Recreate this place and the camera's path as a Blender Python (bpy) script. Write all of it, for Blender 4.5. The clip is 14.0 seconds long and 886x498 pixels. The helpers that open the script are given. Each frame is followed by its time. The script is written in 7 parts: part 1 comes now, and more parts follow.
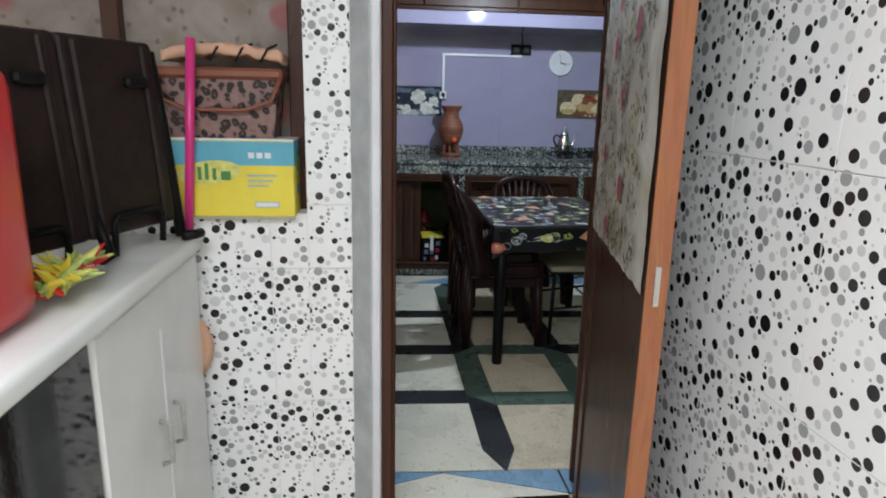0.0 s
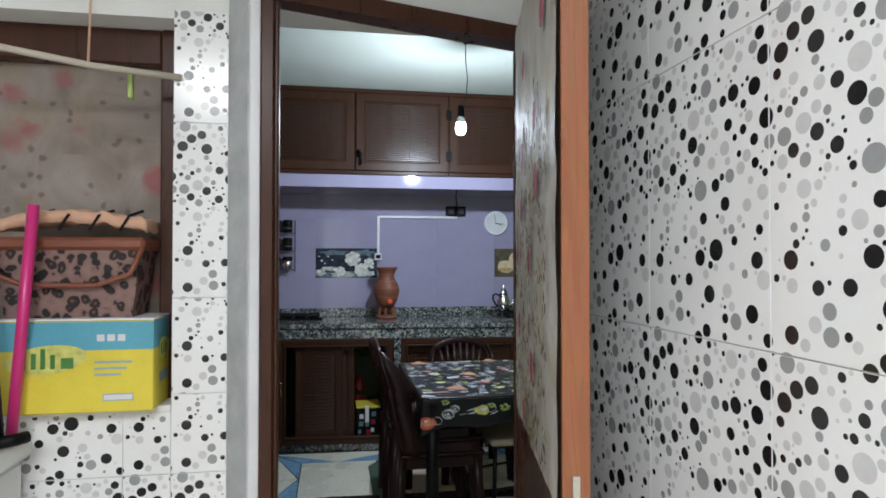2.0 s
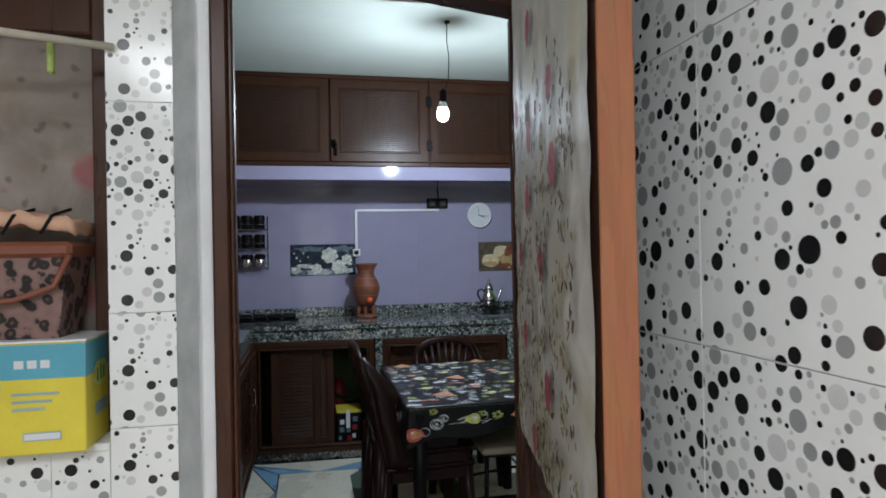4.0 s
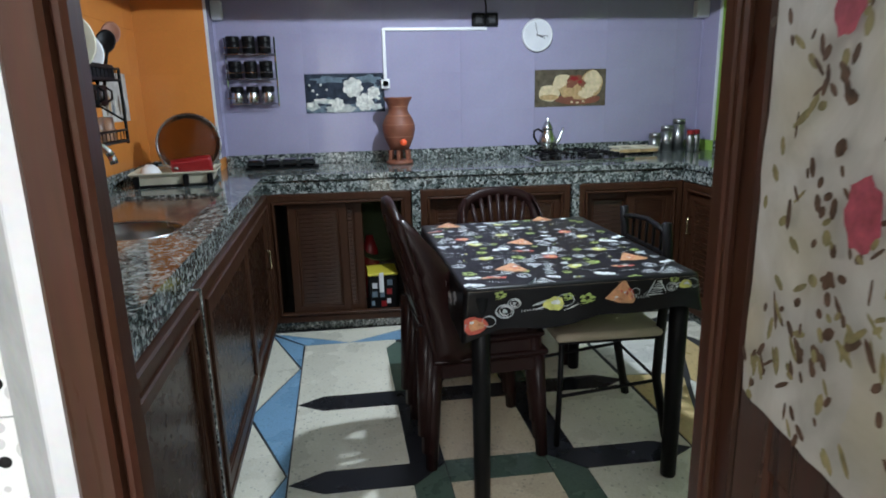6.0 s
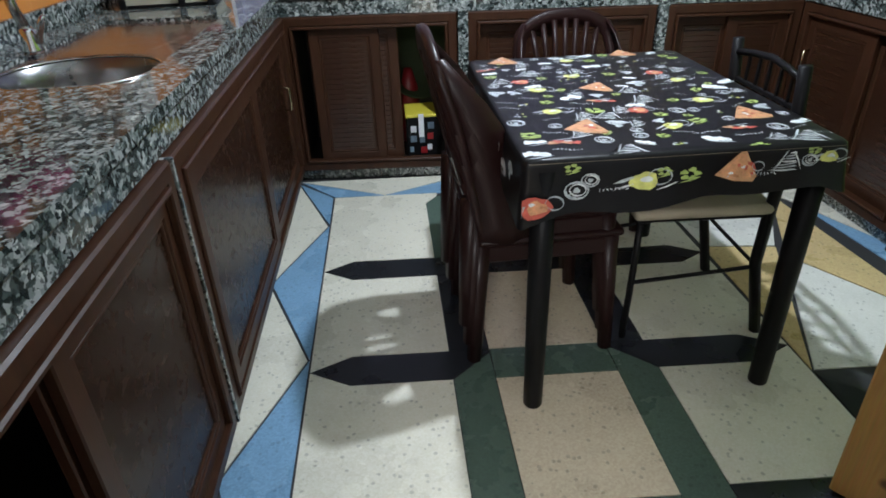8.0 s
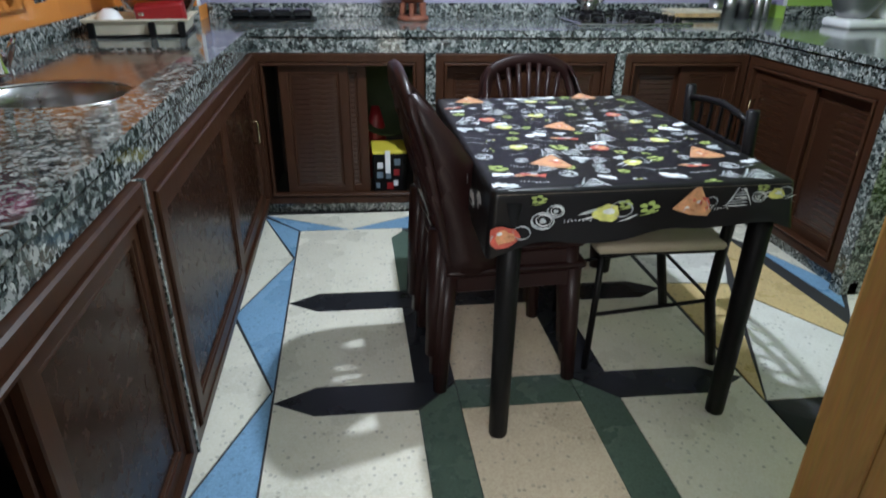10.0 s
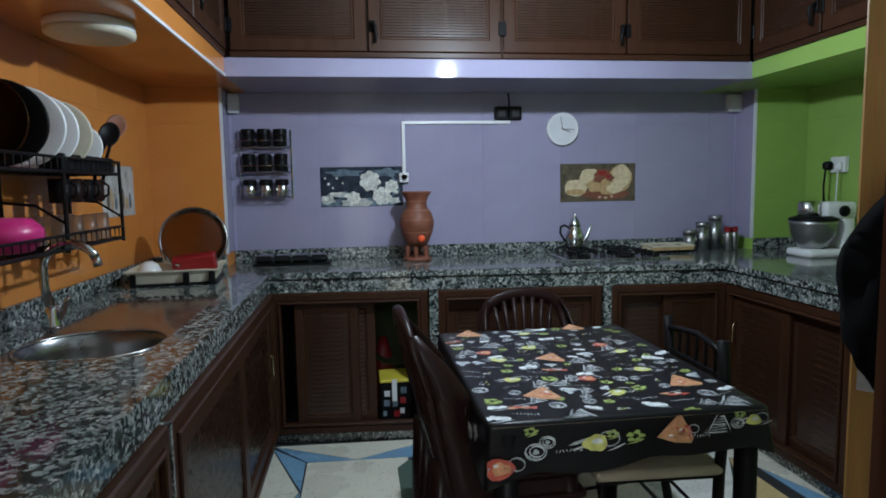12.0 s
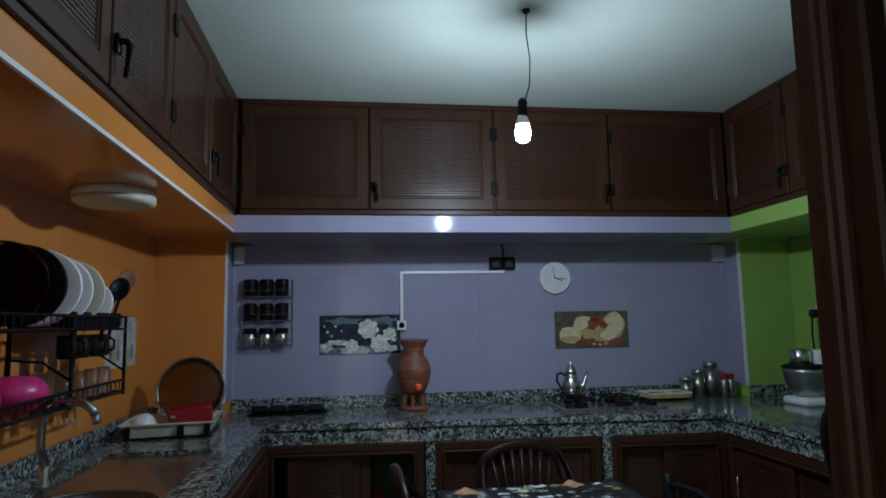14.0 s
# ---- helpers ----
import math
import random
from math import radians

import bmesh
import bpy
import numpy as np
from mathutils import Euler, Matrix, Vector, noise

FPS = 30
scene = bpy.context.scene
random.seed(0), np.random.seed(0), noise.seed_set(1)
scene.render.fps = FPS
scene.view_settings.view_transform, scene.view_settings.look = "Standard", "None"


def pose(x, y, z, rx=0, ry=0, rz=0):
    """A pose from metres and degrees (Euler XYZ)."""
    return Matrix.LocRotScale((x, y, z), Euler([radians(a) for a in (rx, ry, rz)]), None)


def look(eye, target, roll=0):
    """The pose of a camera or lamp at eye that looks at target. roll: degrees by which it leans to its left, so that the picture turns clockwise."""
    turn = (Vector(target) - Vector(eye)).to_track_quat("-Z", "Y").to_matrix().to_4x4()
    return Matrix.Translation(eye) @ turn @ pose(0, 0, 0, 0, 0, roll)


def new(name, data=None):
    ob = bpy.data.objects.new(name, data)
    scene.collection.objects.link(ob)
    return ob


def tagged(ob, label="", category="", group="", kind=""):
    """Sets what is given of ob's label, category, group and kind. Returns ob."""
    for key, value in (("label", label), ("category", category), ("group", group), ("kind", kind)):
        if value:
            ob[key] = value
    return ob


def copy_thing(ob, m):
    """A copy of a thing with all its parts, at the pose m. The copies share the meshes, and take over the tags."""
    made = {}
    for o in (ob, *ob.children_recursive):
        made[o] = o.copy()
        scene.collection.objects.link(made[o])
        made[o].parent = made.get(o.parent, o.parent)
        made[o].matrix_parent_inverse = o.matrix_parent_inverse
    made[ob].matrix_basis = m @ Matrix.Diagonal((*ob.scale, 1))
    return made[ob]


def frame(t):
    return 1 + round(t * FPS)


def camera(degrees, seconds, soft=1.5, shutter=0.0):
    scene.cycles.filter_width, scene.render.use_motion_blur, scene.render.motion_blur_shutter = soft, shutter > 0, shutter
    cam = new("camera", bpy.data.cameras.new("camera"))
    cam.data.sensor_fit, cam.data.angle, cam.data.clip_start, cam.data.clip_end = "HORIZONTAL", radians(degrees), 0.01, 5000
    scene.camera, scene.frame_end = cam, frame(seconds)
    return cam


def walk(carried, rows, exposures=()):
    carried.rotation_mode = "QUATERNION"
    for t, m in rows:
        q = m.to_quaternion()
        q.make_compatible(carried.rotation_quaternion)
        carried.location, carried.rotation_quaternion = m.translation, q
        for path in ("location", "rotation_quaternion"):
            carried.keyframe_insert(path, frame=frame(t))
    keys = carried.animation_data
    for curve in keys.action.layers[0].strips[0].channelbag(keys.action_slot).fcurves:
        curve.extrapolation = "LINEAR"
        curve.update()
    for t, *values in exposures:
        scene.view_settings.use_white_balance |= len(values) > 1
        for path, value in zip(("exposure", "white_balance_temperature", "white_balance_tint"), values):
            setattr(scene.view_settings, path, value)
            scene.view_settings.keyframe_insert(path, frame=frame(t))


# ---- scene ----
cam = camera(70.6, 14.0, soft=1.75, shutter=0.2)
PATH = [
    (0, (0.454, 0.756, 1.326), (0.661, 2.692, 0.867), 1.3),
    (0.5, (0.546, 0.853, 1.309), (0.861, 2.735, 0.709), 1.8),
    (0.6, (0.564, 0.869, 1.305), (0.889, 2.748, 0.7), 1.0),
    (1, (0.644, 0.991, 1.288), (0.928, 2.855, 0.622), 2.1),
    (1.2, (0.631, 0.972, 1.327), (0.893, 2.851, 0.695), 1.2),
    (1.5, (0.635, 1.023, 1.291), (0.934, 2.952, 0.856), 0.6),
    (2, (0.63, 0.975, 1.348), (0.976, 2.945, 1.384), -0.0),
    (4.3, (0.651, 1.324, 1.375), (1.067, 3.281, 1.374), -1.1),
    (4.5, (0.66, 1.414, 1.382), (1.062, 3.373, 1.329), -1.3),
    (5, (0.722, 1.599, 1.355), (0.999, 3.575, 1.226), -0.9),
    (5.5, (0.696, 1.759, 1.338), (0.931, 3.72, 1.025), 0.5),
    (6, (0.676, 1.998, 1.296), (0.983, 3.906, 0.823), -1.4),
    (6.5, (0.638, 2.128, 1.27), (0.993, 3.991, 0.634), -0.0),
    (7, (0.686, 2.317, 1.253), (0.941, 4.162, 0.525), -0.4),
    (7.5, (0.727, 2.437, 1.24), (0.817, 4.246, 0.391), -0.9),
    (7.7, (0.74, 2.467, 1.25), (0.837, 4.207, 0.268), -1.6),
    (9.8, (0.722, 2.44, 1.233), (1.028, 4.165, 0.268), 1.5),
    (10, (0.713, 2.428, 1.233), (0.974, 4.212, 0.368), 0.7),
    (10.5, (0.736, 2.339, 1.257), (1.016, 4.21, 0.61), 0.7),
    (11, (0.721, 2.306, 1.297), (0.98, 4.23, 0.816), 0.2),
    (11.5, (0.701, 2.294, 1.29), (0.976, 4.254, 1.004), -1.0),
    (12, (0.723, 2.272, 1.327), (0.981, 4.245, 1.124), -1.0),
    (12.5, (0.727, 2.242, 1.35), (0.983, 4.225, 1.314), -1.7),
    (13, (0.707, 2.23, 1.367), (1.036, 4.201, 1.451), -1.7),
    (13.5, (0.718, 2.21, 1.373), (1.028, 4.176, 1.563), -1.4),
    (14, (0.714, 2.19, 1.39), (0.989, 4.158, 1.623), -1.1),
]

EXPOSURES = [(0.0, 0.12, 6500, 11), (1.2, 0.32, 6450, 11), (2.0, 0.12, 6500, 11), (4.5, -0.15, 6500, 10), (5.5, 0.3, 6500, 10), (6.5, 1.0, 6550, 10), (7.5, 0.95, 6650, 12), (10.0, 1.06, 6600, 12),
             (11.0, 0.98, 6450, 9), (11.5, 0.52, 6450, 9), (12.5, -0.08, 6200, 6), (13.5, -0.6, 6100, 5), (14.0, -0.7, 6050, 5)]
walk(cam, [(t, look(eye, target, roll)) for t, eye, target, roll in PATH], EXPOSURES)

# ---- light ----
world = bpy.data.worlds.new("world")
scene.world = world
world.use_nodes = True
wn = world.node_tree.nodes
sky = wn.new("ShaderNodeTexSky")
sky.sky_type, sky.sun_disc = "NISHITA", False
sky.sun_elevation, sky.sun_rotation = radians(50), radians(200)
wn["Background"].inputs["Strength"].default_value = 0.1
world.node_tree.links.new(sky.outputs["Color"], wn["Background"].inputs["Color"])

BULB = (1.33, 4.40, 2.09)
bulb_light = new("bulb_light", bpy.data.lights.new("bulb_light", "POINT"))
bulb_light.data.energy, bulb_light.data.color, bulb_light.data.shadow_soft_size = 63, (0.77, 0.9, 1.05), 0.028
bulb_light.location = BULB

day = new("daylight_opening", bpy.data.lights.new("daylight_opening", "AREA"))
day.data.energy, day.data.color = 77, (0.95, 0.98, 1.0)
day.data.shape, day.data.size, day.data.size_y = "RECTANGLE", 1.1, 1.3
day.matrix_world = look((0.15, -0.15, 2.5), (0.15, -0.149, 0.0))

# ---- materials ----
def ramp_node(nt, stops, interp="LINEAR"):
    r = nt.nodes.new("ShaderNodeValToRGB")
    r.color_ramp.interpolation = interp
    while len(r.color_ramp.elements) < len(stops):
        r.color_ramp.elements.new(0.5)
    for e, (p, c) in zip(r.color_ramp.elements, stops):
        e.position, e.color = p, (*c, 1)
    return r


def shader(name, rough=0.5, metal=0.0):
    m = bpy.data.materials.new(name)
    m.use_nodes = True
    b = m.node_tree.nodes["Principled BSDF"]
    b.inputs["Roughness"].default_value = rough
    b.inputs["Metallic"].default_value = metal
    return m, m.node_tree, b


def coords(nt, scale=(1, 1, 1), space="Object"):
    tc = nt.nodes.new("ShaderNodeTexCoord")
    mp = nt.nodes.new("ShaderNodeMapping")
    mp.inputs["Scale"].default_value = scale
    nt.links.new(tc.outputs[space], mp.inputs["Vector"])
    return mp.outputs["Vector"]


def noise_tex(nt, vec, scale, detail=4.0, rough=0.55, distort=0.0):
    n = nt.nodes.new("ShaderNodeTexNoise")
    n.inputs["Scale"].default_value = scale
    n.inputs["Detail"].default_value = detail
    n.inputs["Roughness"].default_value = rough
    n.inputs["Distortion"].default_value = distort
    nt.links.new(vec, n.inputs["Vector"])
    return n


def voronoi_tex(nt, vec, scale, feature="F1", rnd=1.0):
    n = nt.nodes.new("ShaderNodeTexVoronoi")
    n.feature = feature
    n.inputs["Scale"].default_value = scale
    n.inputs["Randomness"].default_value = rnd
    nt.links.new(vec, n.inputs["Vector"])
    return n


def mix_col(nt, fac, a, b, blend="MIX"):
    n = nt.nodes.new("ShaderNodeMix")
    n.data_type, n.blend_type = "RGBA", blend
    for sock, v in ((n.inputs[0], fac), (n.inputs[6], a), (n.inputs[7], b)):
        if hasattr(v, "links") or isinstance(v, bpy.types.NodeSocket):
            nt.links.new(v, sock)
        elif isinstance(v, (int, float)):
            sock.default_value = v
        else:
            sock.default_value = (*v, 1)
    return n.outputs[2]


def math_node(nt, op, a, b=None, c=None):
    n = nt.nodes.new("ShaderNodeMath")
    n.operation = op
    for sock, v in zip(n.inputs, (a, b, c)):
        if v is None:
            continue
        if isinstance(v, (int, float)):
            sock.default_value = v
        else:
            nt.links.new(v, sock)
    return n.outputs[0]


def bump(nt, bsdf, height, strength=0.2, dist=0.002):
    n = nt.nodes.new("ShaderNodeBump")
    n.inputs["Strength"].default_value = strength
    n.inputs["Distance"].default_value = dist
    nt.links.new(height, n.inputs["Height"])
    nt.links.new(n.outputs["Normal"], bsdf.inputs["Normal"])


def painted(name, col, rough=0.5, metal=0.0, vary=0.12, scale=6.0, fine=120.0, bumps=0.08, per_piece=0.0, spec=0.5):
    """A plain surface with large stains, fine grain and light relief."""
    m, nt, b = shader(name, rough, metal)
    b.inputs["Specular IOR Level"].default_value = spec
    vec = coords(nt)
    big, small = noise_tex(nt, vec, scale), noise_tex(nt, vec, fine, 2.0)
    dark = tuple(c * (1 - vary) for c in col)
    light = tuple(min(1, c * (1 + vary * 0.6)) for c in col)
    r = ramp_node(nt, [(0.3, dark), (0.7, light)])
    nt.links.new(big.outputs["Fac"], r.inputs["Fac"])
    out = mix_col(nt, 0.12, r.outputs["Color"], small.outputs["Color"], "OVERLAY")
    if per_piece:
        oi = nt.nodes.new("ShaderNodeObjectInfo")
        v = math_node(nt, "MULTIPLY_ADD", oi.outputs["Random"], per_piece, 1 - per_piece / 2)
        out = mix_col(nt, 1.0, out, v, "MULTIPLY")
    nt.links.new(out, b.inputs["Base Color"])
    spread = min(0.18, rough * 1.2)
    rr = math_node(nt, "MULTIPLY_ADD", big.outputs["Fac"], spread, max(0.02, rough - spread / 2))
    nt.links.new(rr, b.inputs["Roughness"])
    if bumps:
        bump(nt, b, small.outputs["Fac"], bumps, 0.001)
    return m


def wood(name, col, rough=0.38, axis=2, ring=0.35, knots=False):
    """Brown wood whose grain runs along an axis."""
    m, nt, b = shader(name, rough)
    b.inputs["Specular IOR Level"].default_value = 0.22
    sc = [14.0, 14.0, 14.0]
    sc[axis] = 1.2
    vec = coords(nt, tuple(sc))
    n = noise_tex(nt, vec, 2.2, 6.0, 0.6, 0.6)
    f = noise_tex(nt, coords(nt, tuple(s * 6 for s in sc)), 2.0, 3.0)
    r = ramp_node(nt, [(0.25, tuple(c * (1 - ring) for c in col)), (0.55, col), (0.8, tuple(min(1, c * (1 + ring * 0.7)) for c in col))])
    nt.links.new(n.outputs["Fac"], r.inputs["Fac"])
    out = mix_col(nt, 0.25, r.outputs["Color"], f.outputs["Color"], "OVERLAY")
    if knots:
        v = voronoi_tex(nt, coords(nt, (5.0, 5.0, 5.0)), 1.0)
        k = ramp_node(nt, [(0.0, (0.0, 0.0, 0.0)), (0.055, (0.1, 0.1, 0.1)), (0.1, (1, 1, 1))])
        nt.links.new(v.outputs["Distance"], k.inputs["Fac"])
        out = mix_col(nt, k.outputs["Color"], (0.07, 0.03, 0.012), out)
    nt.links.new(out, b.inputs["Base Color"])
    rr = math_node(nt, "MULTIPLY_ADD", n.outputs["Fac"], 0.2, rough - 0.1)
    nt.links.new(rr, b.inputs["Roughness"])
    bump(nt, b, f.outputs["Fac"], 0.12, 0.0008)
    return m


def granite(name, stretch=(1, 1, 1)):
    m, nt, b = shader(name, 0.09)
    b.inputs["Specular IOR Level"].default_value = 0.85
    vec = coords(nt, stretch)
    warp = noise_tex(nt, vec, 45, 3.0)
    wv = mix_col(nt, 0.022, vec, warp.outputs["Color"], "ADD")
    v1, v2, n = voronoi_tex(nt, wv, 86), voronoi_tex(nt, wv, 170), noise_tex(nt, vec, 26, 5.0, 0.65)
    r = ramp_node(nt, [(0.0, (0.02, 0.027, 0.026)), (0.33, (0.06, 0.078, 0.073)), (0.46, (0.19, 0.215, 0.205)), (0.6, (0.32, 0.34, 0.33)), (0.78, (0.47, 0.49, 0.46))], "CONSTANT")
    sep = nt.nodes.new("ShaderNodeSeparateColor")
    nt.links.new(v1.outputs["Color"], sep.inputs["Color"])
    mixv = math_node(nt, "MULTIPLY_ADD", n.outputs["Fac"], 0.55, math_node(nt, "MULTIPLY", sep.outputs[0], 0.62))
    nt.links.new(math_node(nt, "SUBTRACT", mixv, 0.1), r.inputs["Fac"])
    sep2 = nt.nodes.new("ShaderNodeSeparateColor")
    nt.links.new(v2.outputs["Color"], sep2.inputs["Color"])
    dark = math_node(nt, "GREATER_THAN", sep2.outputs[1], 0.7)
    out = mix_col(nt, math_node(nt, "MULTIPLY", dark, 0.75), r.outputs["Color"], (0.035, 0.042, 0.04))
    nt.links.new(out, b.inputs["Base Color"])
    bump(nt, b, n.outputs["Fac"], 0.03, 0.0006)
    return m


def terrazzo(name, col, chip_dark=0.5, rough=0.28):
    m, nt, b = shader(name, rough)
    vec = coords(nt, space="Object")
    big = noise_tex(nt, vec, 3.0, 5.0)
    r = ramp_node(nt, [(0.3, tuple(c * 0.86 for c in col)), (0.7, tuple(min(1, c * 1.08) for c in col))])
    nt.links.new(big.outputs["Fac"], r.inputs["Fac"])
    v = voronoi_tex(nt, vec, 75)
    sep = nt.nodes.new("ShaderNodeSeparateColor")
    nt.links.new(v.outputs["Color"], sep.inputs["Color"])
    chip = math_node(nt, "MULTIPLY", math_node(nt, "GREATER_THAN", sep.outputs[0], 0.88), math_node(nt, "LESS_THAN", v.outputs["Distance"], 0.42))
    out = mix_col(nt, math_node(nt, "MULTIPLY", chip, 0.38), r.outputs["Color"], tuple(c * chip_dark * 0.5 for c in col))
    v2 = voronoi_tex(nt, vec, 190)
    sep2 = nt.nodes.new("ShaderNodeSeparateColor")
    nt.links.new(v2.outputs["Color"], sep2.inputs["Color"])
    out = mix_col(nt, 0.13, out, sep2.outputs[0], "OVERLAY")
    nt.links.new(out, b.inputs["Base Color"])
    rr = math_node(nt, "MULTIPLY_ADD", big.outputs["Fac"], 0.25, rough - 0.12)
    nt.links.new(rr, b.inputs["Roughness"])
    bump(nt, b, big.outputs["Fac"], 0.04, 0.002)
    return m


def flower_film(name, tone=1.0, reds=True, tint=(1.0, 1.0, 1.0)):
    """Crumpled plastic film, cloudy, with faint yellow haloes; reds prints soft red flowers."""
    m, nt, b = shader(name, 0.62)
    b.inputs["Specular IOR Level"].default_value = 0.1
    vec = coords(nt)
    warp = noise_tex(nt, vec, 18, 3.0)
    wv = mix_col(nt, 0.035, vec, warp.outputs["Color"], "ADD")
    shade = lambda *c: tuple(k * tone * t for k, t in zip(c, tint))
    base = ramp_node(nt, [(0.3, shade(0.3, 0.285, 0.25)), (0.5, shade(0.41, 0.395, 0.36)), (0.7, shade(0.53, 0.52, 0.485))])
    nt.links.new(noise_tex(nt, vec, 5.0, 6.0, 0.6, 0.8).outputs["Fac"], base.inputs["Fac"])
    out = base.outputs["Color"]

    def spots(out, at, scale, size, keep, col, amt, soft=0.7):
        v = voronoi_tex(nt, at, scale)
        sep = nt.nodes.new("ShaderNodeSeparateColor")
        nt.links.new(v.outputs["Color"], sep.inputs["Color"])
        r = ramp_node(nt, [(size * soft, (1, 1, 1)), (size, (0, 0, 0))])
        nt.links.new(v.outputs["Distance"], r.inputs["Fac"])
        hit = math_node(nt, "MULTIPLY", r.outputs["Color"], math_node(nt, "LESS_THAN", sep.outputs[1], keep))
        return mix_col(nt, math_node(nt, "MULTIPLY", hit, amt), out, col)

    out = spots(out, wv, 7.5, 0.6, 0.6, shade(0.4, 0.34, 0.17), 0.5, 0.1)
    out = spots(out, wv, 13.0, 0.5, 0.35, shade(0.22, 0.2, 0.14), 0.5, 0.1)
    if reds:
        out = spots(out, wv, 8.0, 0.4, 0.55, shade(0.5, 0.1, 0.14), 0.6, 0.6)
        out = spots(out, wv, 30.0, 0.3, 0.2, shade(0.14, 0.08, 0.06), 0.5, 0.5)
    nt.links.new(out, b.inputs["Base Color"])
    crump = noise_tex(nt, coords(nt, (1, 1, 0.6)), 13, 5.0, 0.6, 1.6)
    bump(nt, b, crump.outputs["Fac"], 0.3, 0.006)
    return m


def glassy(name, col=(0.9, 0.95, 0.95), rough=0.03, ior=1.3):
    m, nt, b = shader(name, rough)
    b.inputs["Base Color"].default_value = (*col, 1)
    b.inputs["Transmission Weight"].default_value = 1.0
    b.inputs["IOR"].default_value = ior
    return m


def leopard(name):
    m, nt, b = shader(name, 0.55)
    vec = coords(nt)
    warp = noise_tex(nt, vec, 40, 2.0)
    wv = mix_col(nt, 0.02, vec, warp.outputs["Color"], "ADD")
    v = voronoi_tex(nt, wv, 42)
    r = ramp_node(nt, [(0.0, (0.13, 0.055, 0.04)), (0.14, (0.13, 0.055, 0.04)), (0.2, (0.009, 0.006, 0.006)), (0.44, (0.009, 0.006, 0.006)), (0.52, (0.2, 0.115, 0.1)), (0.8, (0.24, 0.145, 0.13))])
    nt.links.new(v.outputs["Distance"], r.inputs["Fac"])
    nt.links.new(r.outputs["Color"], b.inputs["Base Color"])
    bump(nt, b, v.outputs["Distance"], 0.15, 0.002)
    return m


def emitter(name, col, power):
    m, nt, b = shader(name, 0.3)
    b.inputs["Base Color"].default_value = (0.9, 0.9, 0.9, 1)
    b.inputs["Emission Color"].default_value = (*col, 1)
    b.inputs["Emission Strength"].default_value = power
    return m


M_ORANGE = painted("orange_tile_glaze", (0.6, 0.225, 0.052), 0.16, vary=0.08, scale=3, bumps=0.03, per_piece=0.015)
M_PURPLE = painted("lilac_tile_glaze", (0.33, 0.31, 0.44), 0.07, vary=0.06, scale=3, bumps=0.03, per_piece=0.012)
M_GREEN = painted("green_tile_glaze", (0.28, 0.44, 0.1), 0.18, vary=0.08, scale=3, bumps=0.03, per_piece=0.015)
M_GROUT = painted("pale_grout", (0.68, 0.67, 0.65), 0.8)
M_GROUT_PURPLE = painted("lilac_grout", (0.36, 0.34, 0.5), 0.5)
M_GROUT_ORANGE = painted("orange_grout", (0.68, 0.25, 0.045), 0.6)
M_GROUT_GREEN = painted("green_grout", (0.3, 0.5, 0.08), 0.6)
M_PLASTER = painted("white_plaster", (0.74, 0.75, 0.74), 0.85, vary=0.1, scale=2.5, bumps=0.15)
M_CEIL = painted("ceiling_paint", (0.5, 0.545, 0.49), 0.9, vary=0.1, scale=1.6, bumps=0.1)
M_TRIM = painted("white_trim", (0.68, 0.69, 0.72), 0.4)
M_GREYPAINT = painted("grey_painted_cement", (0.42, 0.44, 0.45), 0.6, vary=0.2, scale=12, bumps=0.3)
M_DOT = painted("white_tile_glaze", (0.8, 0.81, 0.82), 0.14, vary=0.05, scale=4, bumps=0.03)
M_DOTS = [painted("black_dot_print", (0.012, 0.012, 0.014), 0.16), painted("grey_dot_print", (0.3, 0.31, 0.32), 0.16), painted("pale_dot_print", (0.58, 0.59, 0.6), 0.16)]
M_GRANITE = granite("speckled_granite")
M_WOODV = wood("brown_wood_upright", (0.045, 0.0178, 0.0088), axis=2)
M_WOODX = wood("brown_wood_long", (0.045, 0.0178, 0.0088), axis=0)
M_PANEL = wood("brown_panel", (0.026, 0.0104, 0.0054), rough=0.26, axis=0)
M_PANEL.node_tree.nodes["Principled BSDF"].inputs["Specular IOR Level"].default_value = 0.16
M_SLAT = wood("glossy_ribbed_panel", (0.038, 0.015, 0.0076), rough=0.26, axis=0)
M_SLAT.node_tree.nodes["Principled BSDF"].inputs["Specular IOR Level"].default_value = 0.5
M_FRAME = wood("door_frame_wood", (0.06, 0.024, 0.0145), rough=0.3, axis=2, ring=0.3)
M_STILE = wood("varnished_door_wood", (0.29, 0.112, 0.056), rough=0.28, axis=2, ring=0.18)
M_PINE = wood("raw_pine", (0.36, 0.19, 0.055), rough=0.5, axis=2, ring=0.25, knots=True)
M_BLACK = painted("black_plastic", (0.006, 0.006, 0.0065), 0.4, spec=0.12)
M_BLACKMETAL = painted("black_enamelled_metal", (0.006, 0.0055, 0.006), 0.4, spec=0.14)
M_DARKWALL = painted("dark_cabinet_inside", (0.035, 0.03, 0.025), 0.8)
M_MAROON = painted("maroon_plastic", (0.019, 0.0075, 0.007), 0.34, vary=0.1, bumps=0.02, spec=0.22)
M_STEEL = painted("brushed_steel", (0.55, 0.55, 0.54), 0.22, metal=1.0, vary=0.06, bumps=0.03)
M_CHROME = painted("chrome", (0.72, 0.73, 0.74), 0.08, metal=1.0, vary=0.03, bumps=0.0)
M_BRASS = painted("pale_brass", (0.55, 0.46, 0.28), 0.25, metal=1.0)
M_CREAM = painted("cream_plastic", (0.6, 0.56, 0.44), 0.4)
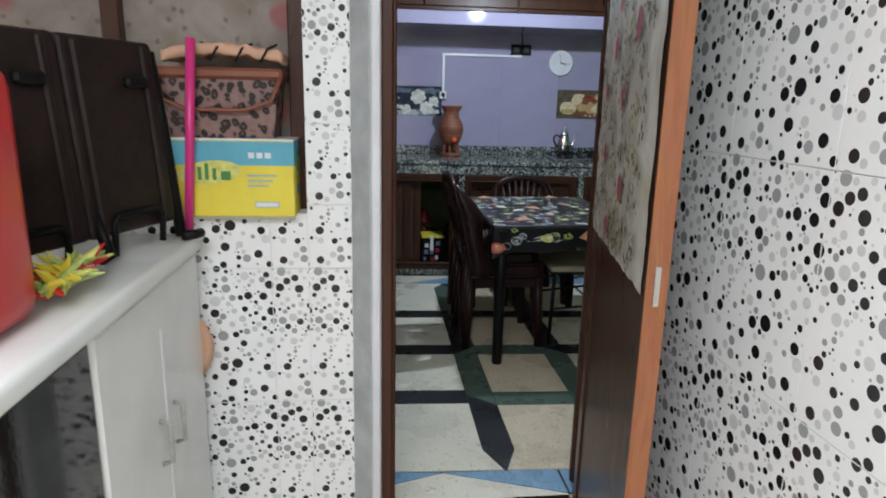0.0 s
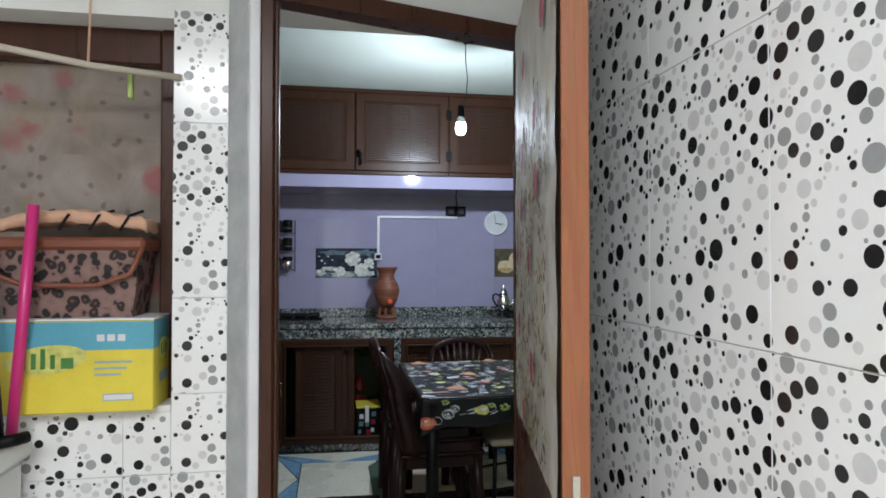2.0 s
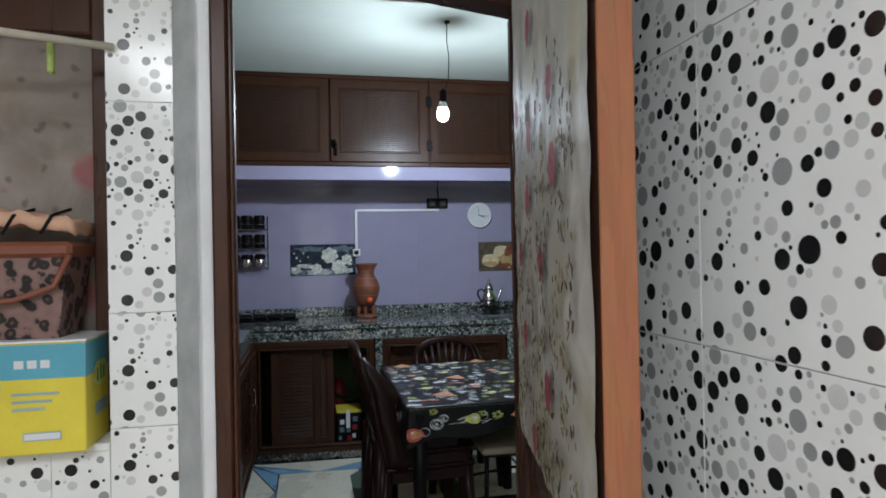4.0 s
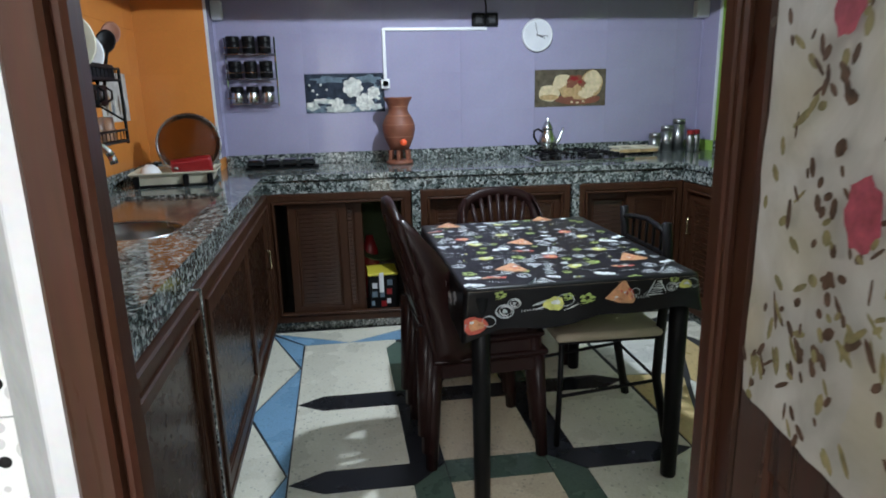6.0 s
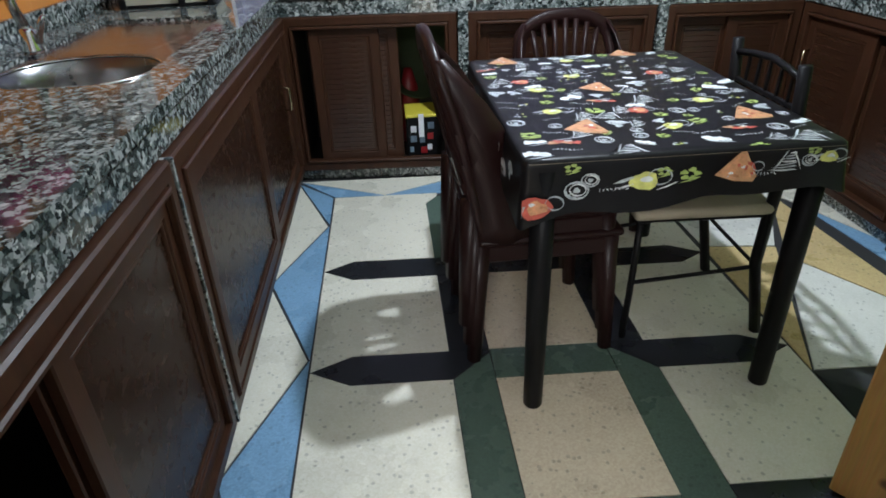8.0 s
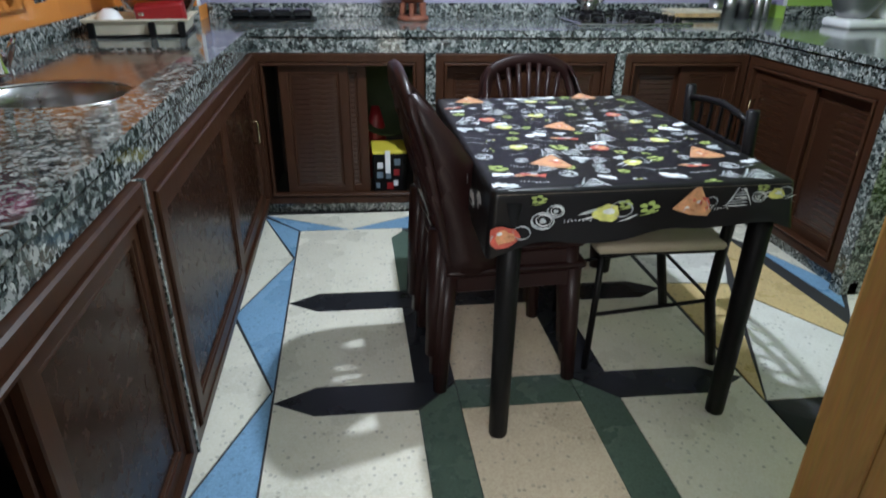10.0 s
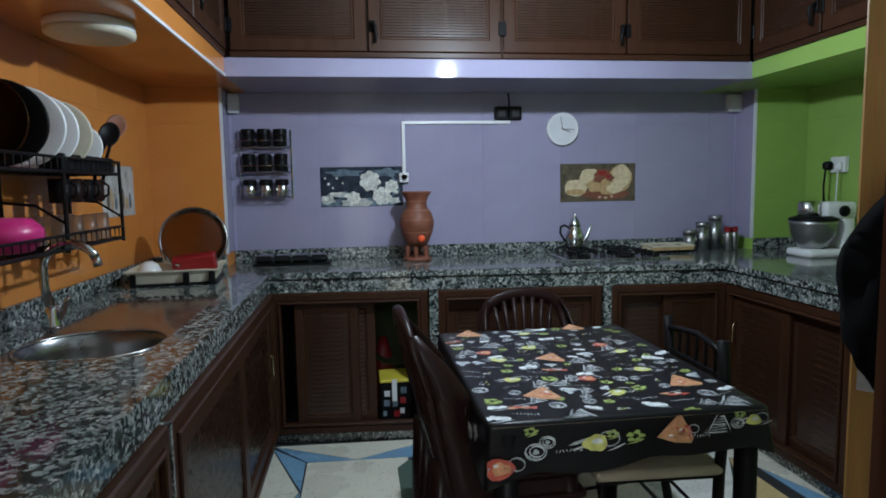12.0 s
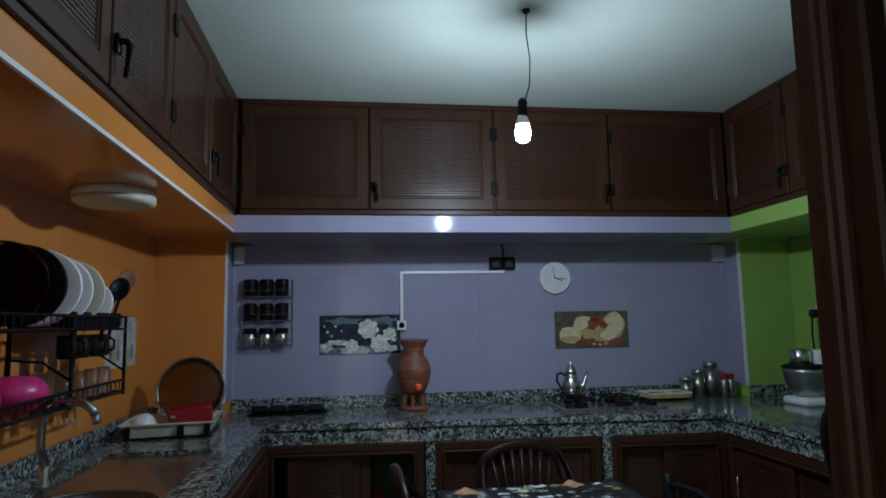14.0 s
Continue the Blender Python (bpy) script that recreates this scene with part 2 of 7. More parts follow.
M_BEIGE = painted("beige_seat_fabric", (0.4, 0.34, 0.25), 0.75, bumps=0.25, fine=300)
M_WHITE = painted("white_plastic", (0.78, 0.79, 0.8), 0.3, vary=0.05)
M_ENAMEL = painted("white_enamel", (0.74, 0.76, 0.75), 0.22, vary=0.08, scale=4)
M_TERRA = painted("terracotta", (0.2, 0.066, 0.036), 0.55, vary=0.3, scale=14, bumps=0.2)
M_TERRALIGHT = painted("pale_terracotta_band", (0.3, 0.13, 0.08), 0.65)
M_RED = painted("red_plastic", (0.55, 0.018, 0.022), 0.32)
M_REDSPOT = painted("orange_red_tap", (0.85, 0.1, 0.03), 0.35)
M_PINK = painted("pink_plastic", (0.62, 0.03, 0.2), 0.32)
M_GLASS = glassy("clear_glass")
M_AMBER = glassy("brown_glass", (0.3, 0.2, 0.145), 0.1, 1.25)
M_FROST = glassy("frosted_tumbler_glass", (0.86, 0.84, 0.82), 0.35, 1.4)
M_DARKGLASS = painted("dark_oven_glass", (0.012, 0.013, 0.014), 0.05)
M_FILM = flower_film("flower_print_film", 1.15, False)
M_FLOWER = painted("rose_red_print", (0.36, 0.08, 0.105), 0.75, vary=0.35, scale=60, bumps=0.05, spec=0.08)
M_SPRIG = painted("brown_sprig_print", (0.11, 0.068, 0.045), 0.75, vary=0.5, scale=60, spec=0.08)
M_LEAFPRINT = painted("olive_leaf_print", (0.26, 0.225, 0.11), 0.75, vary=0.4, scale=60, spec=0.08)
M_FILM_WINDOW = flower_film("mauve_window_film", 0.62, True, (1.0, 0.88, 0.86))
M_LEOPARD = leopard("leopard_print")
M_RUST = painted("rust_orange_plastic", (0.2, 0.062, 0.034), 0.45)
M_PEACH = painted("peach_cloth", (0.6, 0.36, 0.25), 0.8, bumps=0.3)
M_BROWNLID = painted("dark_brown_embossed_plastic", (0.02, 0.0125, 0.011), 0.42, vary=0.3, scale=30, fine=55, bumps=0.9, spec=0.16)
M_TERR = {
    "cream": terrazzo("cream_terrazzo", (0.74, 0.71, 0.6)), "beige": terrazzo("beige_terrazzo", (0.64, 0.55, 0.42)),
    "blue": terrazzo("blue_terrazzo", (0.2, 0.37, 0.55), 0.8), "black": terrazzo("black_terrazzo", (0.016, 0.018, 0.022), 1.6),
    "green": terrazzo("green_terrazzo", (0.085, 0.13, 0.105), 0.9), "yellow": terrazzo("yellow_terrazzo", (0.64, 0.48, 0.24)),
    "peach": terrazzo("peach_terrazzo", (0.62, 0.45, 0.28)), "white": terrazzo("white_terrazzo", (0.74, 0.73, 0.68)),
}
M_JOINT = painted("dark_joint_and_groove_shade", (0.03, 0.03, 0.032), 0.7)
M_CLOTH = painted("black_oilcloth", (0.007, 0.0065, 0.007), 0.34, vary=0.2, bumps=0.1, spec=0.2)
M_PRINT = {
    "yellow": painted("print_yellow", (0.62, 0.62, 0.18), 0.3, vary=0.3, scale=40), "red": painted("print_red", (0.5, 0.09, 0.06), 0.3, vary=0.35, scale=40),
    "orange": painted("print_orange", (0.62, 0.3, 0.15), 0.3, vary=0.35, scale=60), "white": painted("print_white", (0.72, 0.75, 0.76), 0.3, vary=0.3, scale=50),
    "grey": painted("print_grey", (0.43, 0.47, 0.49), 0.3, vary=0.4, scale=50), "green": painted("print_green", (0.36, 0.46, 0.13), 0.3, vary=0.3, scale=40),
    "crust": painted("print_crust", (0.55, 0.28, 0.14), 0.3, vary=0.3, scale=50),
}
M_BULB = emitter("lit_bulb", (0.85, 0.94, 1.0), 60.0)
M_YELLOW = painted("yellow_card", (0.72, 0.6, 0.06), 0.5)
M_SKYCARD = painted("blue_card", (0.1, 0.38, 0.5), 0.5)
M_GREENPRINT = painted("green_ink", (0.06, 0.22, 0.05), 0.5)
M_INK = painted("grey_blue_ink", (0.3, 0.42, 0.45), 0.5)
M_BLACKCLOTH = painted("black_cloth", (0.004, 0.004, 0.0045), 0.9, bumps=0.3, spec=0.05)
M_CORD = painted("beige_cord", (0.5, 0.46, 0.38), 0.8)
M_NIGHT = painted("navy_print", (0.03, 0.04, 0.06), 0.3, vary=0.6, scale=20, spec=0.12)
M_PETAL = painted("ivory_print", (0.72, 0.72, 0.66), 0.3, vary=0.4, scale=40, spec=0.12)
M_BREAD = painted("bread_print", (0.5, 0.34, 0.17), 0.3, vary=0.3, scale=40, spec=0.12)
M_CHEESE = painted("cheese_print", (0.68, 0.56, 0.36), 0.3, vary=0.2, scale=30, spec=0.12)
M_OLIVE = painted("olive_interior", (0.03, 0.045, 0.014), 0.8)
M_TAUPE = painted("taupe_print", (0.12, 0.1, 0.07), 0.3, vary=0.4, scale=20, spec=0.12)
M_DARKSTEEL = painted("dull_grey_steel", (0.4, 0.4, 0.4), 0.36, metal=1.0, vary=0.1, bumps=0.03)
M_DARKRED = painted("dark_red_plastic", (0.26, 0.01, 0.013), 0.4)
M_INKDARK = painted("blue_grey_print", (0.14, 0.19, 0.23), 0.4, vary=0.5, scale=25, spec=0.12)
M_PALEPRINT = painted("pale_grey_print", (0.5, 0.51, 0.5), 0.3, vary=0.35, scale=14, spec=0.15)
M_ROSESHADE = painted("rose_shadow_print", (0.5, 0.52, 0.49), 0.4, vary=0.4, scale=40, spec=0.12)
M_TRAY = painted("brown_tinted_stone", (0.1, 0.06, 0.045), 0.16, vary=0.4, scale=16, fine=90, bumps=0.06, spec=0.8)
M_BOWL = painted("scoured_sink_steel", (0.27, 0.27, 0.27), 0.28, metal=1.0, vary=0.2, bumps=0.05)
M_PLATE = painted("dull_zinc", (0.42, 0.42, 0.4), 0.38, metal=0.25, vary=0.2, scale=30)

# ---- builders ----
def thing(name, label, category, group="", kind="", at=(0, 0, 0)):
    ob = new(name)
    ob.empty_display_size = 0.05
    ob.location = at
    return tagged(ob, label, category, group, kind)


def part(name, bm, material, parent=None, label="", smooth=False):
    """Links a bmesh, drawn in world metres, as one mesh under a thing or a part."""
    if parent is not None:
        top = parent
        while top.parent is not None:
            top = top.parent
        bmesh.ops.translate(bm, verts=bm.verts, vec=-Vector(top.location))
    me = bpy.data.meshes.new(name)
    bmesh.ops.recalc_face_normals(bm, faces=bm.faces)
    bm.to_mesh(me)
    bm.free()
    me.materials.append(material)
    if smooth:
        me.polygons.foreach_set("use_smooth", [True] * len(me.polygons))
        me.update()
    ob = new(name, me)
    ob.parent = parent
    return tagged(ob, label)


def setting(name, bm, material, label, category="wall"):
    return tagged(part(name, bm, material), label, category, kind="structure")


def box(bm, x0, x1, y0, y1, z0, z1, bevel=0.0, seg=1):
    m = Matrix.LocRotScale(((x0 + x1) / 2, (y0 + y1) / 2, (z0 + z1) / 2), None, (abs(x1 - x0), abs(y1 - y0), abs(z1 - z0)))
    made = bmesh.ops.create_cube(bm, size=1, matrix=m)
    if bevel:
        edges = list({e for v in made["verts"] for e in v.link_edges})
        bmesh.ops.bevel(bm, geom=edges, offset=bevel, segments=seg, affect="EDGES", profile=0.5)
    return bm


def boxes(*rows, bevel=0.0):
    bm = bmesh.new()
    for r in rows:
        box(bm, *r, bevel=bevel)
    return bm


def prism(bm, pts, z0, z1):
    lo, hi = [bm.verts.new((x, y, z0)) for x, y in pts], [bm.verts.new((x, y, z1)) for x, y in pts]
    bm.faces.new(hi), bm.faces.new(list(reversed(lo)))
    for i in range(len(pts)):
        j = (i + 1) % len(pts)
        bm.faces.new((lo[i], lo[j], hi[j], hi[i]))
    return bm


def tube(bm, pts, r, seg=8, closed=False):
    pts = [Vector(p) for p in pts]
    rings, n = [], len(pts)
    side = None
    for i, p in enumerate(pts):
        a, c = (pts[(i - 1) % n], pts[(i + 1) % n]) if closed else (pts[max(i - 1, 0)], pts[min(i + 1, n - 1)])
        d = (c - a).normalized()
        if side is None or abs(side.dot(d)) > 0.98:
            side = d.orthogonal().normalized()
        side = (side - d * side.dot(d)).normalized()
        up = d.cross(side)
        rad = r[i] if isinstance(r, (list, tuple)) else r
        rings.append([bm.verts.new(p + (side * math.cos(k * math.tau / seg) + up * math.sin(k * math.tau / seg)) * rad) for k in range(seg)])
    for i in range(n if closed else n - 1):
        a, c = rings[i], rings[(i + 1) % n]
        for k in range(seg):
            bm.faces.new((a[k], a[(k + 1) % seg], c[(k + 1) % seg], c[k]))
    if not closed:
        bm.faces.new(list(reversed(rings[0]))), bm.faces.new(rings[-1])
    return bm


def lathe(bm, cx, cy, profile, seg=24, sx=1.0, sy=1.0, cap=True):
    rings = []
    for r, z in profile:
        rings.append([bm.verts.new((cx + r * sx * math.cos(k * math.tau / seg), cy + r * sy * math.sin(k * math.tau / seg), z)) for k in range(seg)])
    for a, c in zip(rings, rings[1:]):
        for k in range(seg):
            bm.faces.new((a[k], a[(k + 1) % seg], c[(k + 1) % seg], c[k]))
    if cap:
        bm.faces.new(list(reversed(rings[0]))), bm.faces.new(rings[-1])
    return bm


def arc(cx, cy, r, a0, a1, n):
    return [(cx + r * math.cos(radians(a0 + (a1 - a0) * i / n)), cy + r * math.sin(radians(a0 + (a1 - a0) * i / n))) for i in range(n + 1)]


def turned(bm, m):
    bmesh.ops.transform(bm, matrix=m, verts=bm.verts)
    return bm


def piece(name, me, parent, m):
    ob = new(name, me)
    ob.parent = parent
    ob.matrix_basis = m
    return ob


def mesh_of(bm, name, material):
    me = bpy.data.meshes.new(name)
    bmesh.ops.recalc_face_normals(bm, faces=bm.faces)
    bm.to_mesh(me)
    bm.free()
    me.materials.append(material)
    return me


# ---- plan ----
BACK, PILLAR = 6.04, 5.85          # lilac wall, faces of the corner pillars
LEFT, RIGHT = -0.40, 3.47          # orange and green walls
DOORWALL, INNER = 2.62, 2.655       # faces of the wall with the doorway
CEIL, SOFFIT, BAND = 2.58, 1.872, 1.958
TOP = 0.90                         # worktop
OPEN_L, OPEN_R, HEAD = 0.505, 1.146, 1.955
SIDE = 1.165                       # dotted wall beside the corridor
UP_Y, UP_L, UP_R = 5.475, 0.092, 2.84


def front(x):
    """y of the lower cupboards' face along the lilac wall, which runs a little askew."""
    return 5.5 - 0.08 * (x - 0.25)


# ---- kitchen shell ----
floor = setting("floor", boxes((LEFT - 0.2, RIGHT + 0.2, -2.0, BACK + 0.2, -0.16, -0.004)), M_JOINT, "terrazzo floor of cream panels with blue, black and green bands", "floor")
wall_north = setting("wall_north", boxes((LEFT - 0.2, RIGHT + 0.2, BACK, BACK + 0.15, 0, 2.8)), M_GROUT_PURPLE, "lilac tiled kitchen wall behind the worktop")
wall_west = setting("wall_west", boxes((LEFT - 0.15, LEFT, 2.77, BACK, 0, 2.8)), M_GROUT_ORANGE, "orange tiled kitchen wall above the sink")
wall_east = setting("wall_east", boxes((RIGHT, RIGHT + 0.15, INNER, BACK, 0, 2.8)), M_GROUT_GREEN, "green tiled kitchen wall")
pillar_west = setting("wall_pillar_west", boxes((LEFT, -0.012, PILLAR, BACK, 0.9, SOFFIT)), M_GROUT_ORANGE, "orange tiled corner pillar")
pillar_east = setting("wall_pillar_east", boxes((3.12, RIGHT, PILLAR, BACK, 0.9, SOFFIT)), M_GROUT_GREEN, "green tiled corner pillar")
setting("ceiling", boxes((LEFT, RIGHT, INNER, BACK, CEIL, 2.8)), M_CEIL, "pale green-white painted kitchen ceiling", "ceiling")

# wall with the doorway, in pieces round the window and the door
SOUTH = 2.56                       # tiled face beside the door frame
WIN_L, WIN_R, WIN_B, WIN_T = -0.75, 0.252, 1.0, 1.93
wall_south = setting("wall_south", boxes((WIN_R, 0.385, SOUTH, 2.77, 0, 2.8), (LEFT - 0.75, WIN_R, SOUTH, 2.77, 0, WIN_B), (LEFT - 0.75, WIN_L, SOUTH, 2.77, WIN_B, WIN_T),
    (LEFT - 0.75, 0.385, SOUTH + 0.001, 2.77, WIN_T, 2.8), (OPEN_R + 0.051, RIGHT + 0.15, DOORWALL + 0.03, 2.74, 0, 2.8)), M_PLASTER, "white plastered wall between corridor and kitchen")
wall_side = setting("wall_side", boxes((SIDE, SIDE + 0.12, -1.8, DOORWALL, 0, 2.6)), M_GROUT, "corridor wall of white tiles with black and grey dots")
setting("wall_corridor_west", boxes((-1.3, -1.18, -1.8, DOORWALL, 0, 2.6)), M_PLASTER, "white plastered corridor wall")
setting("wall_corridor_south", boxes((-1.3, SIDE + 0.12, -1.8, -1.68, 0, 2.6)), M_PLASTER, "white plastered corridor end wall")
setting("ceiling_corridor", boxes((-1.3, SIDE + 0.12, -1.8, -0.85, 2.42, 2.55), (-1.3, SIDE + 0.12, 0.55, DOORWALL, 2.42, 2.55), (-1.3, -0.45, -0.85, 0.55, 2.42, 2.55), (0.75, SIDE + 0.12, -0.85, 0.55, 2.42, 2.55)), M_PLASTER, "white corridor ceiling with an open light well", "ceiling")

# bulkheads that carry the wall cupboards
setting("bulkhead_north", boxes((UP_L, UP_R, UP_Y, BACK, SOFFIT, BAND)), M_PURPLE, "lilac tiled bulkhead under the wall cupboards", "bulkhead")
setting("bulkhead_west", boxes((LEFT, UP_L, 2.77, BACK, SOFFIT, BAND)), M_ORANGE, "orange tiled bulkhead over the sink", "bulkhead")
setting("bulkhead_east", boxes((UP_R, RIGHT, 3.6, BACK, SOFFIT, BAND)), M_GREEN, "green tiled bulkhead", "bulkhead")
trims = (("trim", (-0.019, -0.005, PILLAR - 0.006, PILLAR + 0.008, 0.968, SOFFIT)), ("trim", (3.111, 3.126, PILLAR - 0.006, PILLAR + 0.008, 0.968, SOFFIT)),
         ("trim", (UP_L - 0.004, UP_L + 0.005, INNER + 0.4, UP_Y, SOFFIT - 0.004, SOFFIT + 0.008)), ("trim", (UP_L, UP_R, UP_Y - 0.005, UP_Y + 0.004, SOFFIT - 0.004, SOFFIT + 0.006)))
for i, (nm, b) in enumerate(trims):
    setting(nm, boxes(b), M_TRIM if i < 3 else M_PURPLE, "narrow white corner trim" if i < 3 else "narrow lilac edge trim", "trim")


def dotted(me, w, h, thick):
    """Prints the tile's discs, a tenth of a millimetre proud, the same on every tile."""
    rg = random.Random(11)
    bm = bmesh.new()
    bm.from_mesh(me)
    for mt in M_DOTS:
        me.materials.append(mt)
    taken = []
    for count, r0, r1, kinds in ((3, 0.015, 0.016, (1, 3, 2)), (24, 0.0108, 0.0132, (1, 2, 1, 3, 1)), (46, 0.0078, 0.0105, (1, 3, 1, 3, 2)), (64, 0.0048, 0.0072, (1, 3, 1, 3, 2)), (80, 0.0022, 0.004, (1, 3, 1, 2, 3))):
        made = tries = 0
        while made < count and tries < 1600:
            tries += 1
            u, r = rg.uniform(0.0, 0.3), rg.uniform(r0, r1)
            v = 0.42 * (rg.random() if rg.random() < 0.5 else 1 - 0.5 * rg.random())
            if any(min(abs(u - a), 0.3 - abs(u - a)) ** 2 + min(abs(v - c), 0.42 - abs(v - c)) ** 2 < (r + q + 0.0012) ** 2 for a, c, q in taken):
                continue
            taken.append((u, v, r))
            made += 1
            n = 16 if r > 0.004 else 8
            # the print runs on over the joint, cut at the tile's edge
            for su in (-0.3, 0.0, 0.3):
                for sv in (-0.42, 0.0, 0.42):
                    if not (-r * 0.7 < u + su < w + r * 0.7 and -r * 0.7 < v + sv < h + r * 0.7):
                        continue
                    pts = []
                    for k in range(n):
                        p = (min(max(u + su + r * math.cos(k * math.tau / n), 0.0012), w - 0.0012), min(max(v + sv + r * math.sin(k * math.tau / n), 0.0012), h - 0.0012))
                        if not pts or abs(p[0] - pts[-1][0]) + abs(p[1] - pts[-1][1]) > 1e-5:
                            pts.append(p)
                    if len(pts) < 4:
                        continue
                    f = bm.faces.new([bm.verts.new((p, -thick - 0.0001, q)) for p, q in pts])
                    f.material_index = kinds[made % len(kinds)]
                    f.normal_update()
                    if f.normal.y > 0:
                        f.normal_flip()
    bm.to_mesh(me)
    bm.free()
    return me


def tile_wall(parent, material, origin, right, up, cols, rows, w, h, skip=(), name="tile", gap=0.00025, thick=0.004):
    """Tiles of one size on a wall; right and up are the wall's own directions."""
    right, up = Vector(right), Vector(up)
    n = right.cross(up)
    rot = Matrix((right, -n, up)).transposed().to_4x4()
    cache = {}
    for j, (z0, z1) in enumerate(rows):
        for i, (a, c) in enumerate(cols):
            if (i, j) in skip:
                continue
            key = (round(c - a, 3), round(z1 - z0, 3))
            if key not in cache:
                bm = bmesh.new()
                box(bm, gap, key[0] - gap, -thick, 0.001, gap, key[1] - gap, bevel=0.0003)
                me = mesh_of(bm, name, material)
                cache[key] = dotted(me, key[0], key[1], thick) if name == "dotted_tile" else me
            piece(name, cache[key], parent, Matrix.Translation(Vector(origin) + right * a + up * z0) @ rot)


def spans(a, b, step, start=None):
    out, x = [], a if start is None else start
    edges = [a]
    while x <= a + 0.03:
        x += step
    while x < b - 0.01:
        edges.append(x)
        x += step
    edges.append(b)
    return list(zip(edges, edges[1:]))


TW, TH = 0.487, 0.236
ROWS_Z = spans(0.968, SOFFIT, TH, 1.208 - 2 * TH)
T0 = 0.493                          # left edge of the rose tile
cols_n = spans(0.006, 3.1, TW, T0 - TW)
tile_wall(wall_north, M_PURPLE, (0, BACK, 0), (1, 0, 0), (0, 0, 1), cols_n, ROWS_Z, TW, TH, skip={(1, 1), (4, 1)})
tile_wall(wall_west, M_ORANGE, (LEFT, 0, 0), (0, 1, 0), (0, 0, 1), spans(2.77, PILLAR, TW), ROWS_Z, TW, TH)
tile_wall(pillar_west, M_ORANGE, (LEFT, PILLAR, 0), (1, 0, 0), (0, 0, 1), [(0, 0.386)], ROWS_Z, TW, TH)
tile_wall(pillar_west, M_PURPLE, (-0.012, PILLAR + 0.01, 0), (0, 1, 0), (0, 0, 1), [(0, 0.175)], ROWS_Z, TW, TH)
tile_wall(pillar_east, M_GREEN, (3.127, PILLAR, 0), (1, 0, 0), (0, 0, 1), [(0, RIGHT - 3.127)], ROWS_Z, TW, TH)
tile_wall(pillar_east, M_PURPLE, (3.12, BACK, 0), (0, -1, 0), (0, 0, 1), [(0, 0.18)], ROWS_Z, TW, TH)
tile_wall(wall_east, M_GREEN, (RIGHT, PILLAR, 0), (0, -1, 0), (0, 0, 1), spans(0, PILLAR - INNER, TW), ROWS_Z, TW, TH)

# corridor tiles
DZ = [(0.0, 0.421), (0.421, 0.842), (0.842, 1.03), (1.03, 1.258), (1.258, 1.679), (1.679, 1.95)]
DZ_SIDE = [(0.0, 0.393), (0.393, 0.815), (0.815, 1.235), (1.235, 1.655), (1.655, 2.075), (2.075, 2.42)]
tile_wall(wall_side, M_DOT, (SIDE, DOORWALL, 0), (0, -1, 0), (0, 0, 1), spans(0, 4.2, 0.3, DOORWALL - 1.665 - 1.2), DZ_SIDE, 0.3, 0.42, name="dotted_tile", gap=0.0008)
tile_wall(wall_south, M_DOT, (0, SOUTH, 0), (1, 0, 0), (0, 0, 1), spans(WIN_R, 0.379, 0.3), DZ, 0.3, 0.42, name="dotted_tile", gap=0.0008)
tile_wall(wall_south, M_DOT, (0, SOUTH, 0), (1, 0, 0), (0, 0, 1), spans(-1.15, WIN_R, 0.3, 0.146 - 1.2), [(0.0, 0.421), (0.421, 0.842), (0.842, 0.995)], 0.3, 0.42, name="dotted_tile", gap=0.0008)

# door surround
setting("trim", prism(bmesh.new(), [(0.38, 2.553), (0.43, 2.497), (0.436, 2.497), (0.436, 2.64), (0.386, 2.64), (0.386, 2.555)], 0, HEAD + 0.06), M_GREYPAINT, "grey cement reveal beside the door frame", "trim")
setting("trim", boxes((0.436, 0.464, 2.478, 2.6, 0, HEAD + 0.06), bevel=0.004), M_TRIM, "white painted strip beside the door frame", "trim")
fr = thing("door_frame", "glossy brown wooden door frame", "door frame", kind="structure", at=(0.48, 2.5, 0))
part("jamb", boxes((0.464, OPEN_L - 0.01, 2.455, 2.505, 0, HEAD + 0.04), bevel=0.004), M_FRAME, fr)
part("stop", boxes((OPEN_L - 0.012, OPEN_L, 2.468, 2.5, 0, HEAD), bevel=0.004), M_FRAME, fr)
part("jamb", boxes((OPEN_R + 0.012, OPEN_R + 0.05, 2.66, 2.745, 0, HEAD + 0.04), bevel=0.004), M_FRAME, fr)
part("stop", boxes((OPEN_R, OPEN_R + 0.014, 2.69, 2.735, 0, HEAD), bevel=0.004), M_FRAME, fr)
part("bead", boxes((OPEN_R - 0.004, OPEN_R + 0.006, 2.7, 2.715, 0, HEAD), bevel=0.003), M_FRAME, fr)
part("head", prism(bmesh.new(), [(0.464, 2.452), (OPEN_R + 0.05, 2.658), (OPEN_R + 0.05, 2.74), (0.464, 2.51)], HEAD, HEAD + 0.045), M_FRAME, fr)
setting("wall_over_door", prism(bmesh.new(), [(0.376, 2.6), (0.42, 2.49), (OPEN_R + 0.05, 2.69), (OPEN_R + 0.05, 2.77), (0.376, 2.77)], HEAD + 0.046, 2.8), M_PLASTER, "white plastered wall over the doorway")

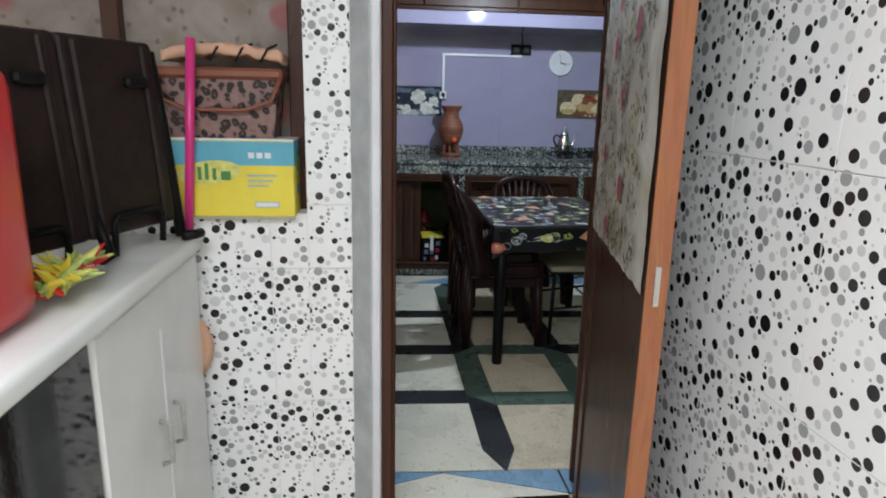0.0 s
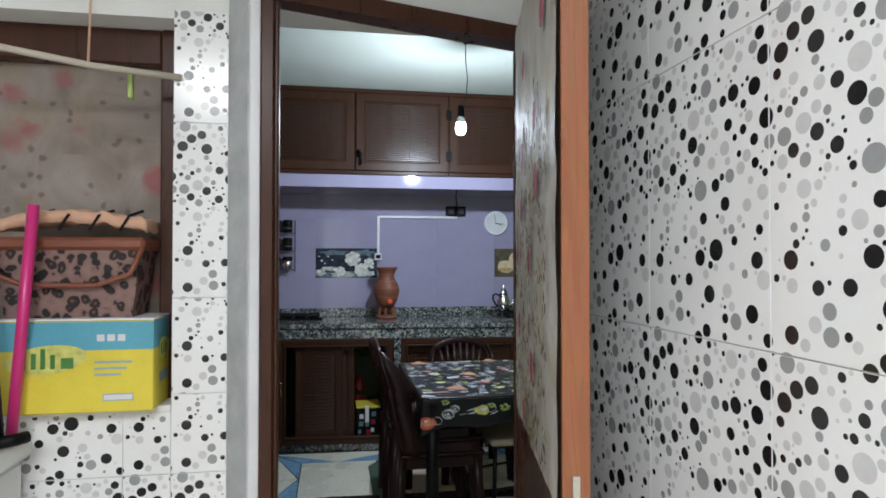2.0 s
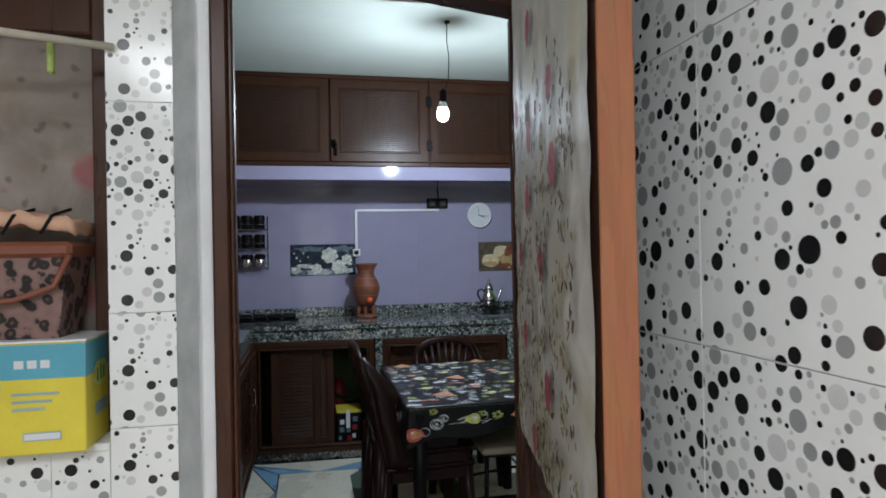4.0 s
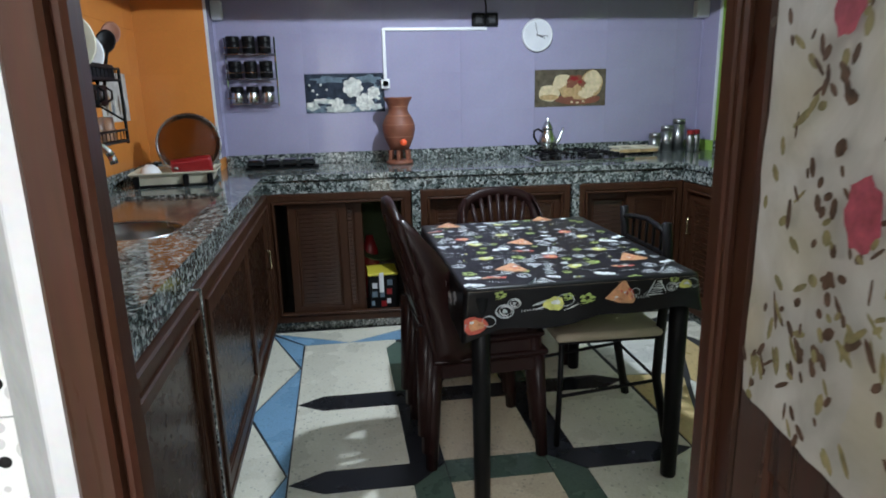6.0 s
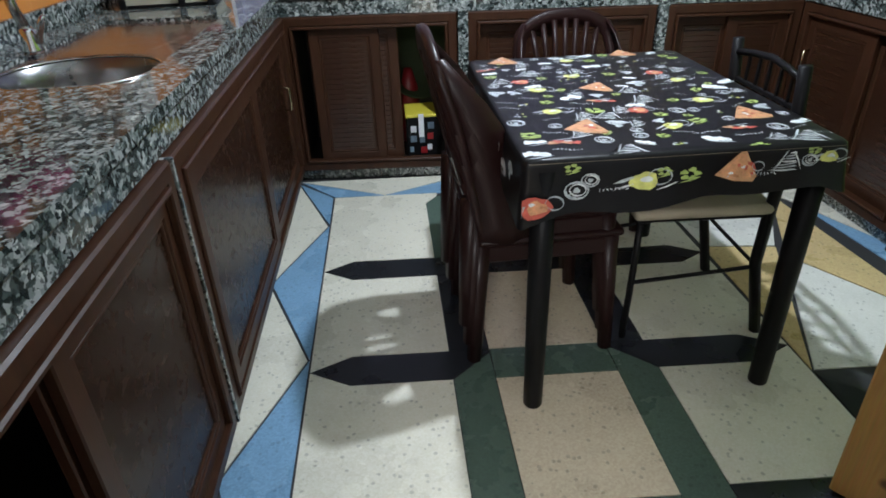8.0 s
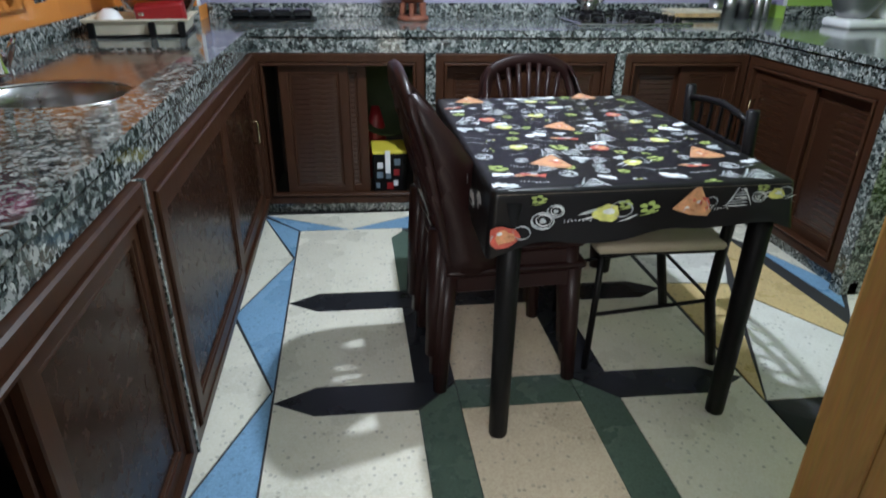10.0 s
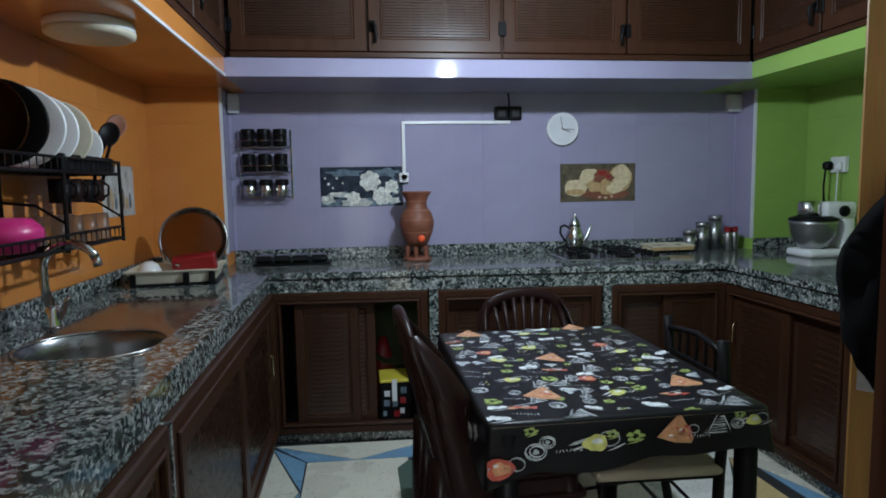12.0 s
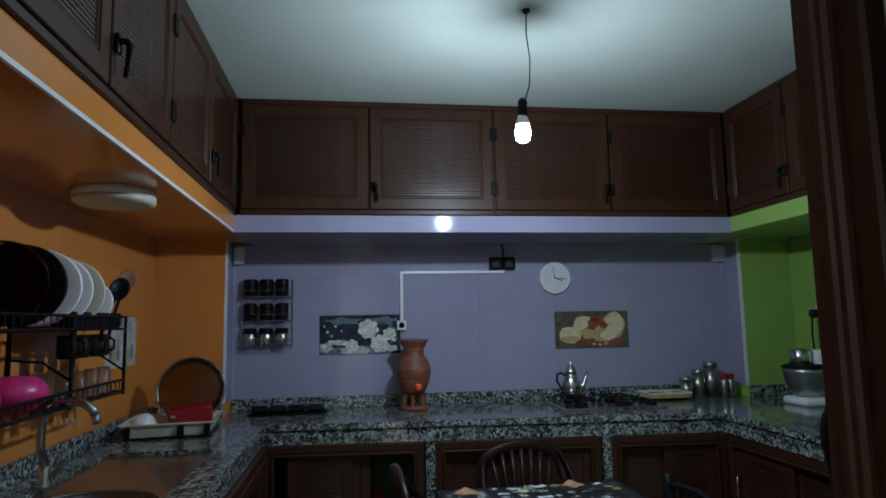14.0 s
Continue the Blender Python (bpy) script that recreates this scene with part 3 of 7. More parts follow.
# ---- terrazzo floor pieces ----
def floor_piece(col, pts, shear=0.035):
    c = Vector((sum(p[0] for p in pts), sum(p[1] for p in pts))) / len(pts)
    out = []
    for x, y in pts:
        d = Vector((x, y)) - c
        d *= max(0.0, 1 - 0.003 / max(d.length, 0.01))
        x, y = c + d
        out.append((x, y - shear * (x - 0.43)))
    bm = bmesh.new()
    prism(bm, out, -0.004, 0.0)
    ob = new("floor_piece", mesh_of(bm, "floor_piece", M_TERR[col]))
    ob.parent = floor
    return ob


XC, FL, FR_X, FB, FT = 1.17, 0.43, 1.91, 2.81, 5.25
B1, B2, B3, HB = 3.405, 3.97, 4.56, 0.066


def mirrored(col, pts):
    floor_piece(col, pts)
    floor_piece(col, [(2 * XC - x, y) for x, y in reversed(pts)])


# left border zigzag
for k in range(3):
    r0 = 4.95 - 0.92 * k
    floor_piece("blue", [(0.425, r0), (0.24, r0 - 0.46), (0.425, r0 - 0.92)] if r0 - 0.92 > 2.9 else [(0.425, r0), (0.25, r0 - 0.4), (0.425, FB)])
    floor_piece("cream", [(0.237, r0 - 0.455), (0.42, r0), (0.237, r0 + 0.445)] if k else [(0.237, r0 - 0.455), (0.42, r0), (0.245, 5.42)])
floor_piece("blue", [(0.425, 4.96), (0.425, FT), (0.247, 5.43)])
floor_piece("cream", [(0.237, 3.1), (0.237, 2.8), (0.425, 2.82)])
# far border
for x0 in (0.25, 1.09, 1.93):
    floor_piece("cream", [(x0, 5.46), (x0 + 0.42, FT), (x0 + 0.84, 5.46)])
    floor_piece("blue", [(max(x0 - 0.42, 0.43) if x0 < 0.3 else x0 - 0.42, FT), (x0 + 0.42, FT), (x0, 5.455)])
# near border and threshold
floor_piece("blue", [(FL, FB), (0.687, FB - 0.01), (FL, 2.708)])
floor_piece("blue", [(0.687, FB - 0.01), (1.118, FB), (1.118, 2.665)])
floor_piece("blue", [(1.122, FB), (1.55, FB - 0.01), (1.122, 2.665)])
floor_piece("cream", [(FL, 2.705), (0.687, FB - 0.013), (1.118, 2.66), (1.118, 2.625), (FL, 2.625)])
floor_piece("peach", [(0.33, 2.62), (1.16, 2.645), (1.16, 2.2), (0.33, 2.2)], 0.02)
for k in range(3):
    floor_piece("cream", [(-1.18 + 0.5 * k, 2.62), (-0.68 + 0.5 * k, 2.62), (-0.68 + 0.5 * k, 2.2), (-1.18 + 0.5 * k, 2.2)], 0.0)
for i in range(5):
    for j in range(5):
        floor_piece("beige" if (i + j) % 3 else "cream", [(-1.18 + 0.47 * i, 2.2 - 0.8 * j), (-0.71 + 0.47 * i, 2.2 - 0.8 * j), (-0.71 + 0.47 * i, 1.4 - 0.8 * j), (-1.18 + 0.47 * i, 1.4 - 0.8 * j)], 0.0)
# arrows and bands, mirrored about the middle line
VL, VR = 0.862, 0.986
mirrored("black", [(0.922, FB), (VR, 2.95), (VR, B1 - 0.09), (VL, B1 + 0.01), (VL, 2.95)])
mirrored("black", [(FL, B1), (0.54, B1 - HB), (VL, B1 - HB), (VL, B1 + 0.03), (VL, B1 + HB), (0.54, B1 + HB)])
mirrored("green", [(VL, B1 + 0.02), (VR, B1 - 0.085), (VR, B2 - 0.07), (VR, B2 + 0.05), (VL, B2 - HB)])
mirrored("black", [(FL, B2), (0.555, B2 - HB), (VL, B2 - HB), (VR, B2 + 0.055), (VR, B2 + HB), (0.555, B2 + HB)])
mirrored("black", [(VL, B2 + HB), (VR, B2 + HB), (VR, B3 - HB), (VL, B3 - HB)])
mirrored("black", [(FL, B3), (0.54, B3 - HB), (VR, B3 - HB), (VR, B3 + HB - 0.02), (VL, B3 + HB), (0.54, B3 + HB)])
mirrored("green", [(VL, B3 + HB), (VR, B3 + HB - 0.02), (VR, 5.14), (0.925, 5.22), (VL, 5.14)])
floor_piece("green", [(VR, B1 - 0.085), (2 * XC - VR, B1 - 0.085), (2 * XC - VR, B1 + 0.045), (VR, B1 + 0.045)])
floor_piece("green", [(VR, B2 - 0.07), (2 * XC - VR, B2 - 0.07), (2 * XC - VR, B2 + HB), (VR, B2 + HB)])
floor_piece("black", [(VR, B3 - HB), (2 * XC - VR, B3 - HB), (2 * XC - VR, B3 + HB), (VR, B3 + HB)])
mirrored("cream", [(FL, FB), (0.92, FB), (VL, 2.95), (VL, B1 - HB), (0.54, B1 - HB), (FL, B1)])
mirrored("cream", [(FL, B1), (0.54, B1 + HB), (VL, B1 + HB), (VL, B2 - HB), (0.555, B2 - HB), (FL, B2)])
mirrored("cream", [(FL, B2), (0.555, B2 + HB), (VL, B2 + HB), (VL, B3 - HB), (0.54, B3 - HB), (FL, B3)])
mirrored("cream", [(FL, B3), (0.54, B3 + HB), (VL, B3 + HB), (VL, 5.14), (0.92, 5.22), (0.92, FT), (FL, FT)])
floor_piece("beige", [(VR, 2.95), (0.93, FB), (2 * XC - 0.93, FB), (2 * XC - VR, 2.95), (2 * XC - VR, B1 - 0.085), (VR, B1 - 0.085)])
for y0, y1 in ((B1 + 0.045, B2 - 0.07), (B2 + HB, B3 - HB), (B3 + HB, FT)):
    floor_piece("beige", [(VR, y0), (2 * XC - VR, y0), (2 * XC - VR, y1), (VR, y1)])
# right side of the floor
floor_piece("yellow", [(1.915, 3.85), (2.21, 4.57), (1.93, 4.6)])
floor_piece("white", [(1.93, 4.605), (2.21, 4.575), (2.46, 5.06), (2.2, 5.25), (1.93, 5.25)])
floor_piece("white", [(1.92, 3.85), (2.19, 3.85), (2.41, 4.15), (2.205, 4.5)])
floor_piece("yellow", [(2.21, 4.5), (2.41, 4.16), (2.48, 4.23), (2.45, 5.04)])
floor_piece("blue", [(2.52, 4.9), (2.56, 4.35), (2.66, 4.52)])
floor_piece("cream", [(2.48, 5.0), (2.52, 4.92), (2.66, 4.54), (2.66, 5.2), (2.3, 5.25)])
floor_piece("cream", [(2.49, 4.23), (2.75, 4.1), (3.4, 4.1), (3.4, 4.35), (2.66, 4.48), (2.56, 4.33)])
floor_piece("black", [(1.915, 3.84), (1.915, 3.65), (2.01, 3.745)])
floor_piece("cream", [(1.915, 3.64), (1.915, 2.85), (3.4, 2.85), (3.4, 4.0), (2.75, 4.08), (2.42, 4.14), (2.2, 3.84), (2.02, 3.75)])

# ---- cupboards ----
def ring_frame(a, c, z0, z1, w, rail, d0, d1, edge=0.003):
    """A mitred frame in one piece: w across the sides, rail across top and bottom."""
    bm = bmesh.new()
    out = [(a, z0), (c, z0), (c, z1), (a, z1)]
    inn = [(a + w, z0 + rail), (c - w, z0 + rail), (c - w, z1 - rail), (a + w, z1 - rail)]
    o2 = [(a + edge, z0 + edge), (c - edge, z0 + edge), (c - edge, z1 - edge), (a + edge, z1 - edge)]
    i2 = [(a + w - edge, z0 + rail - edge), (c - w + edge, z0 + rail - edge), (c - w + edge, z1 - rail + edge), (a + w - edge, z1 - rail + edge)]
    loops = [[bm.verts.new((u, d, z)) for u, z in pts] for pts, d in ((out, d0), (out, d1 - edge), (o2, d1), (i2, d1), (inn, d1 - edge), (inn, d0))]
    for p, q in zip(loops, loops[1:] + loops[:1]):
        for k in range(4):
            bm.faces.new((p[k], p[(k + 1) % 4], q[(k + 1) % 4], q[k]))
    return bm


def framed_door(parent, name, a, c, z0, z1, place, depth=0.02, stile=0.055, ribs=0, mat_s=M_WOODV, rail=None, groove=0.0022):
    """A framed door in a local plane: along u from a to c, z up, outward w. place turns (u, w, z) into world metres."""
    rail = rail or stile
    bm = ring_frame(a, c, z0, z1, stile, rail, 0, depth)
    door = part(name, turned(bm, place), mat_s, parent)
    if ribs:
        top = parent
        while top.parent is not None:
            top = top.parent
        n = max(4, int((z1 - z0 - 2 * rail) / ribs))
        h = (z1 - z0 - 2 * rail) / n
        me = mesh_of(box(bmesh.new(), a + stile, c - stile, 0.0, depth * 0.62, 0.0003, h - 0.0003, bevel=groove), "slat", M_SLAT)
        for i in range(n):
            piece("slat", me, door, Matrix.Translation(-Vector(top.location)) @ place @ Matrix.Translation((0, 0, z0 + rail + i * h)))
    else:
        bm = box(bmesh.new(), a + stile, c - stile, 0.0, depth * 0.45, z0 + rail, z1 - rail)
        part("panel", turned(bm, place), M_PANEL, door)
    bm = ring_frame(a + stile, c - stile, z0 + rail, z1 - rail, 0.012, 0.012, 0.004, depth * 0.8)
    part("moulding", turned(bm, place), mat_s, door)
    return door


def plane_place(origin, along, outward):
    along, outward = Vector(along), Vector(outward)
    m = Matrix((along, outward, Vector((0, 0, 1)))).transposed().to_4x4()
    return Matrix.Translation(origin) @ m


def latch(parent, u, z, place, flip=1):
    bm = bmesh.new()
    box(bm, u - 0.014, u + 0.014, 0.02, 0.03, z - 0.005, z + 0.05, bevel=0.004)
    tube(bm, [(u, 0.028, z + 0.03), (u, 0.045, z + 0.03), (u + 0.012 * flip, 0.05, z + 0.02), (u + 0.016 * flip, 0.045, z - 0.02), (u + 0.012 * flip, 0.04, z - 0.06)], [0.009, 0.01, 0.01, 0.008, 0.006], 8)
    part("handle", turned(bm, place), M_BLACK, parent, "black plastic lever handle", smooth=True)


def hinge(parent, u, z, place):
    bm = boxes((u - 0.011, u + 0.011, 0.012, 0.026, z - 0.035, z + 0.035), bevel=0.003)
    part("hinge", turned(bm, place), M_BLACK, parent, "black hinge")


def pull(parent, u, z, place):
    bm = tube(bmesh.new(), [(u, 0.015, z + 0.05), (u, 0.038, z + 0.045), (u, 0.04, z - 0.045), (u, 0.015, z - 0.05)], 0.005, 8)
    part("handle", turned(bm, place), M_BRASS, parent, "pale metal bow handle", smooth=True)


def wall_cupboard(edges, place, depth, label, latches, group):
    z0, z1 = BAND + 0.008, CEIL - 0.012
    t = thing("wall_cupboard", label, "cupboard", group, at=tuple(place.translation))
    part("body", turned(boxes((edges[0], edges[-1], -depth, -0.004, z0 - 0.005, z1 + 0.008)), place), M_WOODV, t)
    for za, zb in ((z0 - 0.006, z0 + 0.022), (z1 - 0.022, z1 + 0.008)):
        part("rail", turned(boxes((edges[0], edges[-1], -0.004, 0.012, za, zb), bevel=0.004), place), M_WOODX, t)
    for i, (a, c) in enumerate(zip(edges, edges[1:])):
        d = framed_door(t, "door", a + 0.006, c - 0.006, z0 + 0.024, z1 - 0.024, place, 0.018, 0.06, 0.0135)
        if latches[i]:
            latch(d, a + 0.026 if latches[i] < 0 else c - 0.026, z0 + 0.12, place, -latches[i])
        hu = c - 0.008 if latches[i] < 0 else a + 0.008
        hinge(d, hu, z0 + 0.14, place), hinge(d, hu, z1 - 0.16, place)
    return t


pn = plane_place((0, UP_Y, 0), (1, 0, 0), (0, -1, 0))
wall_cupboard([UP_L + 0.03, 0.783, 1.46], pn, 0.6, "dark brown wooden wall cupboard with ribbed panels", (0, -1), "wall cupboards")
wall_cupboard([1.462, 2.123, UP_R - 0.02], pn, 0.6, "dark brown wooden wall cupboard with ribbed panels", (1, 0), "wall cupboards")
pw = plane_place((UP_L, 0, 0), (0, 1, 0), (1, 0, 0))
wall_cupboard([4.31, 4.86, UP_Y - 0.022], pw, 0.5, "dark brown wooden wall cupboard over the sink bulkhead", (0, -1), "wall cupboards")
wall_cupboard([3.27, 3.78, 4.308], pw, 0.5, "dark brown wooden wall cupboard over the sink bulkhead", (0, -1), "wall cupboards")
wall_cupboard([2.77 + 0.01, 3.268], pw, 0.5, "dark brown wooden wall cupboard beside the doorway", (1,), "wall cupboards")
pe = plane_place((UP_R, 0, 0), (0, -1, 0), (-1, 0, 0))
wall_cupboard([-(UP_Y - 0.022), -4.95, -4.45], pe, 0.5, "dark brown wooden wall cupboard over the green bulkhead", (1, 0), "wall cupboards")
wall_cupboard([-4.448, -3.6], pe, 0.5, "dark brown wooden wall cupboard over the green bulkhead", (0,), "wall cupboards")

# lower cupboards
Z0, Z1 = 0.058, 0.795


def cupboard_frame(t, a, c, place, depth=0.45, w=0.042, open_front=True):
    bm = ring_frame(a, c, Z0, Z1, w, w, 0, 0.03, 0.005)
    part("front_frame", turned(bm, place), M_WOODV, t)
    bm = ring_frame(a + w, c - w, Z0 + w, Z1 - w, 0.014, 0.014, 0.002, 0.038, 0.004)
    part("bead", turned(bm, place), M_WOODX, t)
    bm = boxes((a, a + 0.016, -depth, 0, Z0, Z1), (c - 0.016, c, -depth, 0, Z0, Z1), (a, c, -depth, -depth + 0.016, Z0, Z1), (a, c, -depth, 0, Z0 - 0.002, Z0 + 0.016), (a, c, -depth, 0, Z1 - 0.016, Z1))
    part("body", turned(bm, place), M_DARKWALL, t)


SK = Vector((1, -0.08, 0)).normalized()
pb = plane_place((0, front(0), 0), SK, (SK.y, -SK.x, 0))

t = thing("base_cupboard", "brown wooden base cupboard with sliding doors standing ajar", "cupboard", "base cupboards", at=(0.65, front(0.65), 0))
cupboard_frame(t, 0.255, 1.057, pb)
framed_door(t, "sliding_door", 0.375, 0.70, Z0 + 0.045, Z1 - 0.048, plane_place((0, front(0) + 0.004, 0), SK, (SK.y, -SK.x, 0)), 0.018, 0.046, 0.024, groove=0.0007)
framed_door(t, "sliding_door", 0.46, 0.785, Z0 + 0.045, Z1 - 0.048, plane_place((0, front(0) + 0.03, 0), SK, (SK.y, -SK.x, 0)), 0.018, 0.046, 0.024, groove=0.0007)
t = thing("base_cupboard", "brown wooden base cupboard with sliding doors behind the dining table", "cupboard", "base cupboards", at=(1.5, front(1.5), 0))
cupboard_frame(t, 1.107, 1.958, pb)
framed_door(t, "sliding_door", 1.15, 1.56, Z0 + 0.045, Z1 - 0.048, plane_place((0, front(0) + 0.03, 0), SK, (SK.y, -SK.x, 0)), 0.018, 0.05, 0.024, groove=0.0007)
framed_door(t, "sliding_door", 1.50, 1.915, Z0 + 0.045, Z1 - 0.048, plane_place((0, front(0) + 0.004, 0), SK, (SK.y, -SK.x, 0)), 0.018, 0.05, 0.024, groove=0.0007)
t = thing("base_cupboard", "brown wooden base cupboard with sliding doors below the hob", "cupboard", "base cupboards", at=(2.3, front(2.3), 0))
cupboard_frame(t, 2.004, 2.615, pb)
framed_door(t, "sliding_door", 2.05, 2.34, Z0 + 0.045, Z1 - 0.048, plane_place((0, front(0) + 0.03, 0), SK, (SK.y, -SK.x, 0)), 0.018, 0.05, 0.024, groove=0.0007)
framed_door(t, "sliding_door", 2.29, 2.57, Z0 + 0.045, Z1 - 0.048, plane_place((0, front(0) + 0.004, 0), SK, (SK.y, -SK.x, 0)), 0.018, 0.05, 0.024, groove=0.0007)

FX = 0.245
pl = plane_place((FX, 0, 0), (0, 1, 0), (1, 0, 0))
t = thing("base_cupboard", "brown wooden base cupboard under the sink with closed doors", "cupboard", "base cupboards", at=(FX, 4.65, 0))
cupboard_frame(t, 3.737, 5.46, pl)
d = framed_door(t, "door", 3.785, 4.60, Z0 + 0.05, Z1 - 0.05, plane_place((FX + 0.016, 0, 0), (0, 1, 0), (1, 0, 0)), 0.018, 0.05)
d = framed_door(t, "door", 4.61, 5.36, Z0 + 0.05, Z1 - 0.05, plane_place((FX + 0.008, 0, 0), (0, 1, 0), (1, 0, 0)), 0.018, 0.06)
pull(d, 5.21, 0.50, plane_place((FX + 0.012, 0, 0), (0, 1, 0), (1, 0, 0)))
t = thing("base_cupboard", "brown wooden base cupboard by the doorway with sliding doors ajar", "cupboard", "base cupboards", at=(FX, 3.3, 0))
cupboard_frame(t, 2.77 + 0.03, 3.722, pl)
framed_door(t, "sliding_door", 3.155, 3.68, Z0 + 0.045, Z1 - 0.048, plane_place((FX + 0.004, 0, 0), (0, 1, 0), (1, 0, 0)), 0.018, 0.045)
framed_door(t, "sliding_door", 3.15, 3.66, Z0 + 0.045, Z1 - 0.048, plane_place((FX - 0.022, 0, 0), (0, 1, 0), (1, 0, 0)), 0.018, 0.045)

RX = 2.63
pr = plane_place((RX, 0, 0), (0, -1, 0), (-1, 0, 0))
t = thing("base_cupboard", "brown wooden base cupboard below the mixer", "cupboard", "base cupboards", at=(RX, 4.85, 0))
cupboard_frame(t, -5.28, -4.425, pr)
d = framed_door(t, "door", -5.24, -4.80, Z0 + 0.045, Z1 - 0.048, plane_place((RX + 0.002, 0, 0), (0, -1, 0), (-1, 0, 0)), 0.018, 0.055, 0.03, groove=0.0007)
pull(d, -5.19, 0.55, plane_place((RX - 0.002, 0, 0), (0, -1, 0), (-1, 0, 0)))
d = framed_door(t, "door", -4.85, -4.47, Z0 + 0.045, Z1 - 0.048, plane_place((RX + 0.026, 0, 0), (0, -1, 0), (-1, 0, 0)), 0.018, 0.055, 0.03, groove=0.0007)
part("knob", turned(lathe(bmesh.new(), 0, 0, [(0.004, 0), (0.004, 0.012), (0.01, 0.016), (0.011, 0.024), (0.006, 0.03)], 12), Matrix.Translation((RX + 0.01, 4.5, 0.545)) @ pose(0, 0, 0, 0, -90, 0)), M_BRASS, d, "pale metal knob", smooth=True)

# things inside the open cupboard
t = thing("carton", "black printed carton with a yellow lid in a cupboard", "box", at=(0.88, 5.6, Z0 + 0.016))
part("carton_body", boxes((0.80, 0.97, 5.54, 5.75, Z0 + 0.016, 0.28), bevel=0.003), M_BLACK, t)
part("lid", boxes((0.797, 0.973, 5.537, 5.753, 0.28, 0.294), bevel=0.003), M_YELLOW, t, "yellow lid")
for i in range(9):
    jx, jz, jw = 0.009 * math.sin(i * 2.3), 0.01 * math.sin(i * 4.1), 0.02 + 0.013 * abs(math.sin(i * 1.7))
    bm = box(bmesh.new(), 0.812 + 0.05 * (i % 3) + jx, 0.812 + 0.05 * (i % 3) + jx + jw, 5.5375, 5.5395, 0.1 + 0.055 * (i // 3) + jz, 0.118 + 0.055 * (i // 3) + jz + jw * 0.5)
    part("printed_mark", bm, (M_INKDARK, M_DARKRED, M_TRIM, M_INKDARK)[i % 4], t)
part("label_strip", boxes((0.862, 0.888, 5.533, 5.5365, 0.18, 0.3)), M_WHITE, t)
t = thing("basin", "olive green plastic basin standing inside the open cupboard", "basin", at=(0.9, 5.78, Z0 + 0.016))
part("bowl", turned(lathe(bmesh.new(), 0, 0, [(0.02, 0.0), (0.15, 0.0), (0.19, 0.1), (0.2, 0.105), (0.19, 0.095), (0.14, 0.012), (0.02, 0.01)], 24), Matrix.Translation((0.9, 5.86, 0.5)) @ pose(0, 0, 0, 80, 0, 0)), M_OLIVE, t, smooth=True)
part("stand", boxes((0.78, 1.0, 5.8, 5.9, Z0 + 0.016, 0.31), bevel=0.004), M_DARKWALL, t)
t = thing("bag", "red plastic bag leaning inside the open cupboard", "bag", at=(0.81, 5.62, Z0 + 0.016))
bm = lathe(bmesh.new(), 0.83, 5.8, [(0.05, Z0 + 0.016), (0.06, 0.2), (0.05, 0.36), (0.02, 0.47)], 12, 1, 0.6)
part("sack", bm, M_DARKRED, t, smooth=True)

# ---- granite ----
def kerb(name, rows, label):
    return tagged(part(name, boxes(*rows, bevel=0.002), M_GRANITE), label, "plinth", kind="structure")


bm = prism(bmesh.new(), [(0.2, front(0.2) + 0.012), (2.65, front(2.65) + 0.012), (2.65, front(2.65) + 0.05), (0.2, front(0.2) + 0.05)], 0, Z0 - 0.002)
tagged(part("plinth_north", bm, M_GRANITE), "speckled granite plinth below the cupboards", "plinth", kind="structure")
kerb("plinth_west", [(FX - 0.04, FX + 0.004, 2.77, 5.49, 0, Z0 - 0.002)], "speckled granite plinth below the sink cupboards")
kerb("plinth_east", [(RX + 0.0, RX + 0.04, 4.36, 5.29, 0, Z0 - 0.002)], "speckled granite plinth below the mixer's cupboard")
for i, x in enumerate((1.058, 1.96)):
    bm = prism(bmesh.new(), [(x, front(x) - 0.03), (x + 0.045, front(x + 0.045) - 0.03), (x + 0.045, 5.95), (x, 5.95)], 0.0, 0.797)
    tagged(part("pier_north", bm, M_GRANITE), "upright granite slab between the cupboards", "pier", kind="structure")
kerb("pier_west", [(FX - 0.4, FX + 0.034, 3.7235, 3.7355, Z0, 0.797)], "thin upright granite slab between the sink cupboards")
kerb("pier_east", [(RX - 0.035, RX + 0.75, 4.36, 4.42, 0, 0.797)], "upright granite slab closing the cupboard run")

t = thing("worktop", "polished speckled granite worktop running round three walls", "worktop", kind="structure", at=(1.4, 5.8, 0.8))
ED = 0.035
SPL = 0.968
EX, EXR = FX + 0.022, RX - 0.05
yb = lambda x: front(x) - ED
TRAY = (-0.262, 0.155, 3.95, 4.9)
bm = bmesh.new()
prism(bm, [(LEFT, yb(0.2) + 0.0), (EX, yb(EX)), (EXR, yb(EXR)), (RIGHT, yb(EXR)), (RIGHT, BACK), (LEFT, BACK)], TOP - 0.03, TOP)
part("slab", bm, M_GRANITE, t)
bm = boxes((LEFT, TRAY[0], 2.77, yb(0.2), TOP - 0.03, TOP), (TRAY[1], EX, 2.77, yb(EX), TOP - 0.03, TOP), (TRAY[0], TRAY[1], 2.77, TRAY[2], TOP - 0.03, TOP), (TRAY[0], TRAY[1], TRAY[3], yb(0.2), TOP - 0.03, TOP))
part("slab", bm, M_GRANITE, t)
part("slab", boxes((EXR, RIGHT, 4.34, yb(EXR), TOP - 0.03, TOP)), M_GRANITE, t)
bm = bmesh.new()
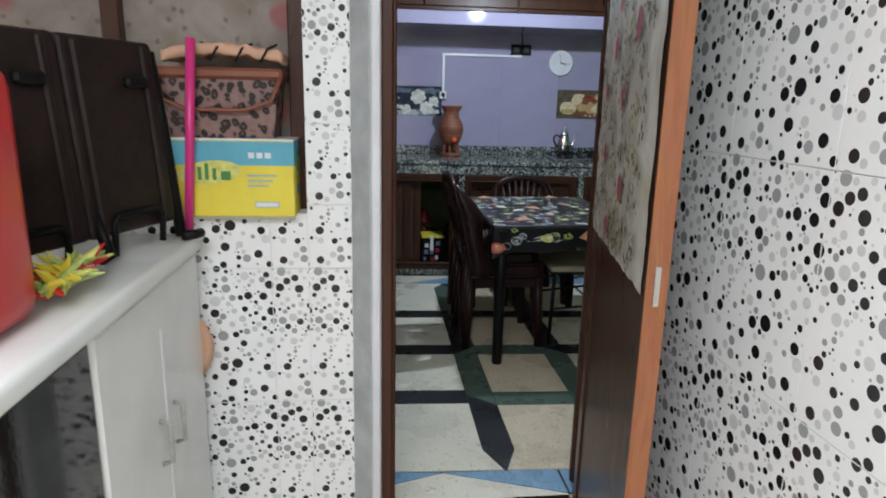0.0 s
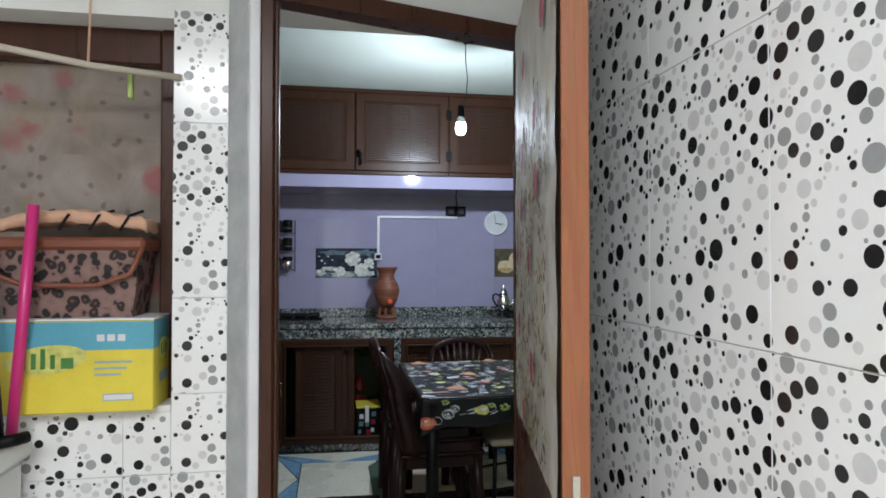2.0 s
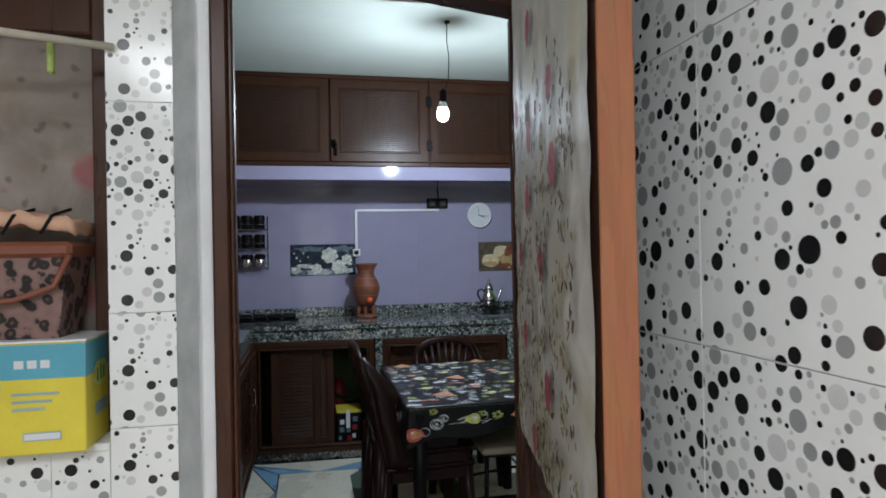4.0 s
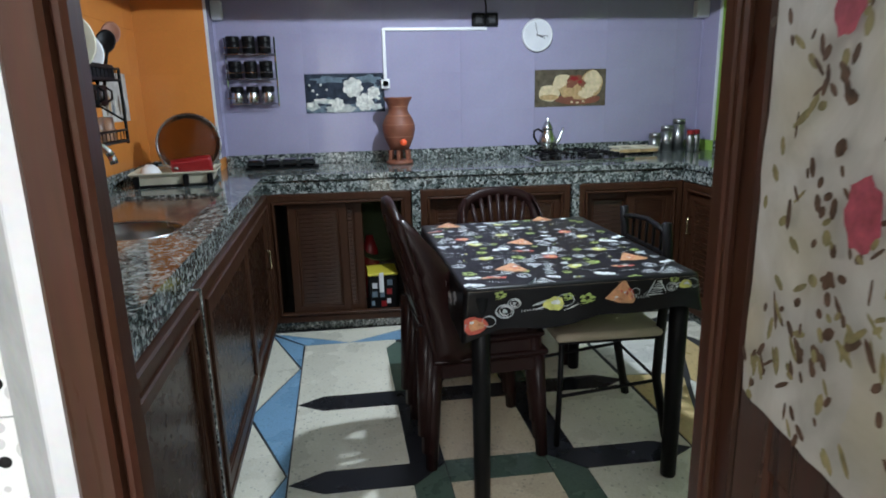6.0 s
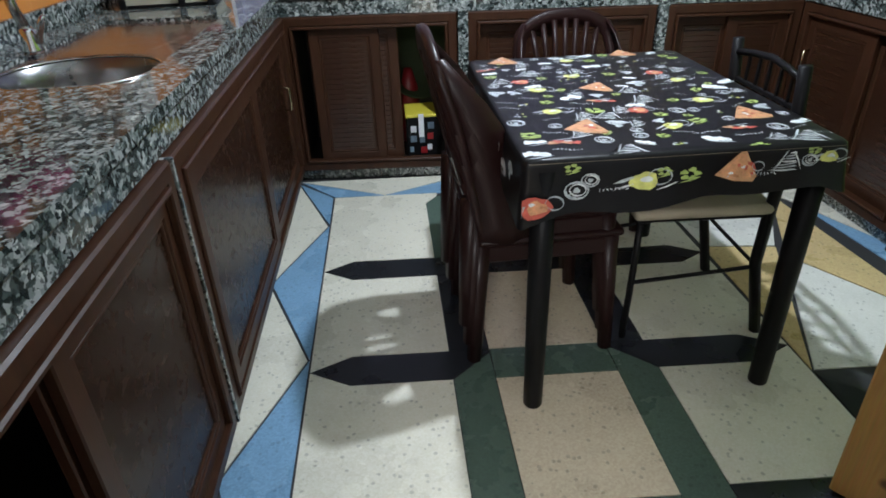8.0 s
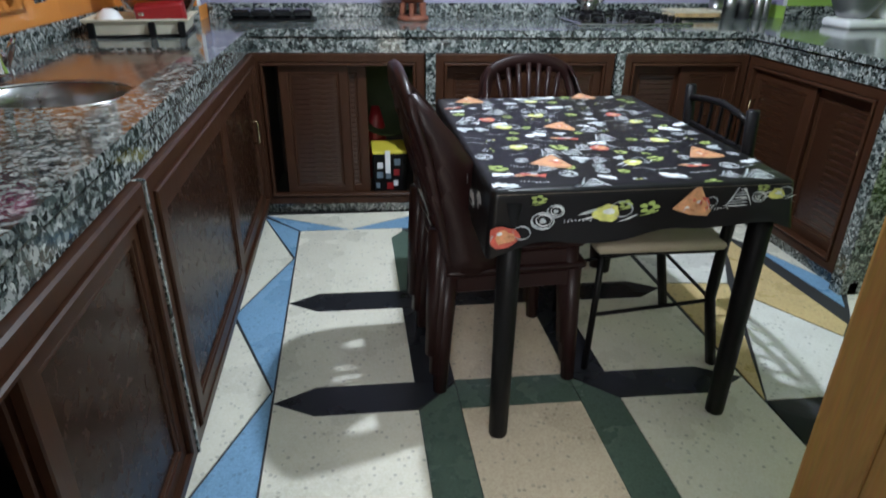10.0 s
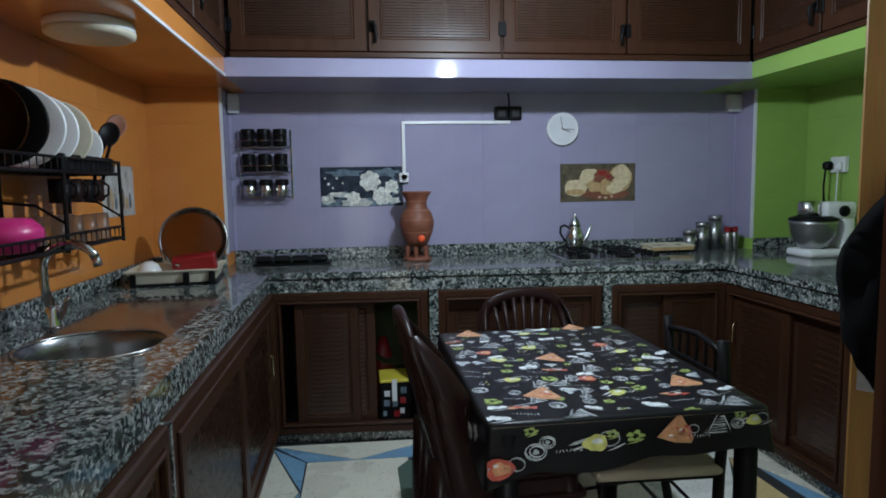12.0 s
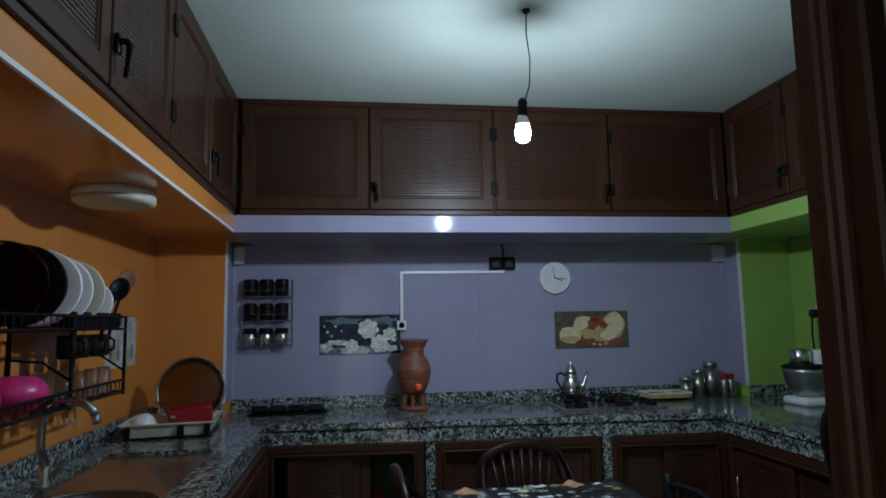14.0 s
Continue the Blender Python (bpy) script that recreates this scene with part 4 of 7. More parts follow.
prism(bm, [(EX - 0.012, yb(EX) + 0.012), (EXR + 0.012, yb(EXR) + 0.012), (EXR + 0.03, yb(EXR) + 0.035), (EX - 0.03, yb(EX) + 0.035)], 0.798, TOP - 0.038)
part("apron", bm, M_GRANITE, t)
part("apron", boxes((EX - 0.035, EX - 0.012, 2.77, yb(EX) + 0.01, 0.798, TOP - 0.038), bevel=0.002), M_GRANITE, t)
part("apron", boxes((EXR + 0.012, EXR + 0.035, 4.345, yb(EXR) + 0.012, 0.798, TOP - 0.038), bevel=0.002), M_GRANITE, t)
# near-black strips fill the groove under the slab, standing in for its shade
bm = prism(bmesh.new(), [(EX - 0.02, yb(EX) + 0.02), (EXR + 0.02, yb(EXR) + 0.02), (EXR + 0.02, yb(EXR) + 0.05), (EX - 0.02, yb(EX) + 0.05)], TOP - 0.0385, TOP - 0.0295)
part("painted_groove_shade", bm, M_JOINT, t)
part("painted_groove_shade", boxes((EX - 0.05, EX - 0.02, 2.77, yb(EX), TOP - 0.0385, TOP - 0.0295)), M_JOINT, t)
for r in ((-0.005, 3.115, BACK - 0.02, BACK - 0.0005, TOP, SPL), (LEFT + 0.0005, LEFT + 0.02, 2.77, PILLAR - 0.021, TOP, SPL), (LEFT + 0.02, -0.014, PILLAR - 0.02, PILLAR - 0.0005, TOP, SPL),
          (3.125, RIGHT - 0.02, PILLAR - 0.02, PILLAR - 0.0005, TOP, SPL), (RIGHT - 0.02, RIGHT - 0.0005, 4.34, PILLAR - 0.021, TOP, SPL)):
    part("splashback", boxes(r, bevel=0.003), M_GRANITE, t)
# sunk draining area round an oval bowl
BX, BY, RXB, RYB = -0.055, 4.165, 0.2, 0.19
N = 48
bm = bmesh.new()
oval = [(BX + RXB * math.cos(i * math.tau / N), BY + RYB * math.sin(i * math.tau / N)) for i in range(N)]
outer = []
for x, y in oval:
    dx, dy = x - BX, y - BY
    s = min((TRAY[1] - BX) / dx if dx > 1e-6 else 9e9, (TRAY[0] - BX) / dx if dx < -1e-6 else 9e9, (TRAY[3] - BY) / dy if dy > 1e-6 else 9e9, (TRAY[2] - BY) / dy if dy < -1e-6 else 9e9)
    outer.append((BX + dx * s, BY + dy * s))
vi, vo = [bm.verts.new((x, y, TOP - 0.018)) for x, y in oval], [bm.verts.new((x, y, TOP - 0.013)) for x, y in outer]
for i in range(N):
    j = (i + 1) % N
    bm.faces.new((vi[i], vi[j], vo[j], vo[i]))
part("draining_area", bm, M_TRAY, t, "smooth brown sunk draining area")
sink = thing("sink", "oval stainless steel sink bowl set in the granite", "sink", at=(BX, BY, 0.75))
prof = [(1.0, TOP - 0.017), (0.975, TOP - 0.022), (0.94, TOP - 0.06), (0.89, TOP - 0.15), (0.74, TOP - 0.185), (0.12, TOP - 0.195)]
part("bowl", lathe(bmesh.new(), BX, BY, prof, 40, RXB, RYB, cap=False), M_BOWL, sink, smooth=True)
part("drain", lathe(bmesh.new(), BX, BY, [(0.035, TOP - 0.196), (0.035, TOP - 0.191), (0.01, TOP - 0.192)], 16), M_CHROME, sink)
part("rim", tube(bmesh.new(), [(BX + RXB * math.cos(i * math.tau / N), BY + RYB * math.sin(i * math.tau / N), TOP - 0.016) for i in range(N)], 0.005, 6, closed=True), M_STEEL, sink, smooth=True)

tap = thing("tap", "chrome swan-neck mixer tap standing behind the sink", "tap", at=(-0.3, 4.36, TOP))
ax, ay = -0.25, 4.36
part("base", lathe(bmesh.new(), ax, ay, [(0.026, TOP), (0.026, TOP + 0.01), (0.02, TOP + 0.03), (0.02, TOP + 0.06), (0.014, TOP + 0.07)], 20), M_CHROME, tap, smooth=True)
neck = [(ax, ay, TOP + 0.06), (ax - 0.012, ay - 0.01, TOP + 0.13)] + [(ax + 0.07 - 0.082 * math.cos(radians(a)), ay - 0.01 - 0.0 * a, TOP + 0.188 + 0.078 * math.sin(radians(a))) for a in range(0, 160, 12)]
part("spout", tube(bmesh.new(), neck, 0.0138, 12), M_STEEL, tap, smooth=True)
ex, ey, ez = neck[-1]
part("nozzle", tube(bmesh.new(), [(ex, ey, ez), (ex + 0.006, ey, ez - 0.028)], 0.014, 12), M_CHROME, tap, smooth=True)
part("lever", tube(bmesh.new(), [(ax + 0.02, ay, TOP + 0.03), (ax + 0.05, ay - 0.01, TOP + 0.085), (ax + 0.062, ay - 0.014, TOP + 0.1)], [0.01, 0.009, 0.006], 10), M_CHROME, tap, smooth=True)

# ---- doors ----
H1, F1 = Vector((1.118, 2.6, 0)), Vector((0.965, 1.86, 0))
d1 = (F1 - H1).normalized()
L = (F1 - H1).length
t = thing("door_1", "half-glazed wooden door covered with flowered plastic film, standing open", "door", kind="structure", at=tuple(H1))
pf = plane_place(H1, d1, Vector((d1.y, -d1.x, 0)))
part("stile", turned(boxes((L - 0.075, L - 0.004, -0.04, 0, 0.012, 1.96), bevel=0.002), pf), M_FRAME, t)
part("edge_strip", turned(boxes((L - 0.004, L, -0.041, 0.001, 0.012, 1.96), bevel=0.0015), pf), M_STILE, t, "orange-brown bare door edge")
part("stile", turned(boxes((0, 0.075, -0.04, 0, 0.012, 1.96), bevel=0.004), pf), M_FRAME, t)
part("rail", turned(boxes((0.075, L - 0.075, -0.038, -0.002, 1.86, 1.955), bevel=0.003), pf), M_FRAME, t)
part("rail", turned(boxes((0.075, L - 0.075, -0.038, -0.002, 0.9, 0.985), bevel=0.003), pf), M_FRAME, t)
part("panel", turned(boxes((0.07, L - 0.07, -0.03, -0.006, 0.012, 0.9), bevel=0.003), pf), M_FRAME, t)
part("pane", turned(boxes((0.07, L - 0.07, -0.024, -0.018, 0.985, 1.86)), pf), M_GLASS, t)
bm = bmesh.new()
NU, NV = 26, 32
grid = [[bm.verts.new((0.012 + (L - 0.035) * i / NU, 0.003 + 0.005 * abs(noise.noise(Vector((i * 0.33, j * 0.21, 3.1)))) + 0.004 * abs(noise.noise(Vector((i * 0.9, j * 0.7, 8.0)))), 0.965 + 0.985 * j / NV + (0.012 * noise.noise(Vector((i * 0.5, 0, 1))) if j == 0 else 0))) for i in range(NU + 1)] for j in range(NV + 1)]
for j in range(NV):
    for i in range(NU):
        bm.faces.new((grid[j][i], grid[j][i + 1], grid[j + 1][i + 1], grid[j + 1][i]))
film = part("plastic_film", turned(bm, pf), M_FILM, t, "crumpled clear film printed with red flowers", smooth=True)
rf = random.Random(21)


def print_blob(bm, u, z, ru, rz, lean, lobes, wob, lift, n=18):
    """One flat printed shape in the film's plane."""
    pts = []
    for k in range(n):
        a = k * math.tau / n
        r = 1 + wob * math.sin(lobes * a + u * 50)
        p, q = ru * r * math.cos(a), rz * r * math.sin(a)
        pts.append(bm.verts.new((u + p * math.cos(lean) - q * math.sin(lean), lift, z + p * math.sin(lean) + q * math.cos(lean))))
    bm.faces.new(pts)


for u, z, sz in ((0.51, 1.62, 0.9), (0.525, 1.495, 1.1), (0.288, 1.578, 1.0), (0.403, 1.345, 0.85), (0.257, 1.464, 1.0), (0.12, 1.66, 1.0), (0.45, 1.14, 1.0), (0.2, 1.2, 0.9), (0.62, 1.78, 1.0), (0.3, 1.78, 1.0), (0.15, 1.36, 0.8), (0.3, 1.02, 0.9)):
    bm = bmesh.new()
    print_blob(bm, u, z, 0.026 * sz, 0.033 * sz, rf.uniform(-0.3, 0.3), 7, 0.1, 0.0128)
    part("printed_flower", turned(bm, pf), M_FLOWER, film)
sprigs, leaves = bmesh.new(), bmesh.new()
for i in range(270):
    u, z = rf.uniform(0.04, L - 0.09), 0.99 + 0.72 * rf.random() ** 1.25
    if rf.random() < (z - 1.4) * 1.6:
        continue
    for k in range(rf.randint(2, 5)):
        print_blob(sprigs if rf.random() < 0.6 else leaves, u + rf.gauss(0, 0.011), z + rf.gauss(0, 0.014), rf.uniform(0.0022, 0.006), rf.uniform(0.004, 0.013), rf.uniform(-1.3, 1.3), 2, 0.25, 0.0125 + 0.0001 * k + 0.00002 * (i % 7), 9)
tagged(part("printed_sprigs", turned(sprigs, pf), M_SPRIG, film), kind="stuff")
tagged(part("printed_leaves", turned(leaves, pf), M_LEAFPRINT, film), kind="stuff")
part("latch_plate", turned(boxes((L - 0.001, L + 0.002, -0.026, -0.014, 0.95, 1.03), bevel=0.0008), pf), M_STEEL, t, "bare metal latch plate")
for z in (0.3, 1.0, 1.7):
    part("hinge", turned(tube(bmesh.new(), [(-0.004, -0.046, z - 0.05), (-0.004, -0.046, z + 0.05)], 0.007, 8), pf), M_STEEL, t)

H2, F2 = Vector((2.2, 2.74, 0)), Vector((1.69, 3.385, 0))
d2 = (F2 - H2).normalized()
L2 = (F2 - H2).length
t = thing("door_2", "raw pine door leaf with visible knots, swung open into the kitchen", "door", kind="structure", at=(2.2, 2.74, 0))
p2 = plane_place(H2, d2, Vector((-d2.y, d2.x, 0)))
part("stile", turned(boxes((L2 - 0.12, L2, -0.04, 0, 0.012, 2.035), bevel=0.004), p2), M_PINE, t, "pale pine stile with dark knots")
part("stile", turned(boxes((0, 0.12, -0.04, 0, 0.012, 2.035), bevel=0.004), p2), M_PINE, t)
part("panel", turned(boxes((0.12, L2 - 0.12, -0.032, -0.006, 0.012, 2.03), bevel=0.003), p2), M_PINE, t)
part("lock_plate", turned(boxes((L2 - 0.058, L2 - 0.014, 0.0, 0.004, 0.905, 1.09), bevel=0.0015), p2), M_PLATE, t, "long steel lock plate with a keyhole")
part("keyhole", turned(boxes((L2 - 0.036, L2 - 0.029, 0.0042, 0.0052, 0.93, 0.955), (L2 - 0.04, L2 - 0.025, 0.0042, 0.0052, 1.0, 1.015)), p2), M_BLACK, t)
part("door_handle", turned(tube(bmesh.new(), [(L2 - 0.033, 0.004, 1.05), (L2 - 0.033, 0.05, 1.05), (L2 - 0.06, 0.055, 1.05), (L2 - 0.14, 0.055, 1.045)], 0.009, 10), p2), M_BLACKMETAL, t, "black lever handle", smooth=True)
cl = thing("hanging_garment", "black cloth garment hanging over the pine door's handle", "garment", at=tuple((H2 + d2 * (L2 - 0.16)) + Vector((0, 0, 0.8))))


def hanging_fold(u, half_w, z_top, drop, deep, phase):
    """A soft closed fold of cloth hanging down the door's face."""
    bm = bmesh.new()
    rings = []
    for j in range(15):
        z = z_top - drop * j / 14
        half = half_w * (0.2 + 0.8 * math.sin(min(1, j / 8) * 1.5)) - half_w * 0.35 * max(0, j - 11) / 3
        ring = []
        for k in range(20):
            a = k * math.tau / 20
            fold = 1 + 0.16 * math.sin(3 * a + j * 0.4 + phase) + 0.08 * math.sin(7 * a + phase)
            ring.append(bm.verts.new((u + half * fold * math.cos(a), deep + 0.04 * fold * math.sin(a), z + 0.03 * math.sin(2 * a + phase) * j / 14)))
        rings.append(ring)
    for a, c in zip(rings, rings[1:]):
        for k in range(20):
            bm.faces.new((a[k], a[(k + 1) % 20], c[(k + 1) % 20], c[k]))
    bm.faces.new(rings[0]), bm.faces.new(rings[-1])
    return bm


part("body", turned(hanging_fold(L2 - 0.115, 0.13, 1.33, 0.38, 0.062, 0.0), p2), M_BLACKCLOTH, cl, smooth=True)
part("sleeve", turned(hanging_fold(L2 - 0.2, 0.075, 1.12, 0.5, 0.058, 1.3), p2), M_BLACKCLOTH, cl, smooth=True)

# ---- dining table ----
TX0, TX1, TY0, TY1, TT = 1.02, 1.775, 3.745, 4.73, 0.735
table = thing("dining_table", "dining table with round black legs under the cloth", "table", at=(1.4, 4.22, 0))
part("tabletop", boxes((TX0 + 0.01, TX1 - 0.01, TY0 + 0.01, TY1 - 0.01, TT - 0.03, TT - 0.003), bevel=0.004), M_WOODX, table)
for x, y in ((1.071, 3.762), (1.733, 3.775), (1.071, 4.68), (1.733, 4.68)):
    part("leg", lathe(bmesh.new(), x, y, [(0.024, 0.0), (0.026, 0.004), (0.029, 0.4), (0.03, TT - 0.03)], 20), M_BLACK, table, smooth=True)
bm = boxes((TX0 + 0.06, TX1 - 0.06, TY0 + 0.03, TY0 + 0.05, TT - 0.1, TT - 0.03), (TX0 + 0.06, TX1 - 0.06, TY1 - 0.05, TY1 - 0.03, TT - 0.1, TT - 0.03))
part("apron", bm, M_BLACK, table)
bm = boxes((TX0 + 0.03, TX0 + 0.05, TY0 + 0.06, TY1 - 0.06, TT - 0.1, TT - 0.03), (TX1 - 0.05, TX1 - 0.03, TY0 + 0.06, TY1 - 0.06, TT - 0.1, TT - 0.03))
part("apron", bm, M_BLACK, table)

cloth = thing("tablecloth", "black oilcloth printed with pizza slices, lemons and tomatoes", "tablecloth", at=(1.4, 4.22, TT))


def cloth_drop(s, x):
    return 0.134 - 0.03 * (x - TX0) / (TX1 - TX0) + 0.007 * math.sin(s * 9) + 0.006 * math.sin(s * 23 + 1)


bm = bmesh.new()
loop = []
RC = 0.018
for (cx, cy, a0) in ((TX1 - RC, TY0 + RC, -90), (TX1 - RC, TY1 - RC, 0), (TX0 + RC, TY1 - RC, 90), (TX0 + RC, TY0 + RC, 180)):
    loop.append(arc(cx, cy, RC, a0, a0 + 90, 6))
ring = []
for i, c in enumerate(loop):
    n = loop[(i + 1) % 4]
    ring += c
    p, q = Vector(c[-1]), Vector(n[0])
    steps = 22 if i % 2 == 0 else 18
    ring += [tuple(p + (q - p) * k / steps) for k in range(1, steps)]
MID = Vector((1.4, 4.22))
levels = [(-0.03, 0.0), (-0.01, -0.0006), (-0.003, -0.0022), (0.003, -0.0065), (0.006, -0.02), (0.009, -0.05), (0.014, -0.09), (0.02, -1)]
cols = []
s = 0.0
for k, p in enumerate(ring):
    out = (Vector(p) - MID)
    nrm = Vector((1 if p[0] > TX1 - 0.03 else -1 if p[0] < TX0 + 0.03 else 0, 1 if p[1] > TY1 - 0.03 else -1 if p[1] < TY0 + 0.03 else 0)).normalized()
    s += (Vector(p) - Vector(ring[k - 1])).length
    corner = min(abs(p[0] - TX0), abs(p[0] - TX1)) + min(abs(p[1] - TY0), abs(p[1] - TY1))
    wave = 0.004 * math.sin(s * 17) + 0.0025 * math.sin(s * 41)
    extra = (0.035 if p[0] < MID.x else 0.012) * max(0, 1 - corner / 0.07)
    cols.append([bm.verts.new((p[0] + nrm.x * (o + (wave * -z * 7 if z > -1 else wave)), p[1] + nrm.y * (o + (wave * -z * 7 if z > -1 else wave)), TT + (z if z > -1 else -(cloth_drop(s, p[0]) + extra)))) for o, z in levels])
bm.faces.new([c[0] for c in cols])
for a, c in zip(cols, cols[1:] + cols[:1]):
    for k in range(len(levels) - 1):
        bm.faces.new((a[k], a[k + 1], c[k + 1], c[k]))
part("cloth", bm, M_CLOTH, cloth, smooth=True)
# printed motifs lie a hair above the cloth
rng = random.Random(5)
prints = {k: bmesh.new() for k in M_PRINT}


def motif(kind, put):
    """Draws one motif in local metres; put turns (u, v, lift) into a world point."""
    def poly(colour, pts, lift=0.0):
        b = prints[colour]
        b.faces.new([b.verts.new(put(u, v, lift)) for u, v in pts])

    def blob(colour, u, v, ru, rv, lift=0.0, n=14, wob=0.16):
        ph = rng.uniform(0, 6)
        pts = []
        for i in range(n):
            a = i * math.tau / n
            f = 1 + wob * math.sin(3 * a + ph) + wob * 0.6 * math.sin(7 * a + ph * 2)
            pts.append((u + ru * f * math.cos(a), v + rv * f * math.sin(a)))
        poly(colour, pts, lift)

    def stroke(colour, u, v, ln, ang, w=0.0022, lift=0.0):
        c, s_ = math.cos(ang), math.sin(ang)
        poly(colour, [(u + a * c - k * s_, v + a * s_ + k * c) for a, k in ((-ln, -w * 0.4), (0, -w * 0.5 - ln * 0.08), (ln, -w * 0.2), (ln * 0.8, w * 0.5), (-ln * 0.3, w * 0.5 - ln * 0.08))], lift)

    def hoop(colour, u, v, r, w, squash=0.8, lift=0.0):
        for i in range(12):
            a, c = i * math.tau / 12, (i + 1) * math.tau / 12
            k = w * (1 + 0.5 * math.sin(2 * a))
            poly(colour, [(u + q * math.cos(x), v + q * squash * math.sin(x)) for q, x in ((r - k, a), (r, a), (r, c), (r - k, c))], lift)

    if kind == "pizza":
        poly("crust", [(-0.046, -0.014), (0.0, -0.03), (0.042, -0.034), (0.05, -0.022), (0.02, 0.042), (0.008, 0.036)])
        poly("orange", [(-0.036, -0.01), (0.0, -0.021), (0.038, -0.024), (0.016, 0.034)], 0.0003)
        for i in range(9):
            blob(("red", "crust", "white", "orange")[i % 4], rng.uniform(-0.012, 0.026), rng.uniform(-0.016, 0.012), rng.uniform(0.003, 0.007), rng.uniform(0.002, 0.005), 0.0005 + 0.00003 * i, 8)
    elif kind == "wedge":
        for i in range(7):
            stroke("white" if i % 3 == 0 else "grey", 0.004 * i - 0.012, -0.02 + 0.007 * i, 0.04 - 0.005 * i, 0.06 * (i % 3 - 1), 0.0035)
        stroke("grey", -0.022, 0.0, 0.036, 0.95, 0.004, 0.0002)
        stroke("white", 0.026, 0.0, 0.03, 2.0, 0.003, 0.0002)
    elif kind == "lemon":
        blob("yellow", 0, 0, 0.024, 0.015, 0, 16, 0.1)
        blob("white", 0.004, 0.003, 0.011, 0.005, 0.0003, 10)
        hoop("grey", 0.026, 0.006, 0.021, 0.003, 0.7)
        stroke("white", 0.038, -0.01, 0.02, 0.3)
        stroke("grey", -0.034, 0.004, 0.018, 0.2, 0.005)
        stroke("white", -0.03, -0.006, 0.014, 0.15, 0.003)
    elif kind == "tomato":
        blob("red", 0, 0, 0.026, 0.018, 0, 16, 0.08)
        blob("orange", 0.003, 0.0, 0.016, 0.011, 0.0003, 12)
        blob("white", -0.006, 0.006, 0.005, 0.003, 0.0006, 8)
        stroke("grey", -0.03, -0.006, 0.018, 0.6, 0.004)
        hoop("grey", 0.03, 0.006, 0.015, 0.0025)
    elif kind == "pepper":
        for i in range(4):
            blob("red" if i % 2 else "crust", -0.024 + 0.016 * i, rng.uniform(-0.005, 0.005), 0.013, 0.006, 0.0001 * i, 10, 0.25)
        blob("white", 0.01, 0.004, 0.009, 0.003, 0.0006, 8)
        stroke("grey", 0.0, 0.014, 0.03, 0.1, 0.003)
    elif kind == "cloud":
        for i in range(4):
            blob("white", -0.02 + 0.013 * i, rng.uniform(-0.004, 0.006), 0.012, rng.uniform(0.008, 0.014), 0.00008 * i, 10)
        stroke("grey", 0, -0.012, 0.036, 0.0, 0.004, 0.0004)
    elif kind == "ring":
        hoop("grey", 0, 0, 0.022, 0.005, 0.75)
        hoop("white", 0.002, 0.001, 0.015, 0.0025, 0.75, 0.0002)
        blob("grey", 0, 0, 0.006, 0.005)
    elif kind == "herb":
        for i in range(5):
            a = i * 1.3
            blob("green", 0.015 * math.cos(a), 0.009 * math.sin(a), 0.009, 0.005, 0.0001 * i, 8, 0.2)
        stroke("green", 0.0, -0.012, 0.024, 0.2, 0.003)
    elif kind == "mushroom":
        blob("grey", 0, 0.006, 0.026, 0.012)
        for i in range(5):
            stroke("white", -0.016 + 0.008 * i, 0.008, 0.009, 1.3 + 0.12 * i, 0.002, 0.0003)
        blob("grey", 0, -0.01, 0.009, 0.01, 0.0001)
    elif kind == "marks":
        for i in range(8):
            stroke("white" if i % 3 else "grey", -0.034 + 0.009 * i, rng.uniform(-0.002, 0.002), 0.0045, rng.choice((0.2, 1.4, 1.0, 2.2)), 0.0024)
    elif kind == "sprinkle":
        for i in range(5):
            blob(("grey", "white", "green", "grey", "yellow")[i], rng.uniform(-0.024, 0.024), rng.uniform(-0.012, 0.012), rng.uniform(0.003, 0.007), 0.004, 0.0001 * i, 8)


PRINTS = {
    "pizza": [(0.14, 0.95), (0.72, 0.98), (0.43, 0.56), (0.25, 0.2), (0.83, 0.23)],
    "lemon": [(0.44, 0.91), (0.39, 0.7), (0.2, 0.56), (0.19, 0.34), (0.79, 0.59), (0.76, 0.37), (0.54, 0.17), (0.49, -0.03)],
    "tomato": [(0.74, 0.69), (0.49, 0.31), (0.16, 0.66), (0.26, -0.08), (0.85, -0.05)],
    "pepper": [(0.04, 0.83), (0.4, 0.41), (0.15, 0.1), (0.74, 0.13)],
    "cloud": [(0.3, 0.46), (0.04, 0.03), (0.62, 0.06), (0.88, 0.49), (0.52, 0.81)],
    "herb": [(0.34, 0.33), (0.06, 0.16), (0.14, -0.02), (0.72, 0.0), (0.64, 0.2)],
    "ring": [(0.04, 0.26), (0.34, -0.13), (0.28, 0.1), (0.62, 0.29), (0.86, 0.12)],
    "mushroom": [(0.37, 0.21), (0.03, 0.54), (0.61, 0.57)],
    "wedge": [(0.32, 0.02), (0.9, 0.05), (0.22, 0.76), (0.55, 0.41)],
    "marks": [(0.15, 0.05), (0.62, 0.11), (0.74, 0.08)],
}
taken = []
for kind, spots in PRINTS.items():
    for p, q in spots:
        u, v = TX0 + p * (TX1 - TX0), TY0 + q * (TY1 - TY0)
        turn, sc = rng.uniform(-0.3, 0.3), rng.uniform(1.0, 1.15)
        taken.append((u, v))
        lay = len(taken) % 5
        motif(kind, lambda a, c, lift: (min(max(u + sc * (a * math.cos(turn) - c * math.sin(turn)), TX0 + 0.004), TX1 - 0.004), max(v + sc * 1.35 * (a * math.sin(turn) + c * math.cos(turn)), TY0 + 0.004), TT + 0.0009 + 0.00004 * lay + lift))
